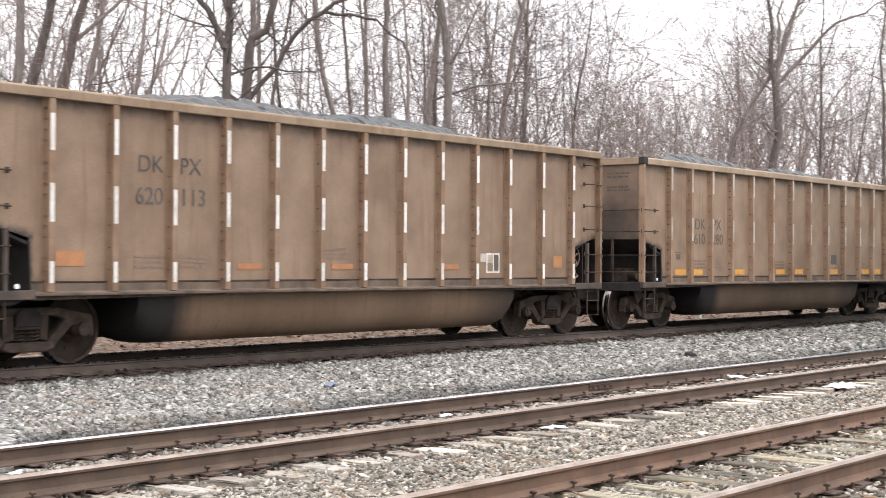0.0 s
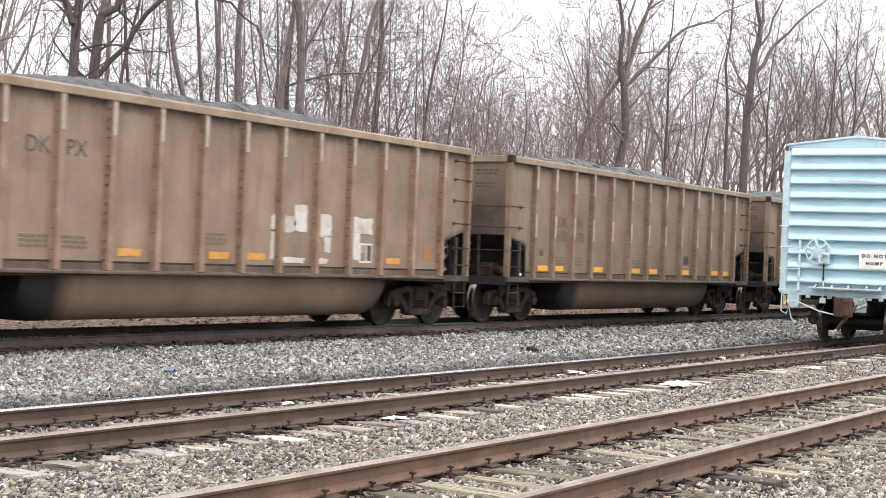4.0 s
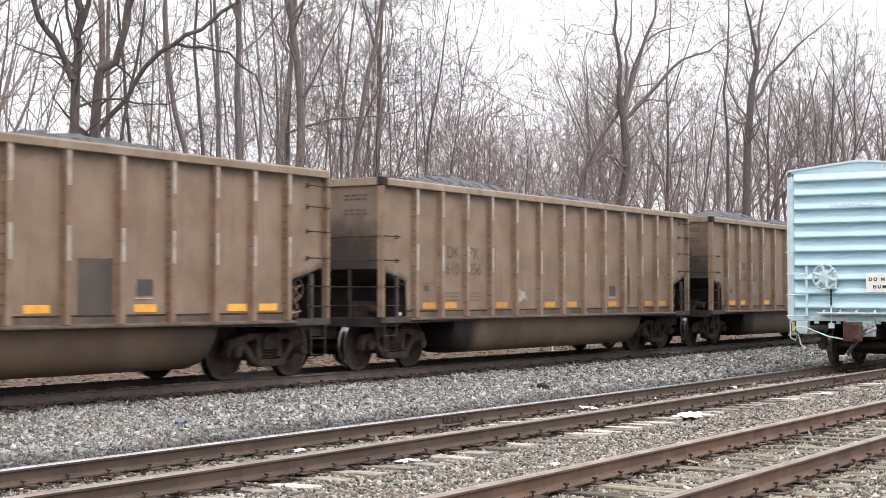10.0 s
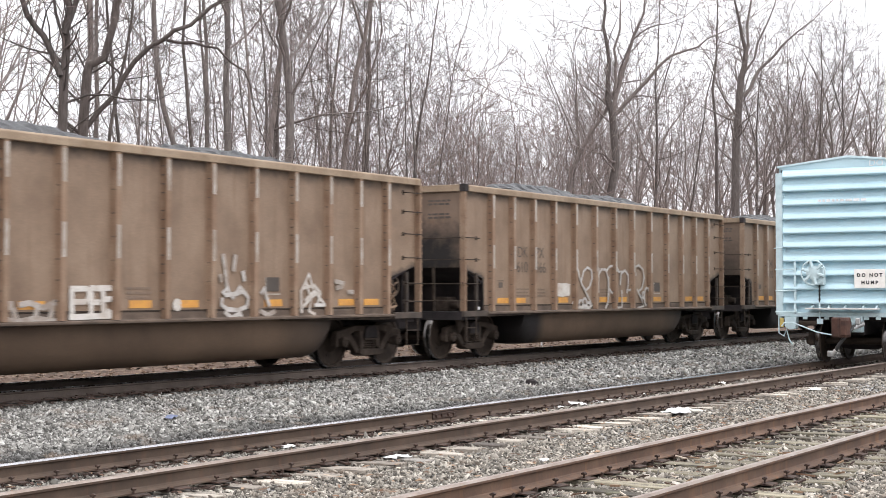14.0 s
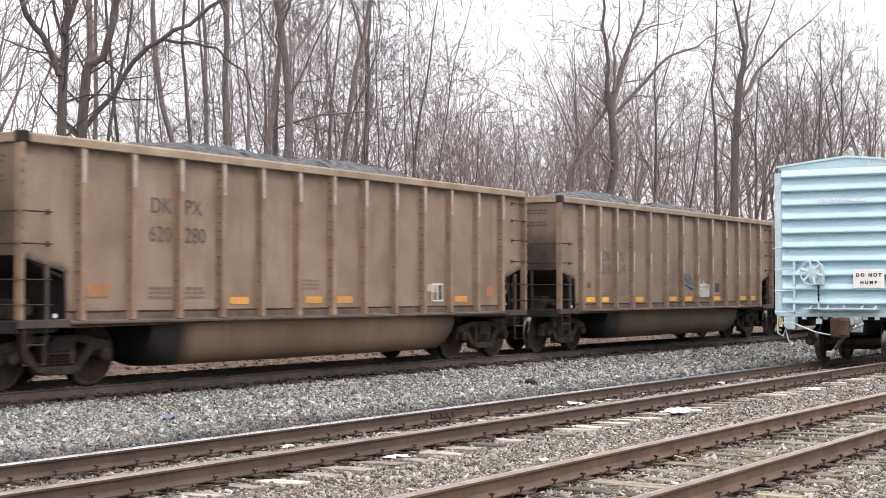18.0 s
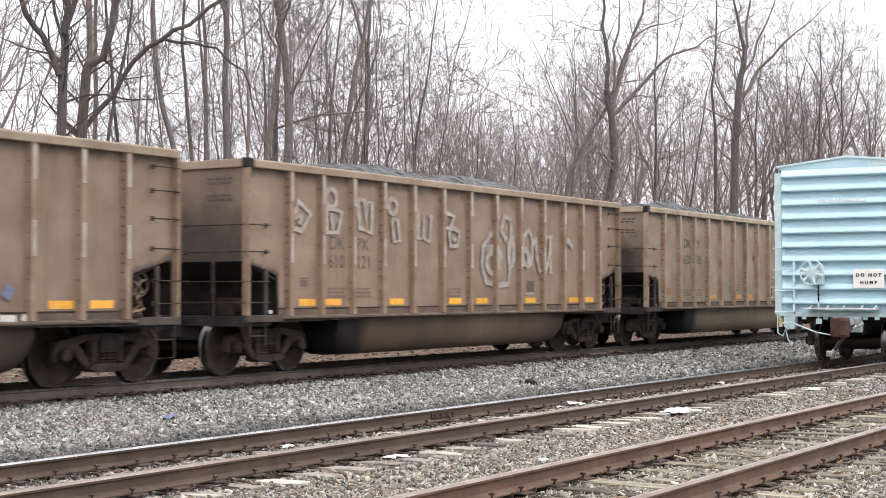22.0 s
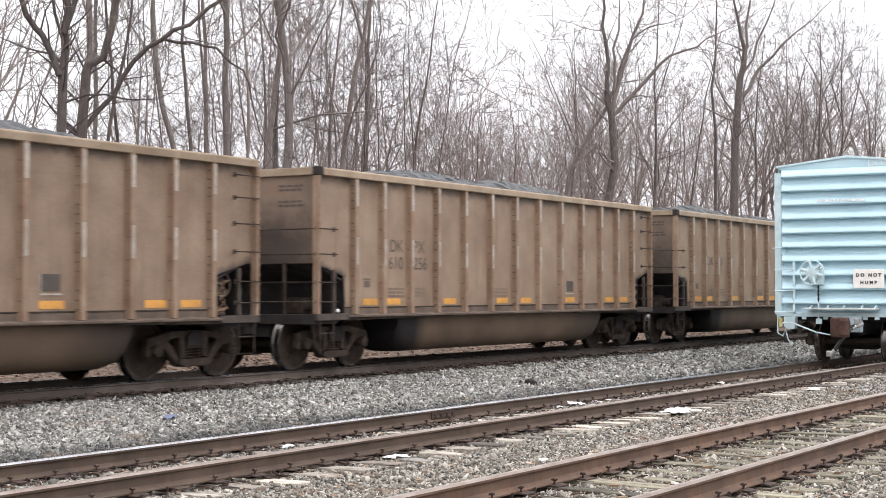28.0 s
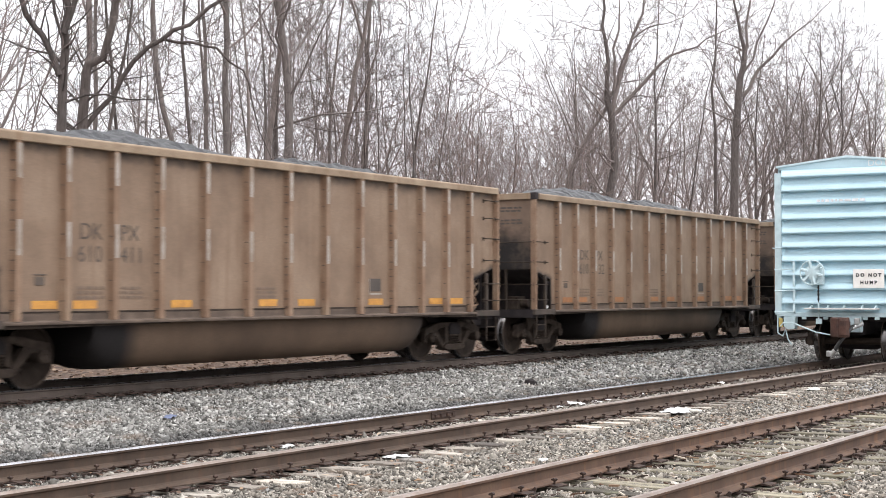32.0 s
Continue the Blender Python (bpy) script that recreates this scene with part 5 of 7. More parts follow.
        spray(car, 5.2, 1.45, [[(0, 0.1), (0.25, 0.05), (0.4, 0.12)], [(0.05, 0.02), (0.3, 0.0)]], 0.08, M_SPRAY, "pale chalky smear")
    elif k == 18:
        spray(car, 0.0, 0.0, [[(1.27, 2.74), (1.44, 2.8), (1.48, 2.96), (1.84, 2.76), (1.58, 2.44), (1.3, 2.5), (1.27, 2.74)], [(1.38, 2.68), (1.6, 2.72), (1.52, 2.56)],
                               ring(2.45, 3.06, 0.17, 0.17), [(2.32, 2.88), (2.32, 2.44), (2.66, 2.46), (2.78, 2.82), (2.55, 2.88), (2.32, 2.88)], [(2.45, 2.8), (2.5, 2.52), (2.62, 2.7)],
                               [(3.27, 3.08), (3.35, 2.56), (3.72, 2.48), (3.75, 3.06), (3.6, 3.06), (3.56, 2.68), (3.48, 3.08), (3.27, 3.08)],
                               ring(4.44, 3.02, 0.15, 0.14), [(4.42, 2.76), (4.5, 2.34), (4.68, 2.36), (4.62, 2.76), (4.42, 2.76)],
                               [(5.32, 2.98), (5.35, 2.42), (5.52, 2.44), (5.54, 2.94), (5.56, 2.44), (5.75, 2.36), (5.84, 2.9), (5.7, 2.88)],
                               [(6.4, 2.98), (6.3, 2.7), (6.52, 2.66), (6.72, 2.92), (6.4, 2.98)], [(6.5, 2.62), (6.56, 2.3), (6.84, 2.32), (6.92, 2.6), (6.66, 2.68), (6.5, 2.62)], [(6.62, 2.5), (6.76, 2.42)]], 0.1, M_SPRAY, "row of pale sprayed shapes")
        spray(car, 0.0, 0.0, [[(8.6, 2.45), (8.2, 2.62), (7.9, 2.35), (7.83, 1.95), (8.0, 1.6), (8.5, 1.52), (8.95, 1.55), (9.05, 1.8), (9.0, 2.2), (9.1, 2.5), (9.08, 2.95), (8.8, 3.02), (8.65, 2.7), (8.9, 2.5)], ring(8.3, 2.0, 0.28, 0.22), [(8.0, 2.3), (8.5, 2.35), (8.7, 2.1)], ring(9.1, 2.25, 0.12, 0.3),
                               [(9.6, 2.1), (9.65, 2.6), (9.9, 2.75), (10.1, 2.5), (10.0, 2.0), (9.8, 1.95)], ring(9.75, 2.15, 0.14, 0.16), [(10.2, 2.6), (10.3, 2.1), (10.45, 1.8)], [(10.75, 2.6), (10.95, 2.65), (10.9, 2.2), (10.7, 1.85)], [(10.9, 2.3), (10.95, 1.8)], [(11.75, 2.6), (11.95, 2.5), (12.05, 2.4)]], 0.13, M_SPRAY, "large pale sprayed scrawl")
    elif k == 19:
        # blocky teal shapes with white outlines
        blocks = [
            [(4.4, 0.9), (4.38, 1.45), (4.5, 1.55), (4.62, 1.48), (4.66, 1.28), (4.85, 1.2), (5.05, 1.22), (5.1, 0.9)],
            [(5.4, 0.95), (5.3, 1.48), (5.5, 1.54), (5.6, 1.5), (5.62, 1.15), (5.74, 1.05), (5.85, 1.15), (5.86, 1.45), (6.1, 1.46), (6.05, 1.1), (5.9, 0.93)],
            [(6.55, 1.3), (6.55, 1.66), (6.7, 1.74), (7.05, 1.7), (7.03, 1.4), (6.95, 1.28)],
            [(6.53, 0.98), (6.58, 1.28), (6.95, 1.26), (6.88, 1.1), (7.08, 0.96), (6.88, 0.96), (6.75, 1.08), (6.7, 0.97)],
            [(7.6, 0.95), (7.66, 1.32), (7.85, 1.36), (7.95, 1.48), (8.1, 1.48), (8.2, 0.96), (8.02, 0.97), (7.95, 1.15), (7.85, 0.96)],
            [(8.72, 1.15), (8.68, 1.42), (8.75, 1.5), (8.86, 1.44), (8.9, 1.26), (9.1, 1.2), (9.22, 1.22), (9.3, 0.92), (9.12, 0.92), (9.05, 1.08), (8.88, 0.95)],
            [(9.85, 1.2), (9.9, 1.4), (10.0, 1.6), (10.25, 1.55), (10.18, 1.4), (10.3, 1.36), (10.0, 1.12)]]
        for shape in blocks:
            near_face(car, "painted_block", Shape().prism(shape, 1, -0.002, 0.004).mesh("painted_block", M_TEAL), 0, 0, "teal sprayed block shape", 0.026)
            near_face(car, "painted_outline", strokes([shape + shape[:1]], 0.06, M_PATCH), 0, 0, "white sprayed outline", 0.031)
        near_face(car, "painted_outline", strokes([ring(9.98, 0.99, 0.12, 0.08)], 0.05, M_PATCH), 0, 0, "white sprayed ring", 0.031)
        spray(car, 0.0, 0.0, [[(3.75, 0.95), (3.85, 1.25)], [(4.9, 1.4), (5.0, 1.6)], [(7.25, 1.2), (7.35, 1.5)], [(8.28, 1.1), (8.4, 1.35)], [(9.2, 1.3), (9.3, 1.6)], [(11.1, 1.3), (11.2, 1.45)]], 0.16, M_BLUE, "faded blue spray haze")
        spray(car, 0.0, 0.0, [[(2.65, 1.0), (3.0, 0.98)], [(2.75, 1.06), (2.9, 1.06)], [(3.38, 1.02), (3.6, 1.0)], [(11.0, 1.02), (11.3, 1.01)], [(11.4, 1.04), (11.5, 1.0)]], 0.09, M_PATCH, "white spray smudges")
    elif k == 20:
        patch(car, 1.72, 1.62, 0.72, 0.36, M_SPRAY, "chalky repainted patch", 0.18)
        patch(car, 4.92, 1.86, 0.58, 0.6, M_SPRAY, "chalky repainted patch", 0.16)
        patch(car, 4.8, 1.46, 0.36, 0.4, M_SPRAY, "chalky repainted patch", 0.2, 0.0115)
        spray(car, 5.55, 1.36, [wave(0, 0.3, 0, 0.12, 3), [(1.15, 0.12), (1.5, 0.18)]], 0.09, M_SPRAY, "chalky smears")
    elif k == 21:
        spray(car, 0.0, 0.0, [[(4.38, 1.62), (4.45, 1.48), (4.68, 1.42), (4.87, 1.54), (4.83, 1.69), (4.61, 1.72), (4.5, 1.61), (4.56, 1.35), (4.78, 1.14), (5.17, 0.99)], [(4.87, 1.54), (5.01, 1.71), (5.24, 1.73), (5.36, 1.6), (5.31, 1.35), (5.21, 1.01)],
                               [(5.36, 1.6), (5.51, 1.81), (5.74, 1.86), (5.88, 1.72), (5.8, 1.53), (5.62, 1.5), (5.51, 1.61)], [(5.88, 1.72), (6.03, 1.87), (6.23, 1.82), (6.33, 1.62), (6.24, 1.4), (6.04, 1.13), (5.65, 1.04), (5.17, 0.99)],
                               [(6.33, 1.62), (6.5, 1.85), (6.78, 1.92), (6.99, 1.81), (6.97, 1.63), (6.71, 1.55), (6.55, 1.7), (6.6, 1.88)], [(6.71, 1.55), (6.99, 1.56), (7.25, 1.54), (7.21, 1.35), (6.93, 1.26), (6.65, 1.33), (6.51, 1.17), (6.31, 1.06)]], 0.045, M_DARK_SPRAY, "row of dark sprayed loops")
    elif k == 8:
        patch(car, 5.5, 1.38, 0.4, 0.18, M_SPRAY, "chalky white smear", 0.3)
        patch(car, 5.36, 1.47, 0.18, 0.12, M_SPRAY, "chalky white smear", 0.3, 0.0115)
        spray(car, 10.92, 1.16, [[(0.0, 0.0), (0.02, 0.4), (0.0, 0.9)]], 0.05, M_LETTER_DUST, "dark run of grime")
    elif k == 24:
        patch(car, 7.9, 1.7, 0.6, 0.38)
    elif k == 25:
        patch(car, 11.95, 1.52, 0.3, 0.1, M_SPRAY, "chalky white smear", 0.15)
        patch(car, 11.7, 1.36, 0.3, 0.3, M_SPRAY, "chalky white smear", 0.15, 0.0115)
        patch(car, 13.1, 1.63, 0.34, 0.19, M_FADED, "small chalky patch", 0.08)
        patch(car, 13.1, 1.365, 0.58, 0.21, M_RED_ORANGE, "smeared orange patch", 0.05, 0.0125)


M_TEAL_THIN = worn("faded_teal_spray", (0.12, 0.17, 0.165), (0.1, 0.13, 0.125), (0.15, 0.22, 0.22), 0.7, 0, 4, 40)

NUMBERS = {0: "610280", 1: "620113", 3: "610370", 5: "610048", 6: "610450", 12: "610574", 20: "620132", 2: "610050", 7: "610166", 8: "610056", 10: "610054", 14: "610319", 18: "610121", 24: "610476", 26: "610132", 9: "610402", 11: "610566", 15: "620280", 16: "610197",
           17: "620185", 19: "610220", 21: "610067", 23: "610256", 25: "620303", 27: "610411"}
BRIGHT_DASHES, DULL_DASHES = {3, 7, 9, 14, 18, 19}, {5, 6, 26}
WHITE_STRIPPED = {1, 4, 15, 17, 20, 25}
FIRST, LAST = -2, 28
# paint tone of single cars, and how thickly their ends are sooted
TONES = {25: (0.88, 0.85, 0.82), 24: (0.97, 0.95, 0.93), 7: (0.95, 0.93, 0.9), 6: (0.97, 0.94, 0.91), 17: (1.32, 1.38, 1.38), 20: (0.86, 0.85, 0.83), 9: (0.91, 0.89, 0.87), 10: (0.91, 0.9, 0.88), 13: (0.98, 0.97, 0.95), 14: (0.98, 0.97, 0.95), 5: (0.97, 0.96, 0.94), 0: (1.0, 0.96, 0.92), 1: (0.83, 0.785, 0.745), 2: (0.94, 0.91, 0.88), 4: (1.06, 1.05, 1.03), 11: (1.02, 0.99, 0.96), 12: (1.0, 0.97, 0.94), 15: (1.03, 1.0, 0.96), 26: (1.0, 0.96, 0.92), 27: (1.03, 0.99, 0.95), 19: (1.03, 1.05, 1.06), 22: (1.09, 1.1, 1.09), 23: (1.07, 1.06, 1.04)}
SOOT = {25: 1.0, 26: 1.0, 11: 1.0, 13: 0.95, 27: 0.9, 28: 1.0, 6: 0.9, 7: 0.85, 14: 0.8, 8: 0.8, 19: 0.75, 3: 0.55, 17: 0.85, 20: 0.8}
TRAIN, LOADS = [], []
for k in range(FIRST, LAST + 1):
    kind = GONDOLA_EVEN if k in WHITE_STRIPPED else GONDOLA
    car = kind if k in (FIRST, 1) else copy_thing(kind, pose(0, 0, 0))
    TRAIN.append(car)
for k, car in zip(range(FIRST, LAST + 1), TRAIN):
    rng = random.Random(500 + k)
    white = k in WHITE_STRIPPED
    mark_car(car, NUMBERS.get(k, ""), white, k == 1, 0 if k in BRIGHT_DASHES else 2 if k in DULL_DASHES else 0 if k in (20, 25) else 1, 9.7 if k == 17 else 10.98)
    if k == 20:
        near_face(car, "orange_patch", plate_mesh(0.44, 0.28, M_ORANGE), 1.6, 1.4, "bright orange square", 0.012)
    decorate(k, car)
    shade = rng.uniform(0.95, 1.06)
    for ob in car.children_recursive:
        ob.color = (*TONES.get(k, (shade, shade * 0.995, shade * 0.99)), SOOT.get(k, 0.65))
    text = "dusty tan coal gondola with ribbed sides on the main line"
    if white:
        text = "dusty tan coal gondola with white reflective strips on its posts" if k == 1 else "dusty tan coal gondola with a white framed placard"
    extra = {2: "with white paint patches", 4: "with three white paint patches", 6: "with a dark scorched panel", 11: "with a large white spray scrawl", 18: "with large pale sprayed shapes",
             19: "with teal sprayed block shapes", 21: "with dark sprayed loops", 24: "with one white square patch", 9: "with a dark grey repair panel"}.get(k)
    tagged(car, f"dusty tan ribbed coal gondola {extra}" if extra else text, "freight car", "coal train")
    load = new("coal_load", COALS[rng.randrange(4)])
    tagged(load, "heaped black coal filling a moving gondola", "coal", "coal loads")
    LOADS.append(load)


# ---- the pale blue boxcar standing on the middle track ----
def build_boxcar():
    car = tagged(new("boxcar"), "pale blue boxcar with corrugated end on the yard track", "freight car")
    L, W, E, P = 15.4, 1.62, 4.47, 4.63
    s = Shape()                     # corrugated end, ribs along y
    rows = []
    z = 1.06
    ribs = 10
    pitch = 0.3215
    rows.append((0.0, 1.06))
    for i in range(ribs):
        b = 1.2865 + i * pitch
        rows += [(0.05, b), (-0.11, b + 0.004), (-0.138, b + 0.022), (-0.136, b + 0.05), (-0.11, b + 0.1), (-0.065, b + 0.14), (-0.015, b + 0.172), (0.0, b + 0.2)]
    rows = [r for r in rows if r[1] < 4.36] + [(0.0, 4.38)]
    v, ys = [], [-W + 0.09, -W + 0.15, W - 0.15, W - 0.09]
    for x, zz in rows:
        for j, y in enumerate(ys):
            v.append((x if j in (1, 2) else min(x, 0.0) * 0.1, y, zz))
    f = [(i * 4 + j, i * 4 + j + 1, (i + 1) * 4 + j + 1, (i + 1) * 4 + j) for i in range(len(rows) - 1) for j in range(3)]
    s.add(v, f)
    part("corrugated_end", s.mesh("corrugated_end", M_BLUECAR), car, "corrugated pale blue end wall")
    part("end_gable", Shape().prism([(-W + 0.06, 4.37), (W - 0.06, 4.37), (W - 0.06, E - 0.04), (0, P - 0.04), (-W + 0.06, E - 0.04)], 0, -0.012, 0.03).mesh("end_gable", M_BLUECAR, bevel=0.004), car)
    part("back_end", Shape().prism([(-W + 0.06, 1.06), (W - 0.06, 1.06), (W - 0.06, E - 0.04), (0, P - 0.04), (-W + 0.06, E - 0.04)], 0, L - 0.03, L).mesh("back_end", M_BLUECAR), car)
    roof = Shape().prism([(-W - 0.02, E - 0.05), (-W - 0.02, E - 0.01), (0, P + 0.01), (W + 0.02, E - 0.01), (W + 0.02, E - 0.05), (0, P - 0.04)], 0, -0.05, L + 0.05)
    part("roof", roof.mesh("roof", M_BLUETRIM, bevel=0.004), car, "shallow pitched pale roof")
    for k in (-1, 1):
        part("corner_post", Shape().box(-0.03, 0.08, min(k * (W - 0.1), k * (W + 0.06)), max(k * (W - 0.1), k * (W + 0.06)), 1.04, 4.3).mesh("corner_post", M_BLUETRIM, bevel=0.008), car)
        part("side_wall", Shape().box(0.08, L, min(k * (W - 0.03), k * W), max(k * (W - 0.03), k * W), 1.06, E - 0.04).mesh("side_wall", M_BLUECAR), car)
        for i in range(12):
            x = 1.2 + i * 1.2
            part("side_rib", Shape().box(x - 0.05, x + 0.05, min(k * W, k * (W + 0.05)), max(k * W, k * (W + 0.05)), 1.1, E - 0.06).mesh("side_rib", M_BLUECAR, bevel=0.01), car)
        part("side_door", Shape().box(6.2, 9.2, min(k * (W + 0.05), k * (W + 0.1)), max(k * (W + 0.05), k * (W + 0.1)), 1.12, E - 0.25).mesh("side_door", M_BLUECAR, bevel=0.01), car)
        part("side_sill", Shape().box(0.0, L, min(k * (W - 0.06), k * (W + 0.03)), max(k * (W - 0.06), k * (W + 0.03)), 0.95, 1.08).mesh("side_sill", M_BLUETRIM, bevel=0.008), car)
    part("end_sill", Shape().box(-0.04, 0.1, -W + 0.03, W - 0.03, 1.0, 1.1).mesh("end_sill", M_BLUETRIM, bevel=0.01), car)
    for y in (1.0, 0.5, -0.4, -0.66, -0.95):
        part("sill_tab", Shape().box(-0.05, 0.0, y - 0.05, y + 0.05, 0.94, 1.0).mesh("sill_tab", M_BLUETRIM, bevel=0.006), car)
    # ladders on both sides of the end
    for y_in, y_out, rungs in ((1.2, 1.66, (1.11, 1.59, 2.08, 2.57)), (-0.97, -1.42, (1.08, 1.66, 2.25))):
        for y in ((y_in,) if y_in > 0 else (y_in, y_out)):
            part("ladder_stile", Shape().box(-0.13, -0.1, y - 0.028, y + 0.028, 1.08, 2.33).box(-0.13, 0.0, y - 0.02, y + 0.02, 2.29, 2.33).box(-0.13, 0.0, y - 0.02, y + 0.02, 1.08, 1.12).mesh("ladder_stile", M_BLUETRIM, bevel=0.005), car)
        for z in rungs:
            if z > 2.4:
                part("ladder_rung", Shape().tube([(-0.02, 1.5, z), (-0.1, 1.52, z), (-0.1, 1.7, z), (-0.02, 1.72, z)], 0.012, 6).mesh("ladder_rung", M_BLUETRIM), car)
            else:
                part("ladder_rung", Shape().tube([(-0.14, y_in, z), (-0.14, y_out, z)], 0.014, 6).mesh("ladder_rung", M_BLUETRIM), car)
    # hand brake
    wheel = Shape()
    wheel.tube([(0, 0.275 * math.cos(a * 0.2618), 0.275 * math.sin(a * 0.2618)) for a in range(25)], 0.018, 6)
    for a in range(6):
        t = a * 1.0472 + 0.3
        wheel.tube([(0.0, 0.1 * math.cos(t), 0.1 * math.sin(t)), (0.0, 0.27 * math.cos(t), 0.27 * math.sin(t))], [0.034, 0.04], 6)
    wheel.lathe([(-0.03, 0.0), (-0.03, 0.05), (0.0, 0.165), (0.02, 0.165), (0.02, 0.0)], 0, 16)
    part("brake_wheel", wheel.mesh("brake_wheel", M_BLUETRIM, smooth=True), car, "spoked hand brake wheel", (-0.3, 0.72, 2.0))
    part("brake_housing", Shape().box(-0.24, -0.06, 0.5, 0.78, 1.72, 2.12).tube([(-0.3, 0.72, 2.0), (-0.05, 0.72, 2.0)], 0.04, 8).mesh("brake_housing", M_BLUETRIM, bevel=0.03), car)
    chain = Shape()
    for i in range(9):
        z = 1.72 - i * 0.045
        if i % 2:
            chain.box(-0.17, -0.15, 0.6, 0.64, z - 0.03, z + 0.03)
        else:
            chain.box(-0.18, -0.14, 0.61, 0.63, z - 0.03, z + 0.03)
    part("brake_chain", chain.mesh("brake_chain", M_BLACK), car)
    part("brake_rod", Shape().tube([(-0.16, 0.62, 1.36), (-0.16, 0.62, 0.92), (-0.1, 0.62, 0.86)], 0.018, 6).box(-0.18, -0.12, 0.55, 0.68, 0.84, 0.96).mesh("brake_rod", M_BLUETRIM), car)
    part("brake_step", Shape().box(-0.34, -0.04, -0.72, 0.9, 1.17, 1.2).mesh("brake_step", M_STRIP, bevel=0.004), car, "white painted brake step")
    for y in (0.8, 0.42, 0.05, -0.36, -0.66):
        part("step_bracket", Shape().prism([(-0.3, 1.17), (-0.02, 1.17), (-0.02, 1.28), (-0.06, 1.28)], 1, y - 0.015, y + 0.015).mesh("step_bracket", M_BLUETRIM), car)
    # sign board
    board = part("sign_board", Shape().box(-0.165, -0.14, -0.345, 0.345, -0.21, 0.21).mesh("sign_board", M_CREAM, bevel=0.006), car, "cream board with black words", (0, -0.515, 1.86))
    for text, z in (("DO NOT", 0.075), ("HUMP", -0.09)):
        part("sign_word", lettering(text, 0.104, M_BLACK, 1.55, 0.005), board, "", Matrix.Translation((-0.169, 0, z)) @ pose(0, 0, 0, 0, 0, -90))
    part("lettering", lettering("DOTX", 0.2, M_LITTER, 1.1), car, "white reporting letters", Matrix.Translation((-0.016, -0.78, 4.44)) @ pose(0, 0, 0, 0, 0, -90))
    part("unreadable_lettering", bars_mesh(1.1, 1, 0.1, M_LITTER, 4), car, "", Matrix.Translation((-0.146, 0.1, 3.6)) @ pose(0, 0, 0, 0, 0, -90))
    # coupler, hose, uncoupling rod, corner gear
    part("striker", Shape().box(-0.12, 0.05, -0.33, 0.33, 0.66, 1.02).mesh("striker", M_BLUETRIM, bevel=0.02), car)
    part("coupler", Shape().box(-0.5, 0.2, -0.09, 0.09, 0.72, 0.92).prism([(-0.85, -0.19), (-0.5, -0.19), (-0.45, -0.08), (-0.45, 0.1), (-0.55, 0.19), (-0.72, 0.19), (-0.78, 0.02), (-0.85, -0.03)], 2, 0.56, 1.0).prism([(-0.9, -0.2), (-0.72, -0.24), (-0.62, -0.16), (-0.7, -0.02), (-0.88, -0.06)], 2, 0.6, 0.96).mesh("coupler", M_COUPLER, bevel=0.025), car, "rusty knuckle coupler")
    part("uncoupling_rod", Shape().tube([(-0.3, 1.46, 0.78), (-0.3, 1.4, 0.86), (-0.3, 1.2, 0.87), (-0.36, 0.62, 0.66), (-0.5, 0.2, 0.6), (-0.62, 0.12, 0.62)], 0.016, 6).mesh("uncoupling_rod", M_BLUETRIM), car)
    part("air_hose", Shape().tube([(-0.25, -0.3, 0.82), (-0.45, -0.24, 0.8), (-0.6, -0.16, 0.66), (-0.66, 0.02, 0.42), (-0.66, 0.12, 0.24)], 0.042, 8).mesh("air_hose", M_RUBBER, smooth=True), car)
    part("hose_coupling", Shape().tube([(-0.66, 0.1, 0.28), (-0.67, 0.2, 0.17)], [0.055, 0.04], 8).box(-0.71, -0.62, 0.16, 0.29, 0.13, 0.26).mesh("hose_coupling", M_STEEL, bevel=0.015), car)
    part("angle_cock", Shape().tube([(-0.2, -0.38, 0.86), (-0.48, -0.22, 0.76)], [0.06, 0.05], 8).box(-0.42, -0.3, -0.36, -0.26, 0.84, 0.98).mesh("angle_cock", M_STEEL, bevel=0.012), car)
    part("jacking_bracket", Shape().prism([(1.18, 1.0), (1.46, 1.0), (1.46, 0.78), (1.36, 0.7), (1.2, 0.72)], 0, -0.1, 0.1).mesh("jacking_bracket", M_BLUETRIM, bevel=0.012), car)
    part("yellow_tag", Shape().box(-0.05, -0.03, 1.5, 1.58, 0.76, 0.97).mesh("yellow_tag", M_YELLOW), car)
    part("corner_step", Shape().tube([(-0.02, 1.62, 1.0), (-0.02, 1.62, 0.62), (-0.02, 1.5, 0.55), (-0.02, 1.44, 0.72), (-0.02, 1.38, 0.48), (-0.02, 1.3, 0.36)], 0.016, 6).mesh("corner_step", M_BLUETRIM), car)
    part("underframe", Shape().box(0.1, L - 0.1, -0.3, 0.3, 0.6, 1.0).box(0.3, L - 0.3, -W + 0.2, W - 0.2, 0.9, 1.02).mesh("underframe", M_SOOT), car)
    add_truck(car, 1.5)
    add_truck(car, L - 1.75)
    car.matrix_basis = pose(33.1, MID_Y, MID_Z)
    return car


build_boxcar()


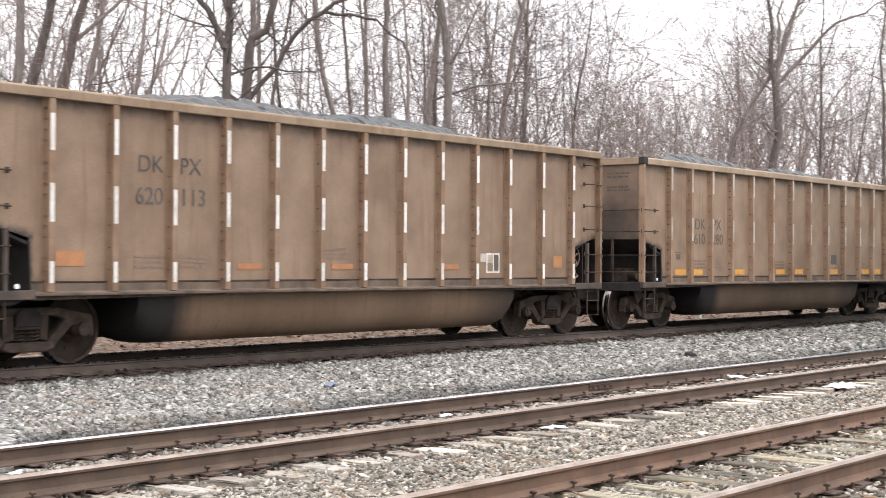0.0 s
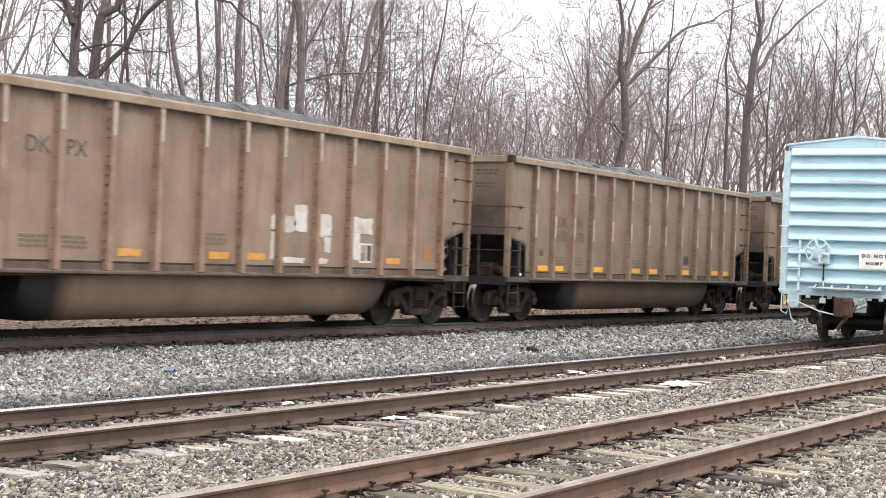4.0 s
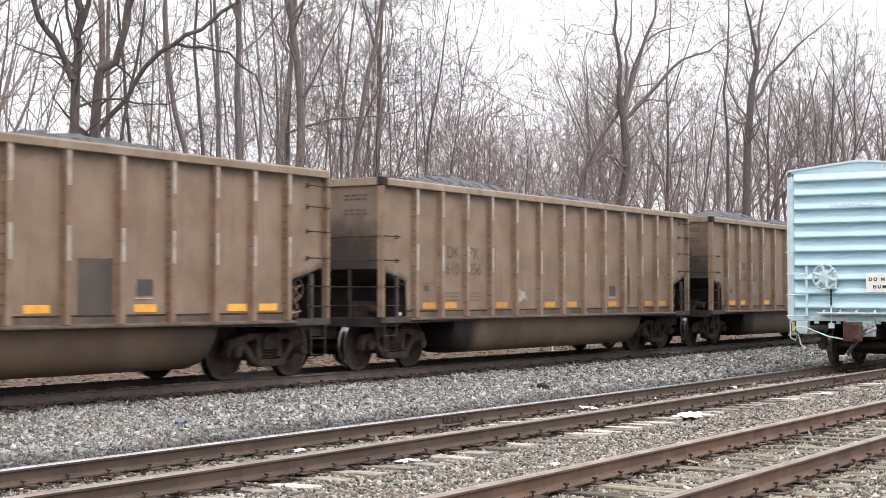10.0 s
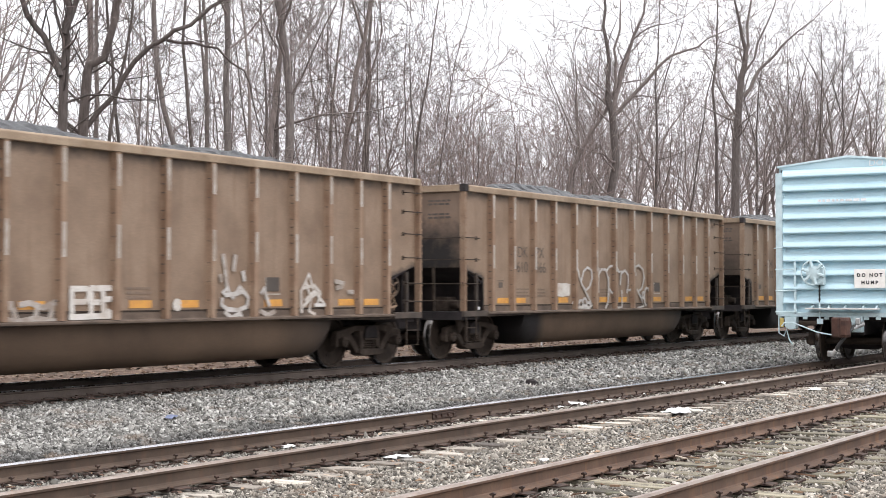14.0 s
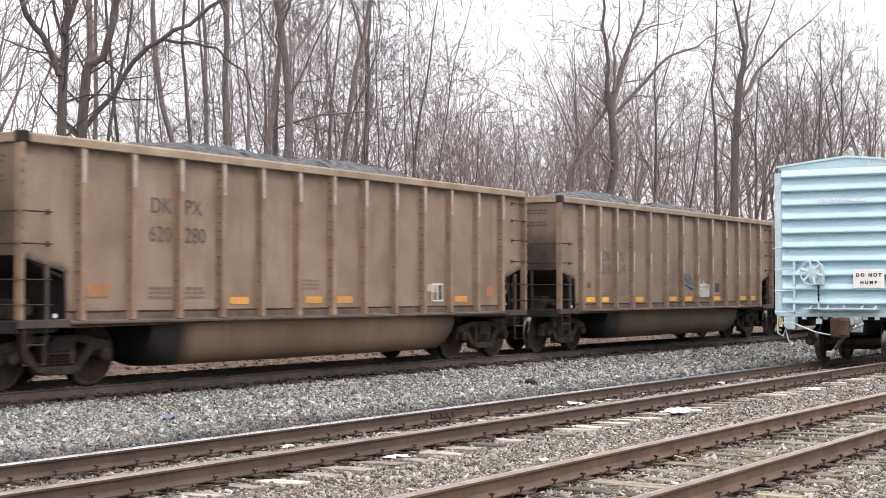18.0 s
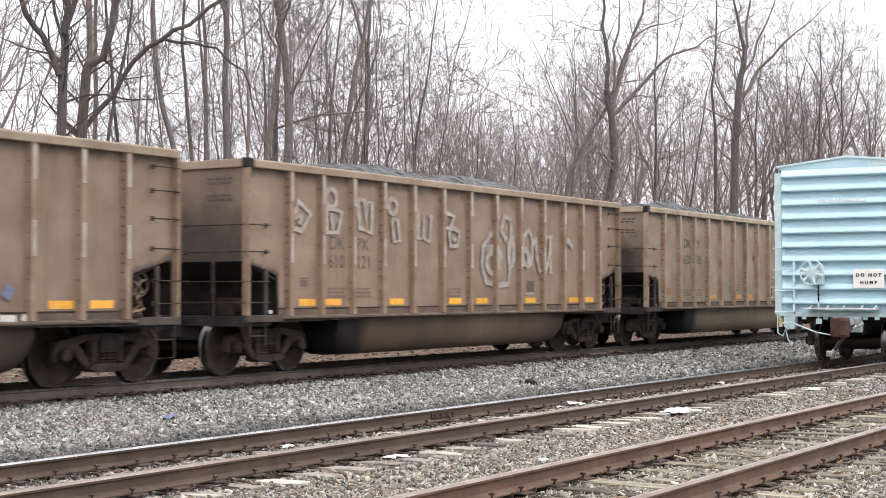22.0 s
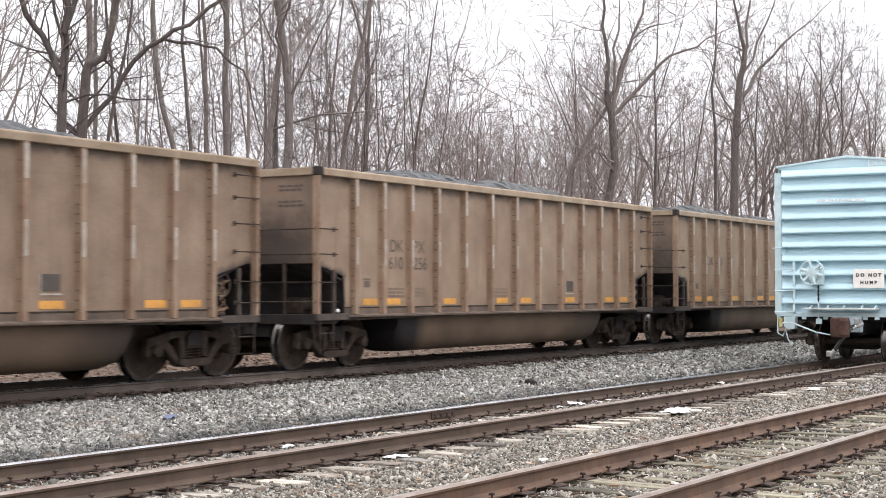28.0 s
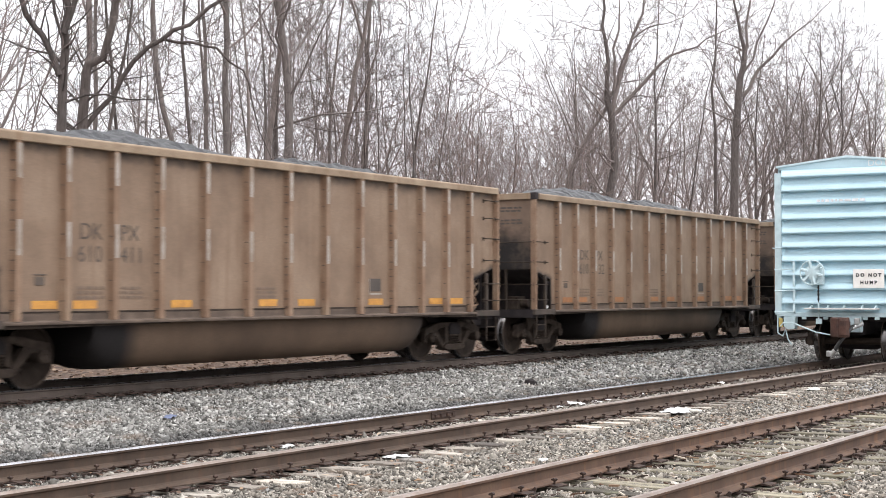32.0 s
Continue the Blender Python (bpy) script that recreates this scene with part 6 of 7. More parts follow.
# ---- bare winter woods ----
def bough(rng, out, p, d, length, r, level, spec):
    """A branch that wanders and tapers, with smaller ones on all sides in turn and a fork at its tip."""
    n = max(2, round(length / (1.1, 0.8, 0.55, 0.4)[min(level, 3)]))
    thin, wob = spec["thin"], spec.get("wob", 0.2)
    rise = (0.05, 0.09, 0.06, 0.02)[min(level, 3)] * spec.get("rise", 1.0)
    q, v = Vector(p), Vector(d)
    pts, rad = [q.copy()], [max(r, thin)]
    for i in range(n):
        v = (v + Vector((rng.gauss(0, wob), rng.gauss(0, wob), rng.gauss(0, wob * 0.8) + rise))).normalized()
        q = q + v * (length / n)
        pts.append(q.copy())
        rad.append(max(thin * (0.45 if i == n - 1 and level >= spec["levels"] else 1.0), r * (1 - 0.72 * (i + 1) / n)))
    out.append((1 if r > 0.035 else 2, pts, rad))
    if level >= spec["levels"]:
        return
    turn = rng.uniform(0, 6.28)
    for i in range(1, n + 1):
        if i < n and rng.random() < spec.get("skip", 0.22):
            continue
        for c in range(2 if i == n else 1):
            turn += 2.2 + rng.uniform(-0.5, 0.5)
            axis = (pts[i] - pts[i - 1]).normalized()
            a = axis.orthogonal().normalized()
            perp = a * math.cos(turn) + axis.cross(a) * math.sin(turn)
            s = radians(rng.uniform(12, 38) if i == n else rng.uniform(32, 68))
            bough(rng, out, pts[i] if i == n else pts[i - 1].lerp(pts[i], rng.uniform(0.3, 1.0)), (axis * math.cos(s) + perp * math.sin(s)).normalized(),
                  max(0.4, length * rng.uniform(0.36, 0.66) * (1.1 - 0.45 * i / n)), rad[i] * rng.uniform(0.5, 0.75), level + 1, spec)


def timber(seed, height, radius, bole, spec, lean=(0.0, 0.0), fork=0.0, limbs=1.0):
    """A woodland tree: a tapering stem with limbs above the bole and short shoots below; fork: the height of a second leader."""
    rng = random.Random(seed)
    out = []

    def stem(p, d, length, r):
        n = max(4, round(length / 1.0))
        q, v, d0 = Vector(p), Vector(d), Vector(d)
        pts, rad = [q.copy()], [r]
        for i in range(n):
            v = (v * 0.7 + d0 * 0.3 + Vector((rng.gauss(0, 0.055), rng.gauss(0, 0.04), 0))).normalized()
            q = q + v * (length / n)
            pts.append(q.copy())
            rad.append(max(spec["thin"] * 1.5, r * rng.uniform(0.92, 1.06) * (1 - 0.86 * ((i + 1) / n) ** 1.1)))
        out.append((0, pts, rad))
        turn = rng.uniform(0, 6.28)
        for i in range(1, n + 1):
            z = pts[i].z
            for c in range(2 if z > bole and rng.random() < 0.55 * limbs else 1):
                turn += 2.3 + rng.uniform(-0.6, 0.6)
                s = radians(rng.uniform(32, 66))
                d = (Vector((math.cos(turn), math.sin(turn), 0)) * math.sin(s) + v * math.cos(s)).normalized()
                base = pts[i - 1].lerp(pts[i], rng.uniform(0.2, 1.0))
                if z > bole:
                    if rng.random() < 0.7 * limbs:
                        bough(rng, out, base, d, (height - z) * rng.uniform(0.2, 0.4) + 0.07 * height, max(rad[i], 0.02) * rng.uniform(0.3, 0.52), 1, spec)
                elif z > 3.5 and rng.random() < 0.8:
                    bough(rng, out, base, d, rng.uniform(0.9, 2.6), rng.uniform(0.014, 0.03), 1 if rng.random() < 0.5 else 2, spec)
        return pts, rad

    pts, rad = stem((0, 0, -0.3), Vector((lean[0], lean[1], 1)).normalized(), height, radius)
    if fork:
        i = min(range(len(pts)), key=lambda k: abs(pts[k].z - fork))
        a = rng.uniform(-0.5, 0.5) + (math.pi if rng.random() < 0.5 else 0.0)
        stem(pts[i], (Vector((math.cos(a) * 0.32, math.sin(a) * 0.32, 1)) + Vector((lean[0], lean[1], 0))).normalized(), (height - fork) * 0.9, rad[i] * 0.75)
    return out


def branching(seed, height, radius, bole, spec):
    """A tree that breaks from a short stem into several sinuous, forking limbs."""
    rng = random.Random(seed)
    lean = Vector((rng.gauss(0, 0.06), rng.gauss(0, 0.06), 1)).normalized()
    mid, top = Vector((rng.gauss(0, 0.1), rng.gauss(0, 0.1), bole * 0.5)), lean * bole
    out = [(0, [Vector((0, 0, -0.3)), mid, top], [radius, radius * 0.92, radius * 0.82])]
    turn = rng.uniform(0, 6.28)
    for i in range(rng.choice((2, 3, 3, 4))):
        turn += 2.2 + rng.uniform(-0.6, 0.6)
        a = radians(rng.uniform(3, 12) if i == 0 else rng.uniform(14, 38))
        bough(rng, out, top, (lean * math.cos(a) + Vector((math.cos(turn), math.sin(turn), 0)) * math.sin(a)).normalized(), (height - bole) * (0.75 if i == 0 else rng.uniform(0.45, 0.7)), radius * (0.72 if i == 0 else rng.uniform(0.45, 0.65)), 0, dict(spec, wob=0.15))
    return out


def thicket(seed, height, stems, r, spec):
    """Arching stems that spring from one foot."""
    rng = random.Random(seed)
    out = []
    for i in range(stems):
        a, s = rng.uniform(0, 6.28), radians(rng.uniform(4, 34))
        bough(rng, out, Vector((rng.gauss(0, 0.15), rng.gauss(0, 0.15), -0.15)), Vector((math.cos(a) * math.sin(s), math.sin(a) * math.sin(s), math.cos(s))), height * rng.uniform(0.6, 1.0), r * rng.uniform(0.7, 1.2), 0, spec)
    return out


def limb_tree(seed, limbs, spec):
    """A tree whose main limbs are given as short rows of (x, y, z, radius)."""
    rng = random.Random(seed)
    out = []
    for i, limb in enumerate(limbs):
        rows = []
        for a, b in zip(limb, limb[1:]):
            k = min(0.1, 0.06 * (Vector(b[:3]) - Vector(a[:3])).length)
            rows += [a, tuple((u + v) / 2 + (rng.gauss(0, k) if j < 3 else 0.0) for j, (u, v) in enumerate(zip(a, b)))]
        limb = rows + [limb[-1]]
        pts = [Vector(p[:3]) for p in limb]
        out.append((0 if i == 0 else 1, pts, [p[3] for p in limb]))
        for j in range(1, len(limb)):
            span = (pts[j] - pts[j - 1]).length
            for c in range(max(1, round(span * spec["per"]))):
                base = pts[j - 1].lerp(pts[j], rng.random())
                if base.z < 4.5:
                    continue
                axis = (pts[j] - pts[j - 1]).normalized()
                perp = axis.cross(Vector((rng.gauss(0, 1), rng.gauss(0, 1), rng.gauss(0, 1)))).normalized()
                s = radians(rng.uniform(30, 70))
                bough(rng, out, base, (axis * math.cos(s) + perp * math.sin(s)).normalized(), rng.uniform(0.5, 1.0) * spec["reach"], limb[j][3] * rng.uniform(0.25, 0.45), 2, spec)
        bough(rng, out, pts[-1], (pts[-1] - pts[-2]).normalized(), spec["reach"] * 1.4, limb[-1][3], 1, spec)
    return out


def tubes(branches, keep, mat, name):
    """One mesh of tapering tubes from the branches whose level is kept."""
    verts, faces = [], []
    for level, pts, rad in branches:
        if not keep(level):
            continue
        sides = (8, 5, 3)[level]
        o = len(verts)
        for i, p in enumerate(pts):
            d = (pts[min(i + 1, len(pts) - 1)] - pts[max(i - 1, 0)]).normalized()
            a = d.orthogonal().normalized() if i == 0 else (a - d * a.dot(d)).normalized()
            b = d.cross(a)
            for k in range(sides):
                t = 6.2832 * k / sides
                verts.append(p + (a * math.cos(t) + b * math.sin(t)) * rad[i])
        for i in range(len(pts) - 1):
            for k in range(sides):
                x, y = o + i * sides + k, o + i * sides + (k + 1) % sides
                faces.append((x, y, y + sides, x + sides))
    me = bpy.data.meshes.new(name)
    me.from_pydata([tuple(v) for v in verts], [], faces)
    me.materials.append(mat)
    me.shade_smooth()
    return me


def tree_meshes(out, bark, twig):
    return tubes(out, lambda l: l == 0, bark, "trunk"), tubes(out, lambda l: l > 0, twig, "crown")


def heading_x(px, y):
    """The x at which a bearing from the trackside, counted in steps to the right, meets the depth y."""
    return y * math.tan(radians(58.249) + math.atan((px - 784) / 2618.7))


def plant(kind, x, y, turn, size, label, category="tree", group="bare winter woods", name="tree"):
    tree = tagged(new(name), label, category, group)
    tree.matrix_basis = pose(x, y, ground_z(y), 0, 0, turn) @ Matrix.Scale(size, 4)
    part("trunk", kind[0], tree)
    part("crown", kind[1], tree)
    return tree


WOOD_LABELS = {"tall": "tall leafless grey-brown tree at the wood's edge", "slim": "slender leafless tree among the winter woods", "bush": "tangled leafless brown thicket shrub"}
ACROSS = -58.249                 # turns a tree's x across the view
rng_w = random.Random(77)
FINE = dict(levels=3, thin=0.0062)
MIDDLE = dict(levels=4, thin=0.008, skip=0.3)
COARSE = dict(levels=4, thin=0.011, skip=0.42)

# stems that stand out along the edge: bearing, depth, height, radius, lean across, height of a fork, bole, bark
EDGE = [
    (-283, 29, 17, 0.16, 0.0, 0, 8.0, 0), (-238, 27, 15, 0.17, 0.42, 8.5, 6.0, 1), (-180, 27.5, 16, 0.17, 0.36, 8.0, 6.0, 1), (-140, 30, 14, 0.1, 0.06, 0, 6.0, 0), (-88, 30, 14, 0.045, 0.0, 0, 5.0, 0), (-12, 31, 15, 0.05, 0.03, 0, 6.0, 0),
    (131, 30.5, 19, 0.14, -0.06, 11.0, 9.5, 0), (168, 29.5, 17, 0.065, 0.02, 0, 6.5, 1), (203, 31, 18, 0.1, 0.0, 11.5, 8.0, 0), (243, 30, 17, 0.07, 0.0, 0, 7.0, 1), (264, 33, 15, 0.04, 0.01, 0, 7.0, 0), (289, 31, 13, 0.03, 0.1, 0, 5.0, 0),
    (325, 29, 19, 0.11, -0.075, 10.5, 9.5, 0), (355, 30, 18, 0.095, 0.01, 0, 8.5, 0), (372, 29, 17, 0.08, -0.05, 0, 7.0, 1),
    (408, 28.5, 20, 0.14, 0.0, 11.0, 9.0, 0), (387, 33, 17, 0.08, 0.02, 0, 8.0, 0), (486, 29, 19, 0.13, 0.02, 9.5, 8.5, 0), (500, 30, 19, 0.11, 0.01, 0, 8.5, 1), (519, 28, 21, 0.17, 0.03, 10.0, 9.5, 0), (571, 32, 17, 0.08, -0.03, 0, 7.5, 0),
    (612, 29, 19, 0.135, 0.07, 9.5, 8.0, 0), (626, 30, 18, 0.1, 0.06, 0, 7.5, 0), (668, 32, 16, 0.07, -0.02, 0, 7.0, 0), (741, 30, 13, 0.09, 0.1, 0, 6.5, 0), (780, 33, 14, 0.06, 0.16, 9.5, 8.0, 0),
    (838, 38, 11, 0.06, 0.1, 0, 6.0, 0), (985, 36, 13, 0.09, 0.06, 7.5, 7.0, 0), (1035, 37, 16, 0.11, -0.04, 8.5, 7.5, 0), (1168, 35, 19, 0.13, 0.02, 12.0, 8.0, 0), (1205, 37, 18, 0.1, 0.12, 0, 8.0, 0), (1263, 32, 21, 0.15, 0.04, 0, 9.0, 0),
    (1345, 35, 19, 0.14, 0.06, 11.0, 8.0, 0), (1388, 37, 20, 0.12, 0.0, 12.0, 9.0, 0), (1434, 34, 20, 0.16, 0.05, 11.5, 9.0, 1), (1482, 33, 22, 0.12, 0.02, 13.5, 10.0, 0), (1512, 38, 19, 0.1, 0.09, 0, 8.0, 0), (1550, 35, 20, 0.1, -0.01, 0, 9.0, 0), (1605, 34, 20, 0.15, 0.0, 12.0, 9.0, 0), (1660, 36, 20, 0.13, 0.03, 0, 9.0, 0)]
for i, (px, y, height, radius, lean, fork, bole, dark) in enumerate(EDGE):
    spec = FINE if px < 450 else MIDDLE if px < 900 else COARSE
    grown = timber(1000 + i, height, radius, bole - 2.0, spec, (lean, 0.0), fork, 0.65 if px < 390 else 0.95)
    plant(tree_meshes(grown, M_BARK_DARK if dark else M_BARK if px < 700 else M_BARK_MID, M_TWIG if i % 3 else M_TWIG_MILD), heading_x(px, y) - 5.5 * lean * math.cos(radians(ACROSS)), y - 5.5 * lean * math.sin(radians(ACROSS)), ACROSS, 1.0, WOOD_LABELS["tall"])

# trees whose limbs can be told apart; their x runs across the view
SPARSE = dict(per=1.5, reach=1.7, levels=4, thin=0.007, skip=0.3)
LIMBY = dict(per=1.6, reach=3.0, levels=4, thin=0.011, skip=0.4)
FORKED = tree_meshes(limb_tree(301, [
    [(0, 0, -0.2, 0.13), (-0.05, 0, 3, 0.12), (0.0, 0.1, 6.4, 0.11), (0.03, 0.1, 7.5, 0.09), (0.0, 0, 8.3, 0.075), (-0.1, 0, 9.4, 0.06), (-0.2, 0.1, 12, 0.03)],
    [(-0.05, 0, 6.3, 0.085), (-0.3, 0.1, 6.9, 0.08), (-0.65, 0.1, 7.45, 0.075), (-0.95, 0, 8.1, 0.07), (-1.2, -0.1, 8.8, 0.055), (-1.75, 0, 10.3, 0.03)],
    [(0.03, 0, 7.3, 0.07), (0.28, 0.1, 8.1, 0.065), (0.45, 0, 8.7, 0.055), (0.8, 0, 10.5, 0.025)],
    [(0.0, 0, 7.2, 0.04), (-0.25, 0.1, 8.2, 0.035), (-0.4, 0.1, 9.6, 0.02)],
    [(-0.1, 0, 5.6, 0.03), (0.5, 0.3, 5.9, 0.028), (1.4, 0.3, 5.8, 0.02)]], SPARSE), M_BARK_DARK, M_BARK_DARK)
CROOKED = tree_meshes(limb_tree(302, [
    [(0, 0, -0.2, 0.16), (0, 0, 4, 0.14), (0.1, 0, 6.3, 0.12), (0.16, 0, 6.7, 0.11), (0.5, 0.1, 6.9, 0.095), (0.72, 0, 7.6, 0.085), (0.82, 0, 8.2, 0.075), (1.2, 0, 8.7, 0.06), (1.7, 0, 10.5, 0.03)],
    [(0.72, 0, 7.5, 0.06), (0.78, 0.2, 8.6, 0.05), (0.7, 0.2, 10.5, 0.03)],
    [(0.1, 0.05, 5.2, 0.07), (0.75, 0.2, 6.0, 0.065), (1.2, 0.2, 6.8, 0.062), (1.95, 0.1, 7.35, 0.06), (2.6, 0.1, 7.7, 0.052), (3.45, 0.1, 8.35, 0.045), (3.9, 0.1, 9.1, 0.036), (4.2, 0.1, 10.2, 0.024)],
    [(1.95, 0.1, 7.35, 0.04), (2.6, 0.2, 7.3, 0.036), (3.25, 0.2, 7.15, 0.032), (3.9, 0.2, 6.6, 0.026), (4.1, 0.2, 5.9, 0.02)]], SPARSE), M_BARK_DARK, M_BARK_DARK)
SPREADING = tree_meshes(limb_tree(303, [
    [(-0.3, 0, -0.3, 0.23), (-0.25, 0, 5, 0.2), (0, 0, 9.6, 0.17), (-0.2, 0, 11.2, 0.11), (-0.25, 0, 12.9, 0.085), (-0.3, 0, 14.5, 0.06), (-0.5, 0, 17, 0.03)],
    [(0, 0, 9.5, 0.13), (0.37, 0.2, 11, 0.11), (0.67, 0.2, 12, 0.09), (1.0, 0, 13.2, 0.075), (1.5, 0, 14.3, 0.055), (2.0, 0, 17, 0.025)],
    [(0.05, 0, 9.5, 0.12), (0.6, 0.2, 10.1, 0.11), (1.2, 0.3, 10.7, 0.1), (2.0, 0.2, 11.6, 0.08), (2.75, 0, 12.3, 0.065), (4.0, 0, 12.7, 0.045), (5.1, 0.2, 13.4, 0.025)],
    [(0.9, 0, 13, 0.05), (1.7, 0, 13.6, 0.04), (2.6, 0, 13.8, 0.025)],
    [(0.1, 0, 10.6, 0.09), (0.15, 0.1, 11.6, 0.075), (0.1, 0.1, 12.6, 0.06), (0.4, 0.1, 14.5, 0.035)],
    [(-2.3, 0.4, -0.3, 0.13), (-2.15, 0.4, 5.4, 0.12), (-1.9, 0.3, 7.0, 0.115), (-1.45, 0.2, 7.9, 0.11), (-0.95, 0.2, 8.8, 0.1), (-0.3, 0.2, 9.7, 0.085), (0.2, 0.2, 10.8, 0.06), (0.7, 0.2, 12.5, 0.035)],
    [(-0.1, 0, 7.3, 0.06), (-0.5, 0, 7.75, 0.05), (-1.0, 0, 7.8, 0.035)],
    [(-0.15, 0, 9.2, 0.05), (-0.8, 0, 9.9, 0.036), (-1.6, 0, 11.2, 0.022)]], LIMBY), M_BARK_MID, M_TWIG)
TOWERING = tree_meshes(limb_tree(304, [
    [(-0.35, 0, -0.3, 0.26), (-0.3, 0, 6, 0.23), (0, 0, 12, 0.19), (0.25, 0, 13.3, 0.16), (0.1, 0, 15, 0.09), (-0.3, 0, 17, 0.055), (-0.5, 0, 20, 0.03)],
    [(0.2, 0, 11.6, 0.12), (0.8, 0.2, 12.6, 0.105), (1.4, 0.2, 13.4, 0.09), (2.3, 0, 14.4, 0.065), (4.0, 0, 15.8, 0.03)],
    [(0.25, 0, 13.3, 0.09), (0.4, 0, 15.5, 0.07), (0.9, 0, 18, 0.045), (1.0, 0, 20.5, 0.025)],
    [(0.3, 0, 13.0, 0.07), (1.0, 0, 14.6, 0.055), (1.9, 0, 16.6, 0.035), (2.4, 0, 18.5, 0.025)],
    [(-0.1, 0, 10.4, 0.07), (-0.8, 0, 11.4, 0.05), (-1.5, 0, 13.5, 0.025)]], LIMBY), M_BARK_MID, M_TWIG)
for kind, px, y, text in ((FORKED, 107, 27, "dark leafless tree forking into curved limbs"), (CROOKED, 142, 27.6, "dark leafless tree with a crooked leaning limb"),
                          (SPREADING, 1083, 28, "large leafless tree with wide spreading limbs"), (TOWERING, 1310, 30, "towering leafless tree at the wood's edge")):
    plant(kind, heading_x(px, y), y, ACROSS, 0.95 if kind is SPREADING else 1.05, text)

# slender trees and thickets among them
SLIM = [tree_meshes(timber(140 + i, h, r, b, dict(MIDDLE, thin=t * 0.75), (rng_w.gauss(0, 0.05), 0), 0, 1.0), M_TWIG, M_TWIG_MILD if i % 2 else M_TWIG)
        for i, (h, r, b, t) in enumerate(((11, 0.04, 4.0, 0.008), (12, 0.05, 5.0, 0.009), (10, 0.035, 3.5, 0.008), (13, 0.06, 5.5, 0.01)))]
SLIM += [tree_meshes(branching(540 + i, h, r, b, dict(COARSE, levels=3, thin=0.012)), M_BARK_MID, M_TWIG) for i, (h, r, b) in enumerate(((16, 0.11, 6.0), (18, 0.13, 7.0), (14, 0.09, 5.0), (20, 0.15, 8.0)))]
BUSH = [tree_meshes(thicket(60 + i, h, 4, r, dict(MIDDLE, levels=3, thin=t * 0.75, wob=0.2)), M_TWIG_RED if i % 2 else M_TWIG, M_TWIG_RED if i % 2 else M_TWIG) for i, (h, r, t) in enumerate(((6, 0.03, 0.007), (8, 0.035, 0.008), (7, 0.03, 0.007), (9.5, 0.04, 0.01)))]
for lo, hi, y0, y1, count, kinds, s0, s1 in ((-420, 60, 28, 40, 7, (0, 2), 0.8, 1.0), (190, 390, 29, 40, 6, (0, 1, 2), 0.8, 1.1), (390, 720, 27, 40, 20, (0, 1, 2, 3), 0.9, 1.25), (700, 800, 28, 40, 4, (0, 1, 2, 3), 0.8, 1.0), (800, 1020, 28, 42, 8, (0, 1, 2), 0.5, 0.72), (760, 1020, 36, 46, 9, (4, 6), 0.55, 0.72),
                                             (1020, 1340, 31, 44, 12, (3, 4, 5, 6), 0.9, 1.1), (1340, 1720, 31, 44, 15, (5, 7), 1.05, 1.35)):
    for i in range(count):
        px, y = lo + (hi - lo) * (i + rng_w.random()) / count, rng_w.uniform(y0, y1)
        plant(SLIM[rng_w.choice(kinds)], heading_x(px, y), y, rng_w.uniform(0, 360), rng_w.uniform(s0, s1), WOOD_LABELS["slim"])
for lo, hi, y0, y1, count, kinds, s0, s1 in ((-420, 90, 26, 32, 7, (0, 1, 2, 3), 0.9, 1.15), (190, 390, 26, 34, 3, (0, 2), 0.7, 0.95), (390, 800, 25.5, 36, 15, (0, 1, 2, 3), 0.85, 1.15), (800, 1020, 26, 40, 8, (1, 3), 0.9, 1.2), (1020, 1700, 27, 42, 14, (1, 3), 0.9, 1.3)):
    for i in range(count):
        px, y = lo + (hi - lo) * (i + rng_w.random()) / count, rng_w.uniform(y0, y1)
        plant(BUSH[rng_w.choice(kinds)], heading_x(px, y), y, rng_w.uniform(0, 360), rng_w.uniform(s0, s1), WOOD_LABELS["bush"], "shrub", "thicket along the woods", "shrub")


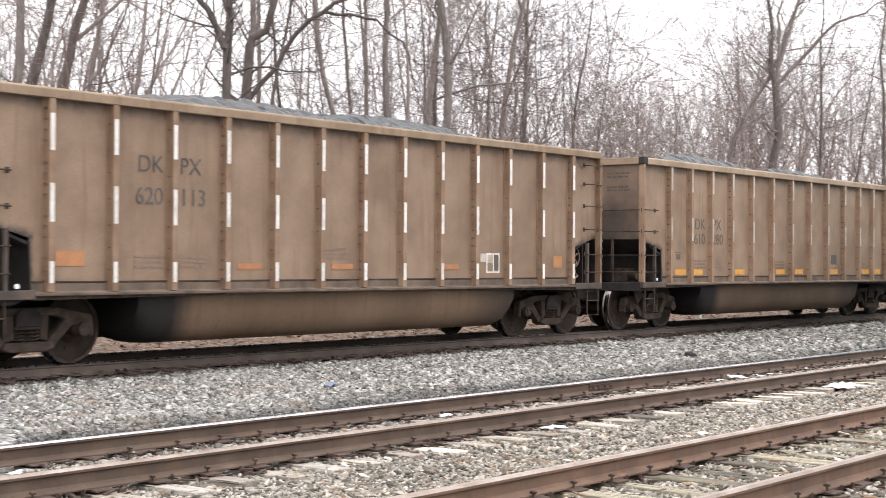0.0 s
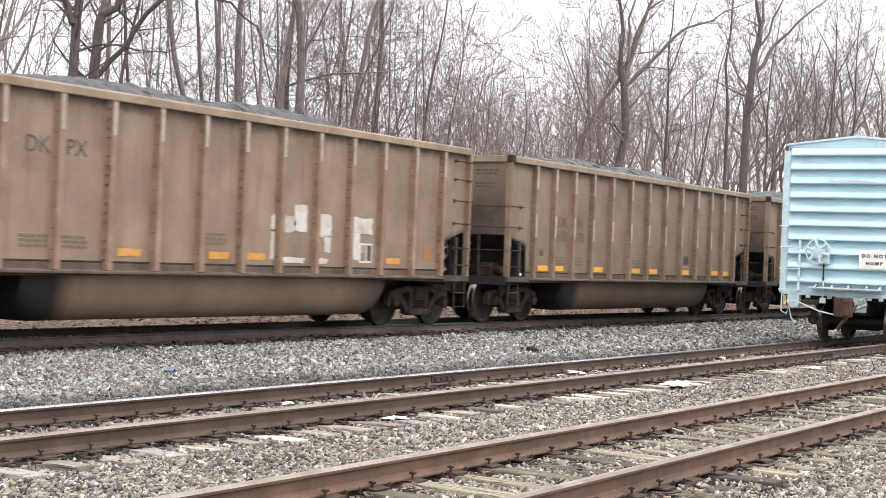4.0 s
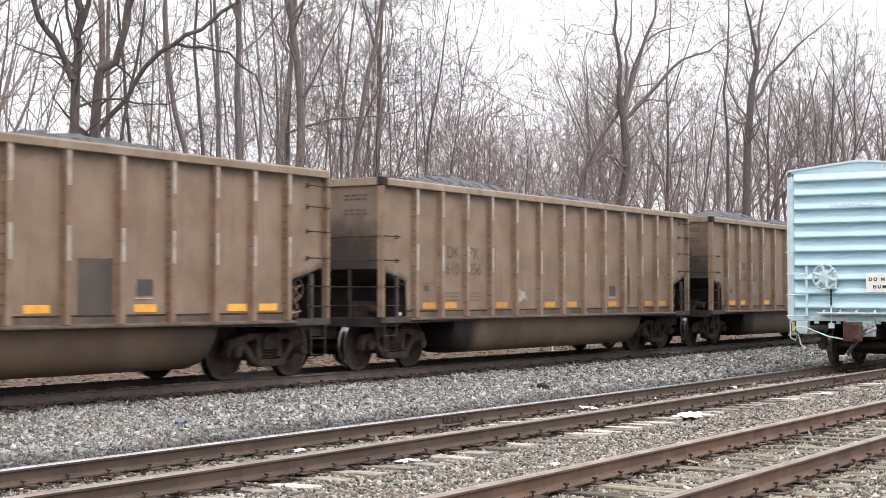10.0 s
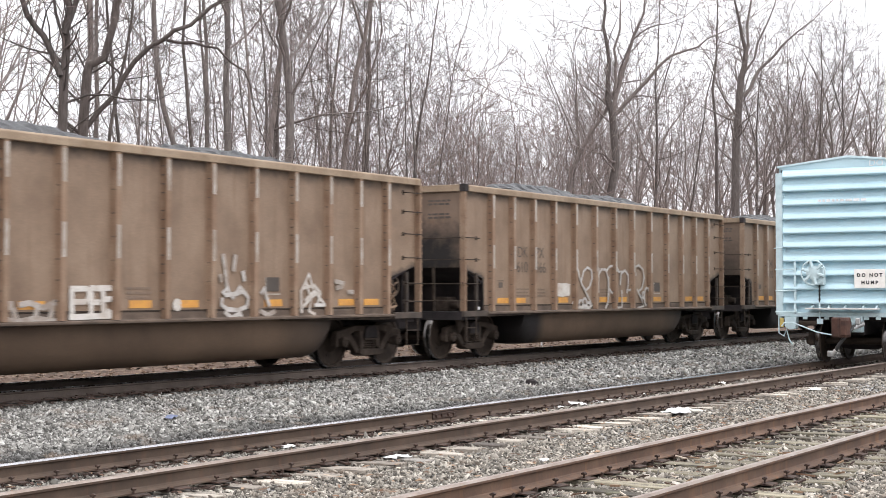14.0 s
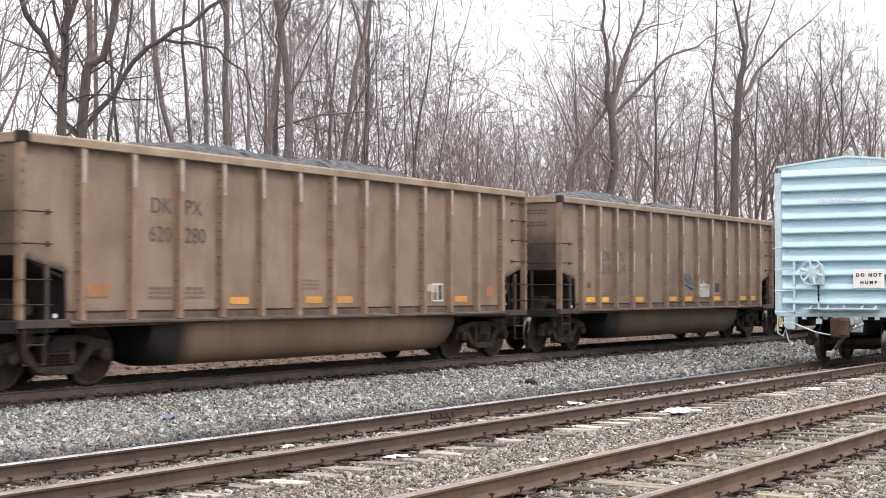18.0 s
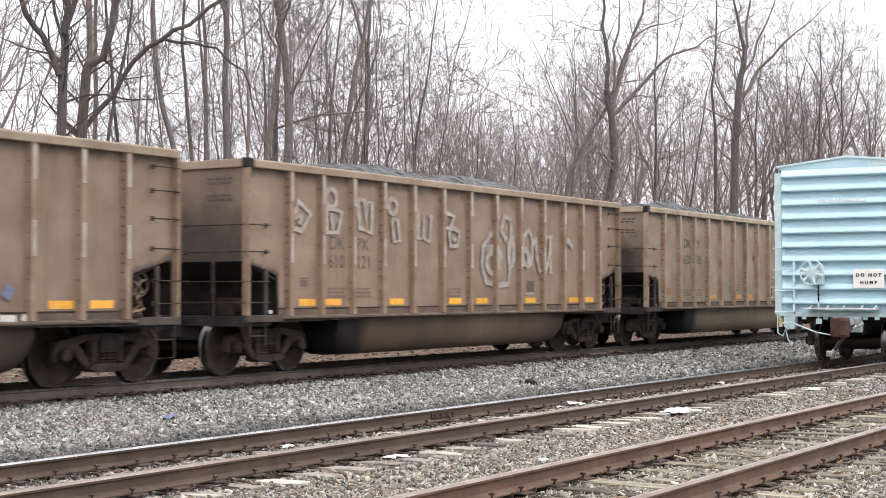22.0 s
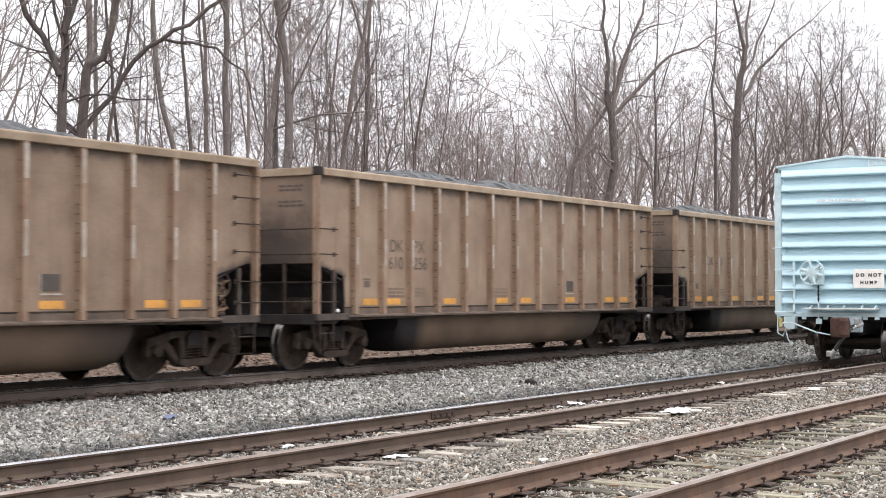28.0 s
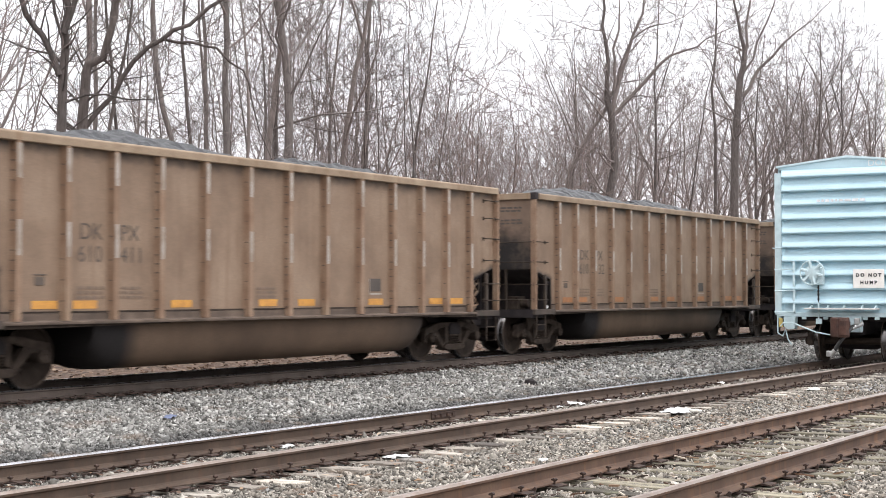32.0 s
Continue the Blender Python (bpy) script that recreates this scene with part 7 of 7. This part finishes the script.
def far_woods():
    """The depth of the wood behind the edge, as one body of stems and twigs."""
    def arrays(out):
        me = tubes(out, lambda l: True, M_TWIG, "far_kind")
        co, idx = np.zeros(len(me.vertices) * 3), np.zeros(len(me.loops), int)
        me.vertices.foreach_get("co", co)
        me.loops.foreach_get("vertex_index", idx)
        bpy.data.meshes.remove(me)
        return co.reshape(-1, 3), idx.reshape(-1, 4)

    far = dict(levels=3, thin=0.015, skip=0.45)
    kinds = [arrays(branching(90 + i, h, r, b, far)) for i, (h, r, b) in enumerate(((15, 0.13, 4.0), (17, 0.15, 5.0), (13, 0.11, 3.5), (16, 0.14, 6.0), (18, 0.16, 5.5)))] + [arrays(timber(95, 16, 0.1, 5, far, (0, 0), 8, 1.0))]
    low = [arrays(thicket(190 + i, h, 4, 0.04, dict(far, levels=2, wob=0.2))) for i, h in enumerate((6, 8, 9))]
    rng = random.Random(5)
    places = []
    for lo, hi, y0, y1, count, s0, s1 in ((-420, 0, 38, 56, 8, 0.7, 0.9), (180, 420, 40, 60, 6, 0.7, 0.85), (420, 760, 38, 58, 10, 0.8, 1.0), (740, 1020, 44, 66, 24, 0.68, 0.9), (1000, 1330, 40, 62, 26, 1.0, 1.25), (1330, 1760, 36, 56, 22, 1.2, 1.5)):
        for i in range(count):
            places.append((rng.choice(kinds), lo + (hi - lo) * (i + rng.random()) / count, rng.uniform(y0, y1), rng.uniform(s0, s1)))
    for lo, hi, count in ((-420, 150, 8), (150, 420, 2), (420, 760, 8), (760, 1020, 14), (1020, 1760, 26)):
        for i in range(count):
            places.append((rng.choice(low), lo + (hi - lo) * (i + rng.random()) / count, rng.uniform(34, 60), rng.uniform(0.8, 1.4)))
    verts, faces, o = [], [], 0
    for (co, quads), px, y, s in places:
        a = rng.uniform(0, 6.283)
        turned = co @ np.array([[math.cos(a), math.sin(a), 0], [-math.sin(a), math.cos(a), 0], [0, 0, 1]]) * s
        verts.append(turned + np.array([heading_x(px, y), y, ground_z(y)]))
        faces.append(quads + o)
        o += len(co)
    v, f = np.concatenate(verts), np.concatenate(faces)
    me = bpy.data.meshes.new("far_woods")
    me.vertices.add(len(v))
    me.vertices.foreach_set("co", v.astype(np.float32).ravel())
    me.loops.add(f.size)
    me.loops.foreach_set("vertex_index", f.astype(np.int32).ravel())
    me.polygons.add(len(f))
    me.polygons.foreach_set("loop_start", (np.arange(len(f)) * 4).astype(np.int32))
    me.update(calc_edges=True)
    me.materials.append(M_TWIG_HAZED)
    tagged(new("far_woods", me), "dense leafless woods far behind the railway", "woods", kind="stuff")


far_woods()


# ---- small things ----
def stake():
    ob = new("marker_stake", Shape().box(-0.07, 0.07, -0.02, 0.02, 0, 0.75).prism([(-0.07, 0.75), (0.07, 0.75), (0.0, 0.8)], 1, -0.015, 0.015).mesh("marker_stake", M_LITTER, bevel=0.004))
    ob.matrix_basis = pose(38.75, 20.6, ground_z(20.6) - 0.02, 2, 3, 20)
    tagged(ob, "short white marker stake in the leaf litter", "stake")


stake()


def rag(x, y, z, w, seed):
    rng = random.Random(seed)
    n = 9
    v = []
    for i in range(n):
        for j in range(n):
            u, t = i / (n - 1) - 0.5, j / (n - 1) - 0.5
            edge = 0.75 + 0.55 * noise.noise((math.atan2(t, u) * 1.1 + seed * 3.7, seed, 0.3))
            fade = 1 - min(1, 2.2 * max(abs(u), abs(t)) ** 2)
            v.append((u * w * edge + rng.uniform(-0.018, 0.018), t * w * 0.6 * edge + rng.uniform(-0.015, 0.015), (0.5 + 0.5 * noise.noise((u * 6 + seed, t * 6, 1))) * 0.17 * w * fade + rng.uniform(0, 0.02)))
    me = Shape().add(v, [(i * n + j, (i + 1) * n + j, (i + 1) * n + j + 1, i * n + j + 1) for i in range(n - 1) for j in range(n - 1)]).mesh("paper_scrap", M_LITTER, smooth=True)
    ob = new("paper_scrap", me)
    ob.modifiers.new("thickness", "SOLIDIFY").thickness = 0.004
    ob.matrix_basis = pose(x, y, z, 0, 0, rng.uniform(-30, 30))
    tagged(ob, "crumpled white paper scrap lying beside the track", "litter", "paper scraps")


for i, (x, y, w) in enumerate(((13.39, 10.37, 0.26), (13.2, 8.75, 0.3), (20.69, 10.39, 0.5), (20.2, 8.5, 0.75), (22.78, 10.6, 0.5), (26.98, 10.45, 0.4), (13.92, 7.38, 0.16), (26.3, 8.4, 0.4), (7.5, 10.25, 0.2), (7.3, 8.24, 0.18), (20.15, 10.42, 0.22), (21.35, 10.36, 0.26), (21.9, 10.42, 0.18), (20.9, 8.62, 0.3), (23.3, 10.5, 0.24))):
    rag(x, y, ground_z(y) + 0.025, w, i + 1)

def dead_leaves():
    """Curled brown leaves and bits of bark strewn over the yard tracks."""
    rng = random.Random(8)
    s = Shape()
    for i in range(2600):
        y = rng.uniform(3.6, 11.3)
        x = rng.uniform(max(0.65 * y + 1, (10.2 - 0.526 * y) / 0.85), 27)
        if min(abs(y - r) for r in (NEAR_Y - 0.755, NEAR_Y + 0.755, MID_Y - 0.755, MID_Y + 0.755)) < 0.08:
            continue
        z = ground_z(y) + rng.uniform(0.025, 0.055)
        l, w, a = rng.uniform(0.02, 0.06), rng.uniform(0.012, 0.03), rng.uniform(0, 6.28)
        c, d = math.cos(a), math.sin(a)
        t = rng.uniform(-0.015, 0.02)
        pts = [(-l, 0, t), (0, -w, 0), (l, 0, rng.uniform(-0.01, 0.02)), (0, w, rng.uniform(0, 0.015))]
        s.add([(x + p * c - q * d, y + p * d + q * c, z + h) for p, q, h in pts], [(0, 1, 2, 3)])
    tagged(new("dead_leaves", s.mesh("dead_leaves", M_LEAF)), "scattered dry brown leaves on the yard tracks", "leaves", kind="stuff")


def leaf_material(name, tones):
    m, nt, b = nodes_of(name, 0.9)
    geo = nt.nodes.new("ShaderNodeNewGeometry")
    tone = ramp(nt, geo.outputs["Random Per Island"], list(zip((0.0, 0.4, 0.75, 1.0), tones)))
    nt.links.new(mix(nt, 0.3, tone, ramp(nt, noise_of(nt, coords(nt), 50.0), [(0.3, (0.5, 0.5, 0.5)), (0.7, (1.2, 1.2, 1.2))]), "MULTIPLY"), b.inputs["Base Color"])
    return m


M_LEAF = leaf_material("dry_leaf", ((0.06, 0.04, 0.03), (0.16, 0.09, 0.055), (0.28, 0.19, 0.12), (0.5, 0.44, 0.36)))
M_WET_LEAF = leaf_material("damp_leaf", ((0.045, 0.027, 0.018), (0.12, 0.068, 0.042), (0.19, 0.118, 0.075), (0.33, 0.25, 0.18)))
dead_leaves()


def flakes(name, label, category, count, seed, place, mat):
    """Thin loose chips, each with its own edges."""
    rng = random.Random(seed)
    s = Shape()
    for i in range(count):
        x, y, z, l, w, a = place(rng)
        h = rng.uniform(0.006, 0.018)
        c, d = math.cos(a), math.sin(a)
        t = rng.uniform(-0.012, 0.02)
        pts = [(-l, -w * rng.uniform(0.4, 1), t), (l, -w * rng.uniform(0.4, 1), -t), (l * rng.uniform(0.6, 1), w, -t), (-l * rng.uniform(0.6, 1), w * rng.uniform(0.5, 1), t)]
        v = [(x + p * c - q * d, y + p * d + q * c, z + u + k * h) for k in (0, 1) for p, q, u in pts]
        s.add(v, [(4, 5, 6, 7), (0, 1, 5, 4), (1, 2, 6, 5), (2, 3, 7, 6), (3, 0, 4, 7)])
    tagged(new(name, s.mesh(name, mat)), label, category, kind="stuff")


def beside_rail(rng):
    r = rng.choice((NEAR_Y - 0.755, NEAR_Y + 0.755, MID_Y - 0.755, MID_Y + 0.755))
    y = r + rng.choice((-1, 1)) * rng.uniform(0.085, 0.26)
    x = rng.uniform(max(0.65 * y + 1, (10.2 - 0.526 * y) / 0.85), 30)
    return x, y, ground_z(y) + rng.uniform(0.02, 0.055), rng.uniform(0.02, 0.085), rng.uniform(0.01, 0.028), rng.uniform(0, 6.28)


def among_ties(rng):
    y = NEAR_Y + rng.uniform(-1.4, 1.4)
    while min(abs(y - NEAR_Y - 0.755), abs(y - NEAR_Y + 0.755)) < 0.1:
        y = NEAR_Y + rng.uniform(-1.4, 1.4)
    return rng.uniform(7.5, 30), y, ground_z(y) + rng.uniform(0.03, 0.085), rng.uniform(0.02, 0.09), rng.uniform(0.008, 0.02), 1.57 + rng.gauss(0, 0.35)


def beyond_main(rng):
    y = rng.uniform(19.3, 25.5)
    return rng.uniform(13, 62), y, ground_z(y) + rng.uniform(-0.01, 0.03), rng.uniform(0.025, 0.065), rng.uniform(0.02, 0.045), rng.uniform(0, 6.28)


flakes("wood_chips", "dark rotten wood chips and rust flakes beside the rails", "wood chips", 2600, 21, beside_rail, M_IRON)
flakes("tie_splinters", "pale and brown splinters between the weathered ties", "splinters", 450, 22, among_ties, M_LEAF)
def below_main(rng):
    y = rng.uniform(15.75, 16.38)
    return rng.uniform(10.5, 55), y, ground_z(y) + rng.uniform(0.03, 0.08), rng.uniform(0.03, 0.12), rng.uniform(0.02, 0.05), rng.uniform(-0.7, 0.7)


flakes("wood_chips", "brown chips and leaves caught along the main line rail", "wood chips", 1000, 24, below_main, M_IRON)
flakes("leaf_litter", "brown leaf litter beyond the main line", "leaves", 6000, 23, beyond_main, M_WET_LEAF)

scrap = new("blue_scrap", Shape().prism([(-0.13, 0.0), (-0.03, 0.035), (0.06, 0.02), (0.14, 0.045), (0.13, 0.05), (0.05, 0.028), (-0.03, 0.043), (-0.13, 0.008)], 1, -0.05, 0.05).mesh("blue_scrap", M_BLUE))
scrap.matrix_basis = pose(15.2, 13.77, ground_z(13.77) + 0.035, 8, 4, 25)
tagged(scrap, "crumpled pale blue scrap on the grey ballast", "litter")

rock = new("dark_rock", Shape().lathe([(-0.06, 0.02), (-0.03, 0.13), (0.03, 0.12), (0.08, 0.02)], 2, 7).mesh("dark_rock", M_SOOT))
rock.matrix_basis = pose(24.83, 13.4, ground_z(13.4) + 0.05, 12, 8, 30)
tagged(rock, "dark lump of rock on the pale ballast", "rock")


# ---- movement ----
DRIFT_T = [0, 3, 6.5, 8, 10.6, 13, 14.3, 16.6, 19, 19.7, 19.9, 20.2, 21.5, 23, 24, 25.2, 28, 30, 32]
DRIFT_X = [0, 0.03, 0.04, 0.05, 0.09, 0.15, 0.19, 0.24, 0.24, 0.25, -0.22, -0.2, -0.17, -0.165, -0.12, -0.09, -0.01, 0.05, 0.22]


def travelled(t):
    """Metres that the train's rear corners have gone, on the car counted as 1."""
    return 2.22356e-05 * t ** 3 + 0.0306708 * t ** 2 + 12.2062 * t + 10.7213 + float(np.interp(t, DRIFT_T, DRIFT_X))


def motions():
    times = sorted([i * 1.0 for i in range(33)] + [19.7, 19.9])
    for k, car, load in zip(range(FIRST, LAST + 1), TRAIN, LOADS):
        rows = [(t, pose(travelled(t) - CAR_S * (k - 1), MAIN_Y, MAIN_Z)) for t in times]
        walk(car, rows)
        walk(load, rows)
    # every wheel turns by the way gone; alike wheels share the keys
    shared = {}
    for car in TRAIN:
        for ob in car.children_recursive:
            if ob.name.split(".")[0] != "wheel":
                continue
            ax = round(ob.location.x, 3)
            if ax not in shared:
                walk(ob, [(i / FPS, pose(ax, 0, AXLE_Z) @ Matrix.Rotation((travelled(i / FPS) - travelled(0)) / WHEEL_R, 4, "Y")) for i in range(32 * FPS + 1)])
                shared[ax] = ob.animation_data
            else:
                ob.rotation_mode = "QUATERNION"
                ob.animation_data_create()
                ob.animation_data.action = shared[ax].action
                ob.animation_data.action_slot = shared[ax].action_slot


motions()
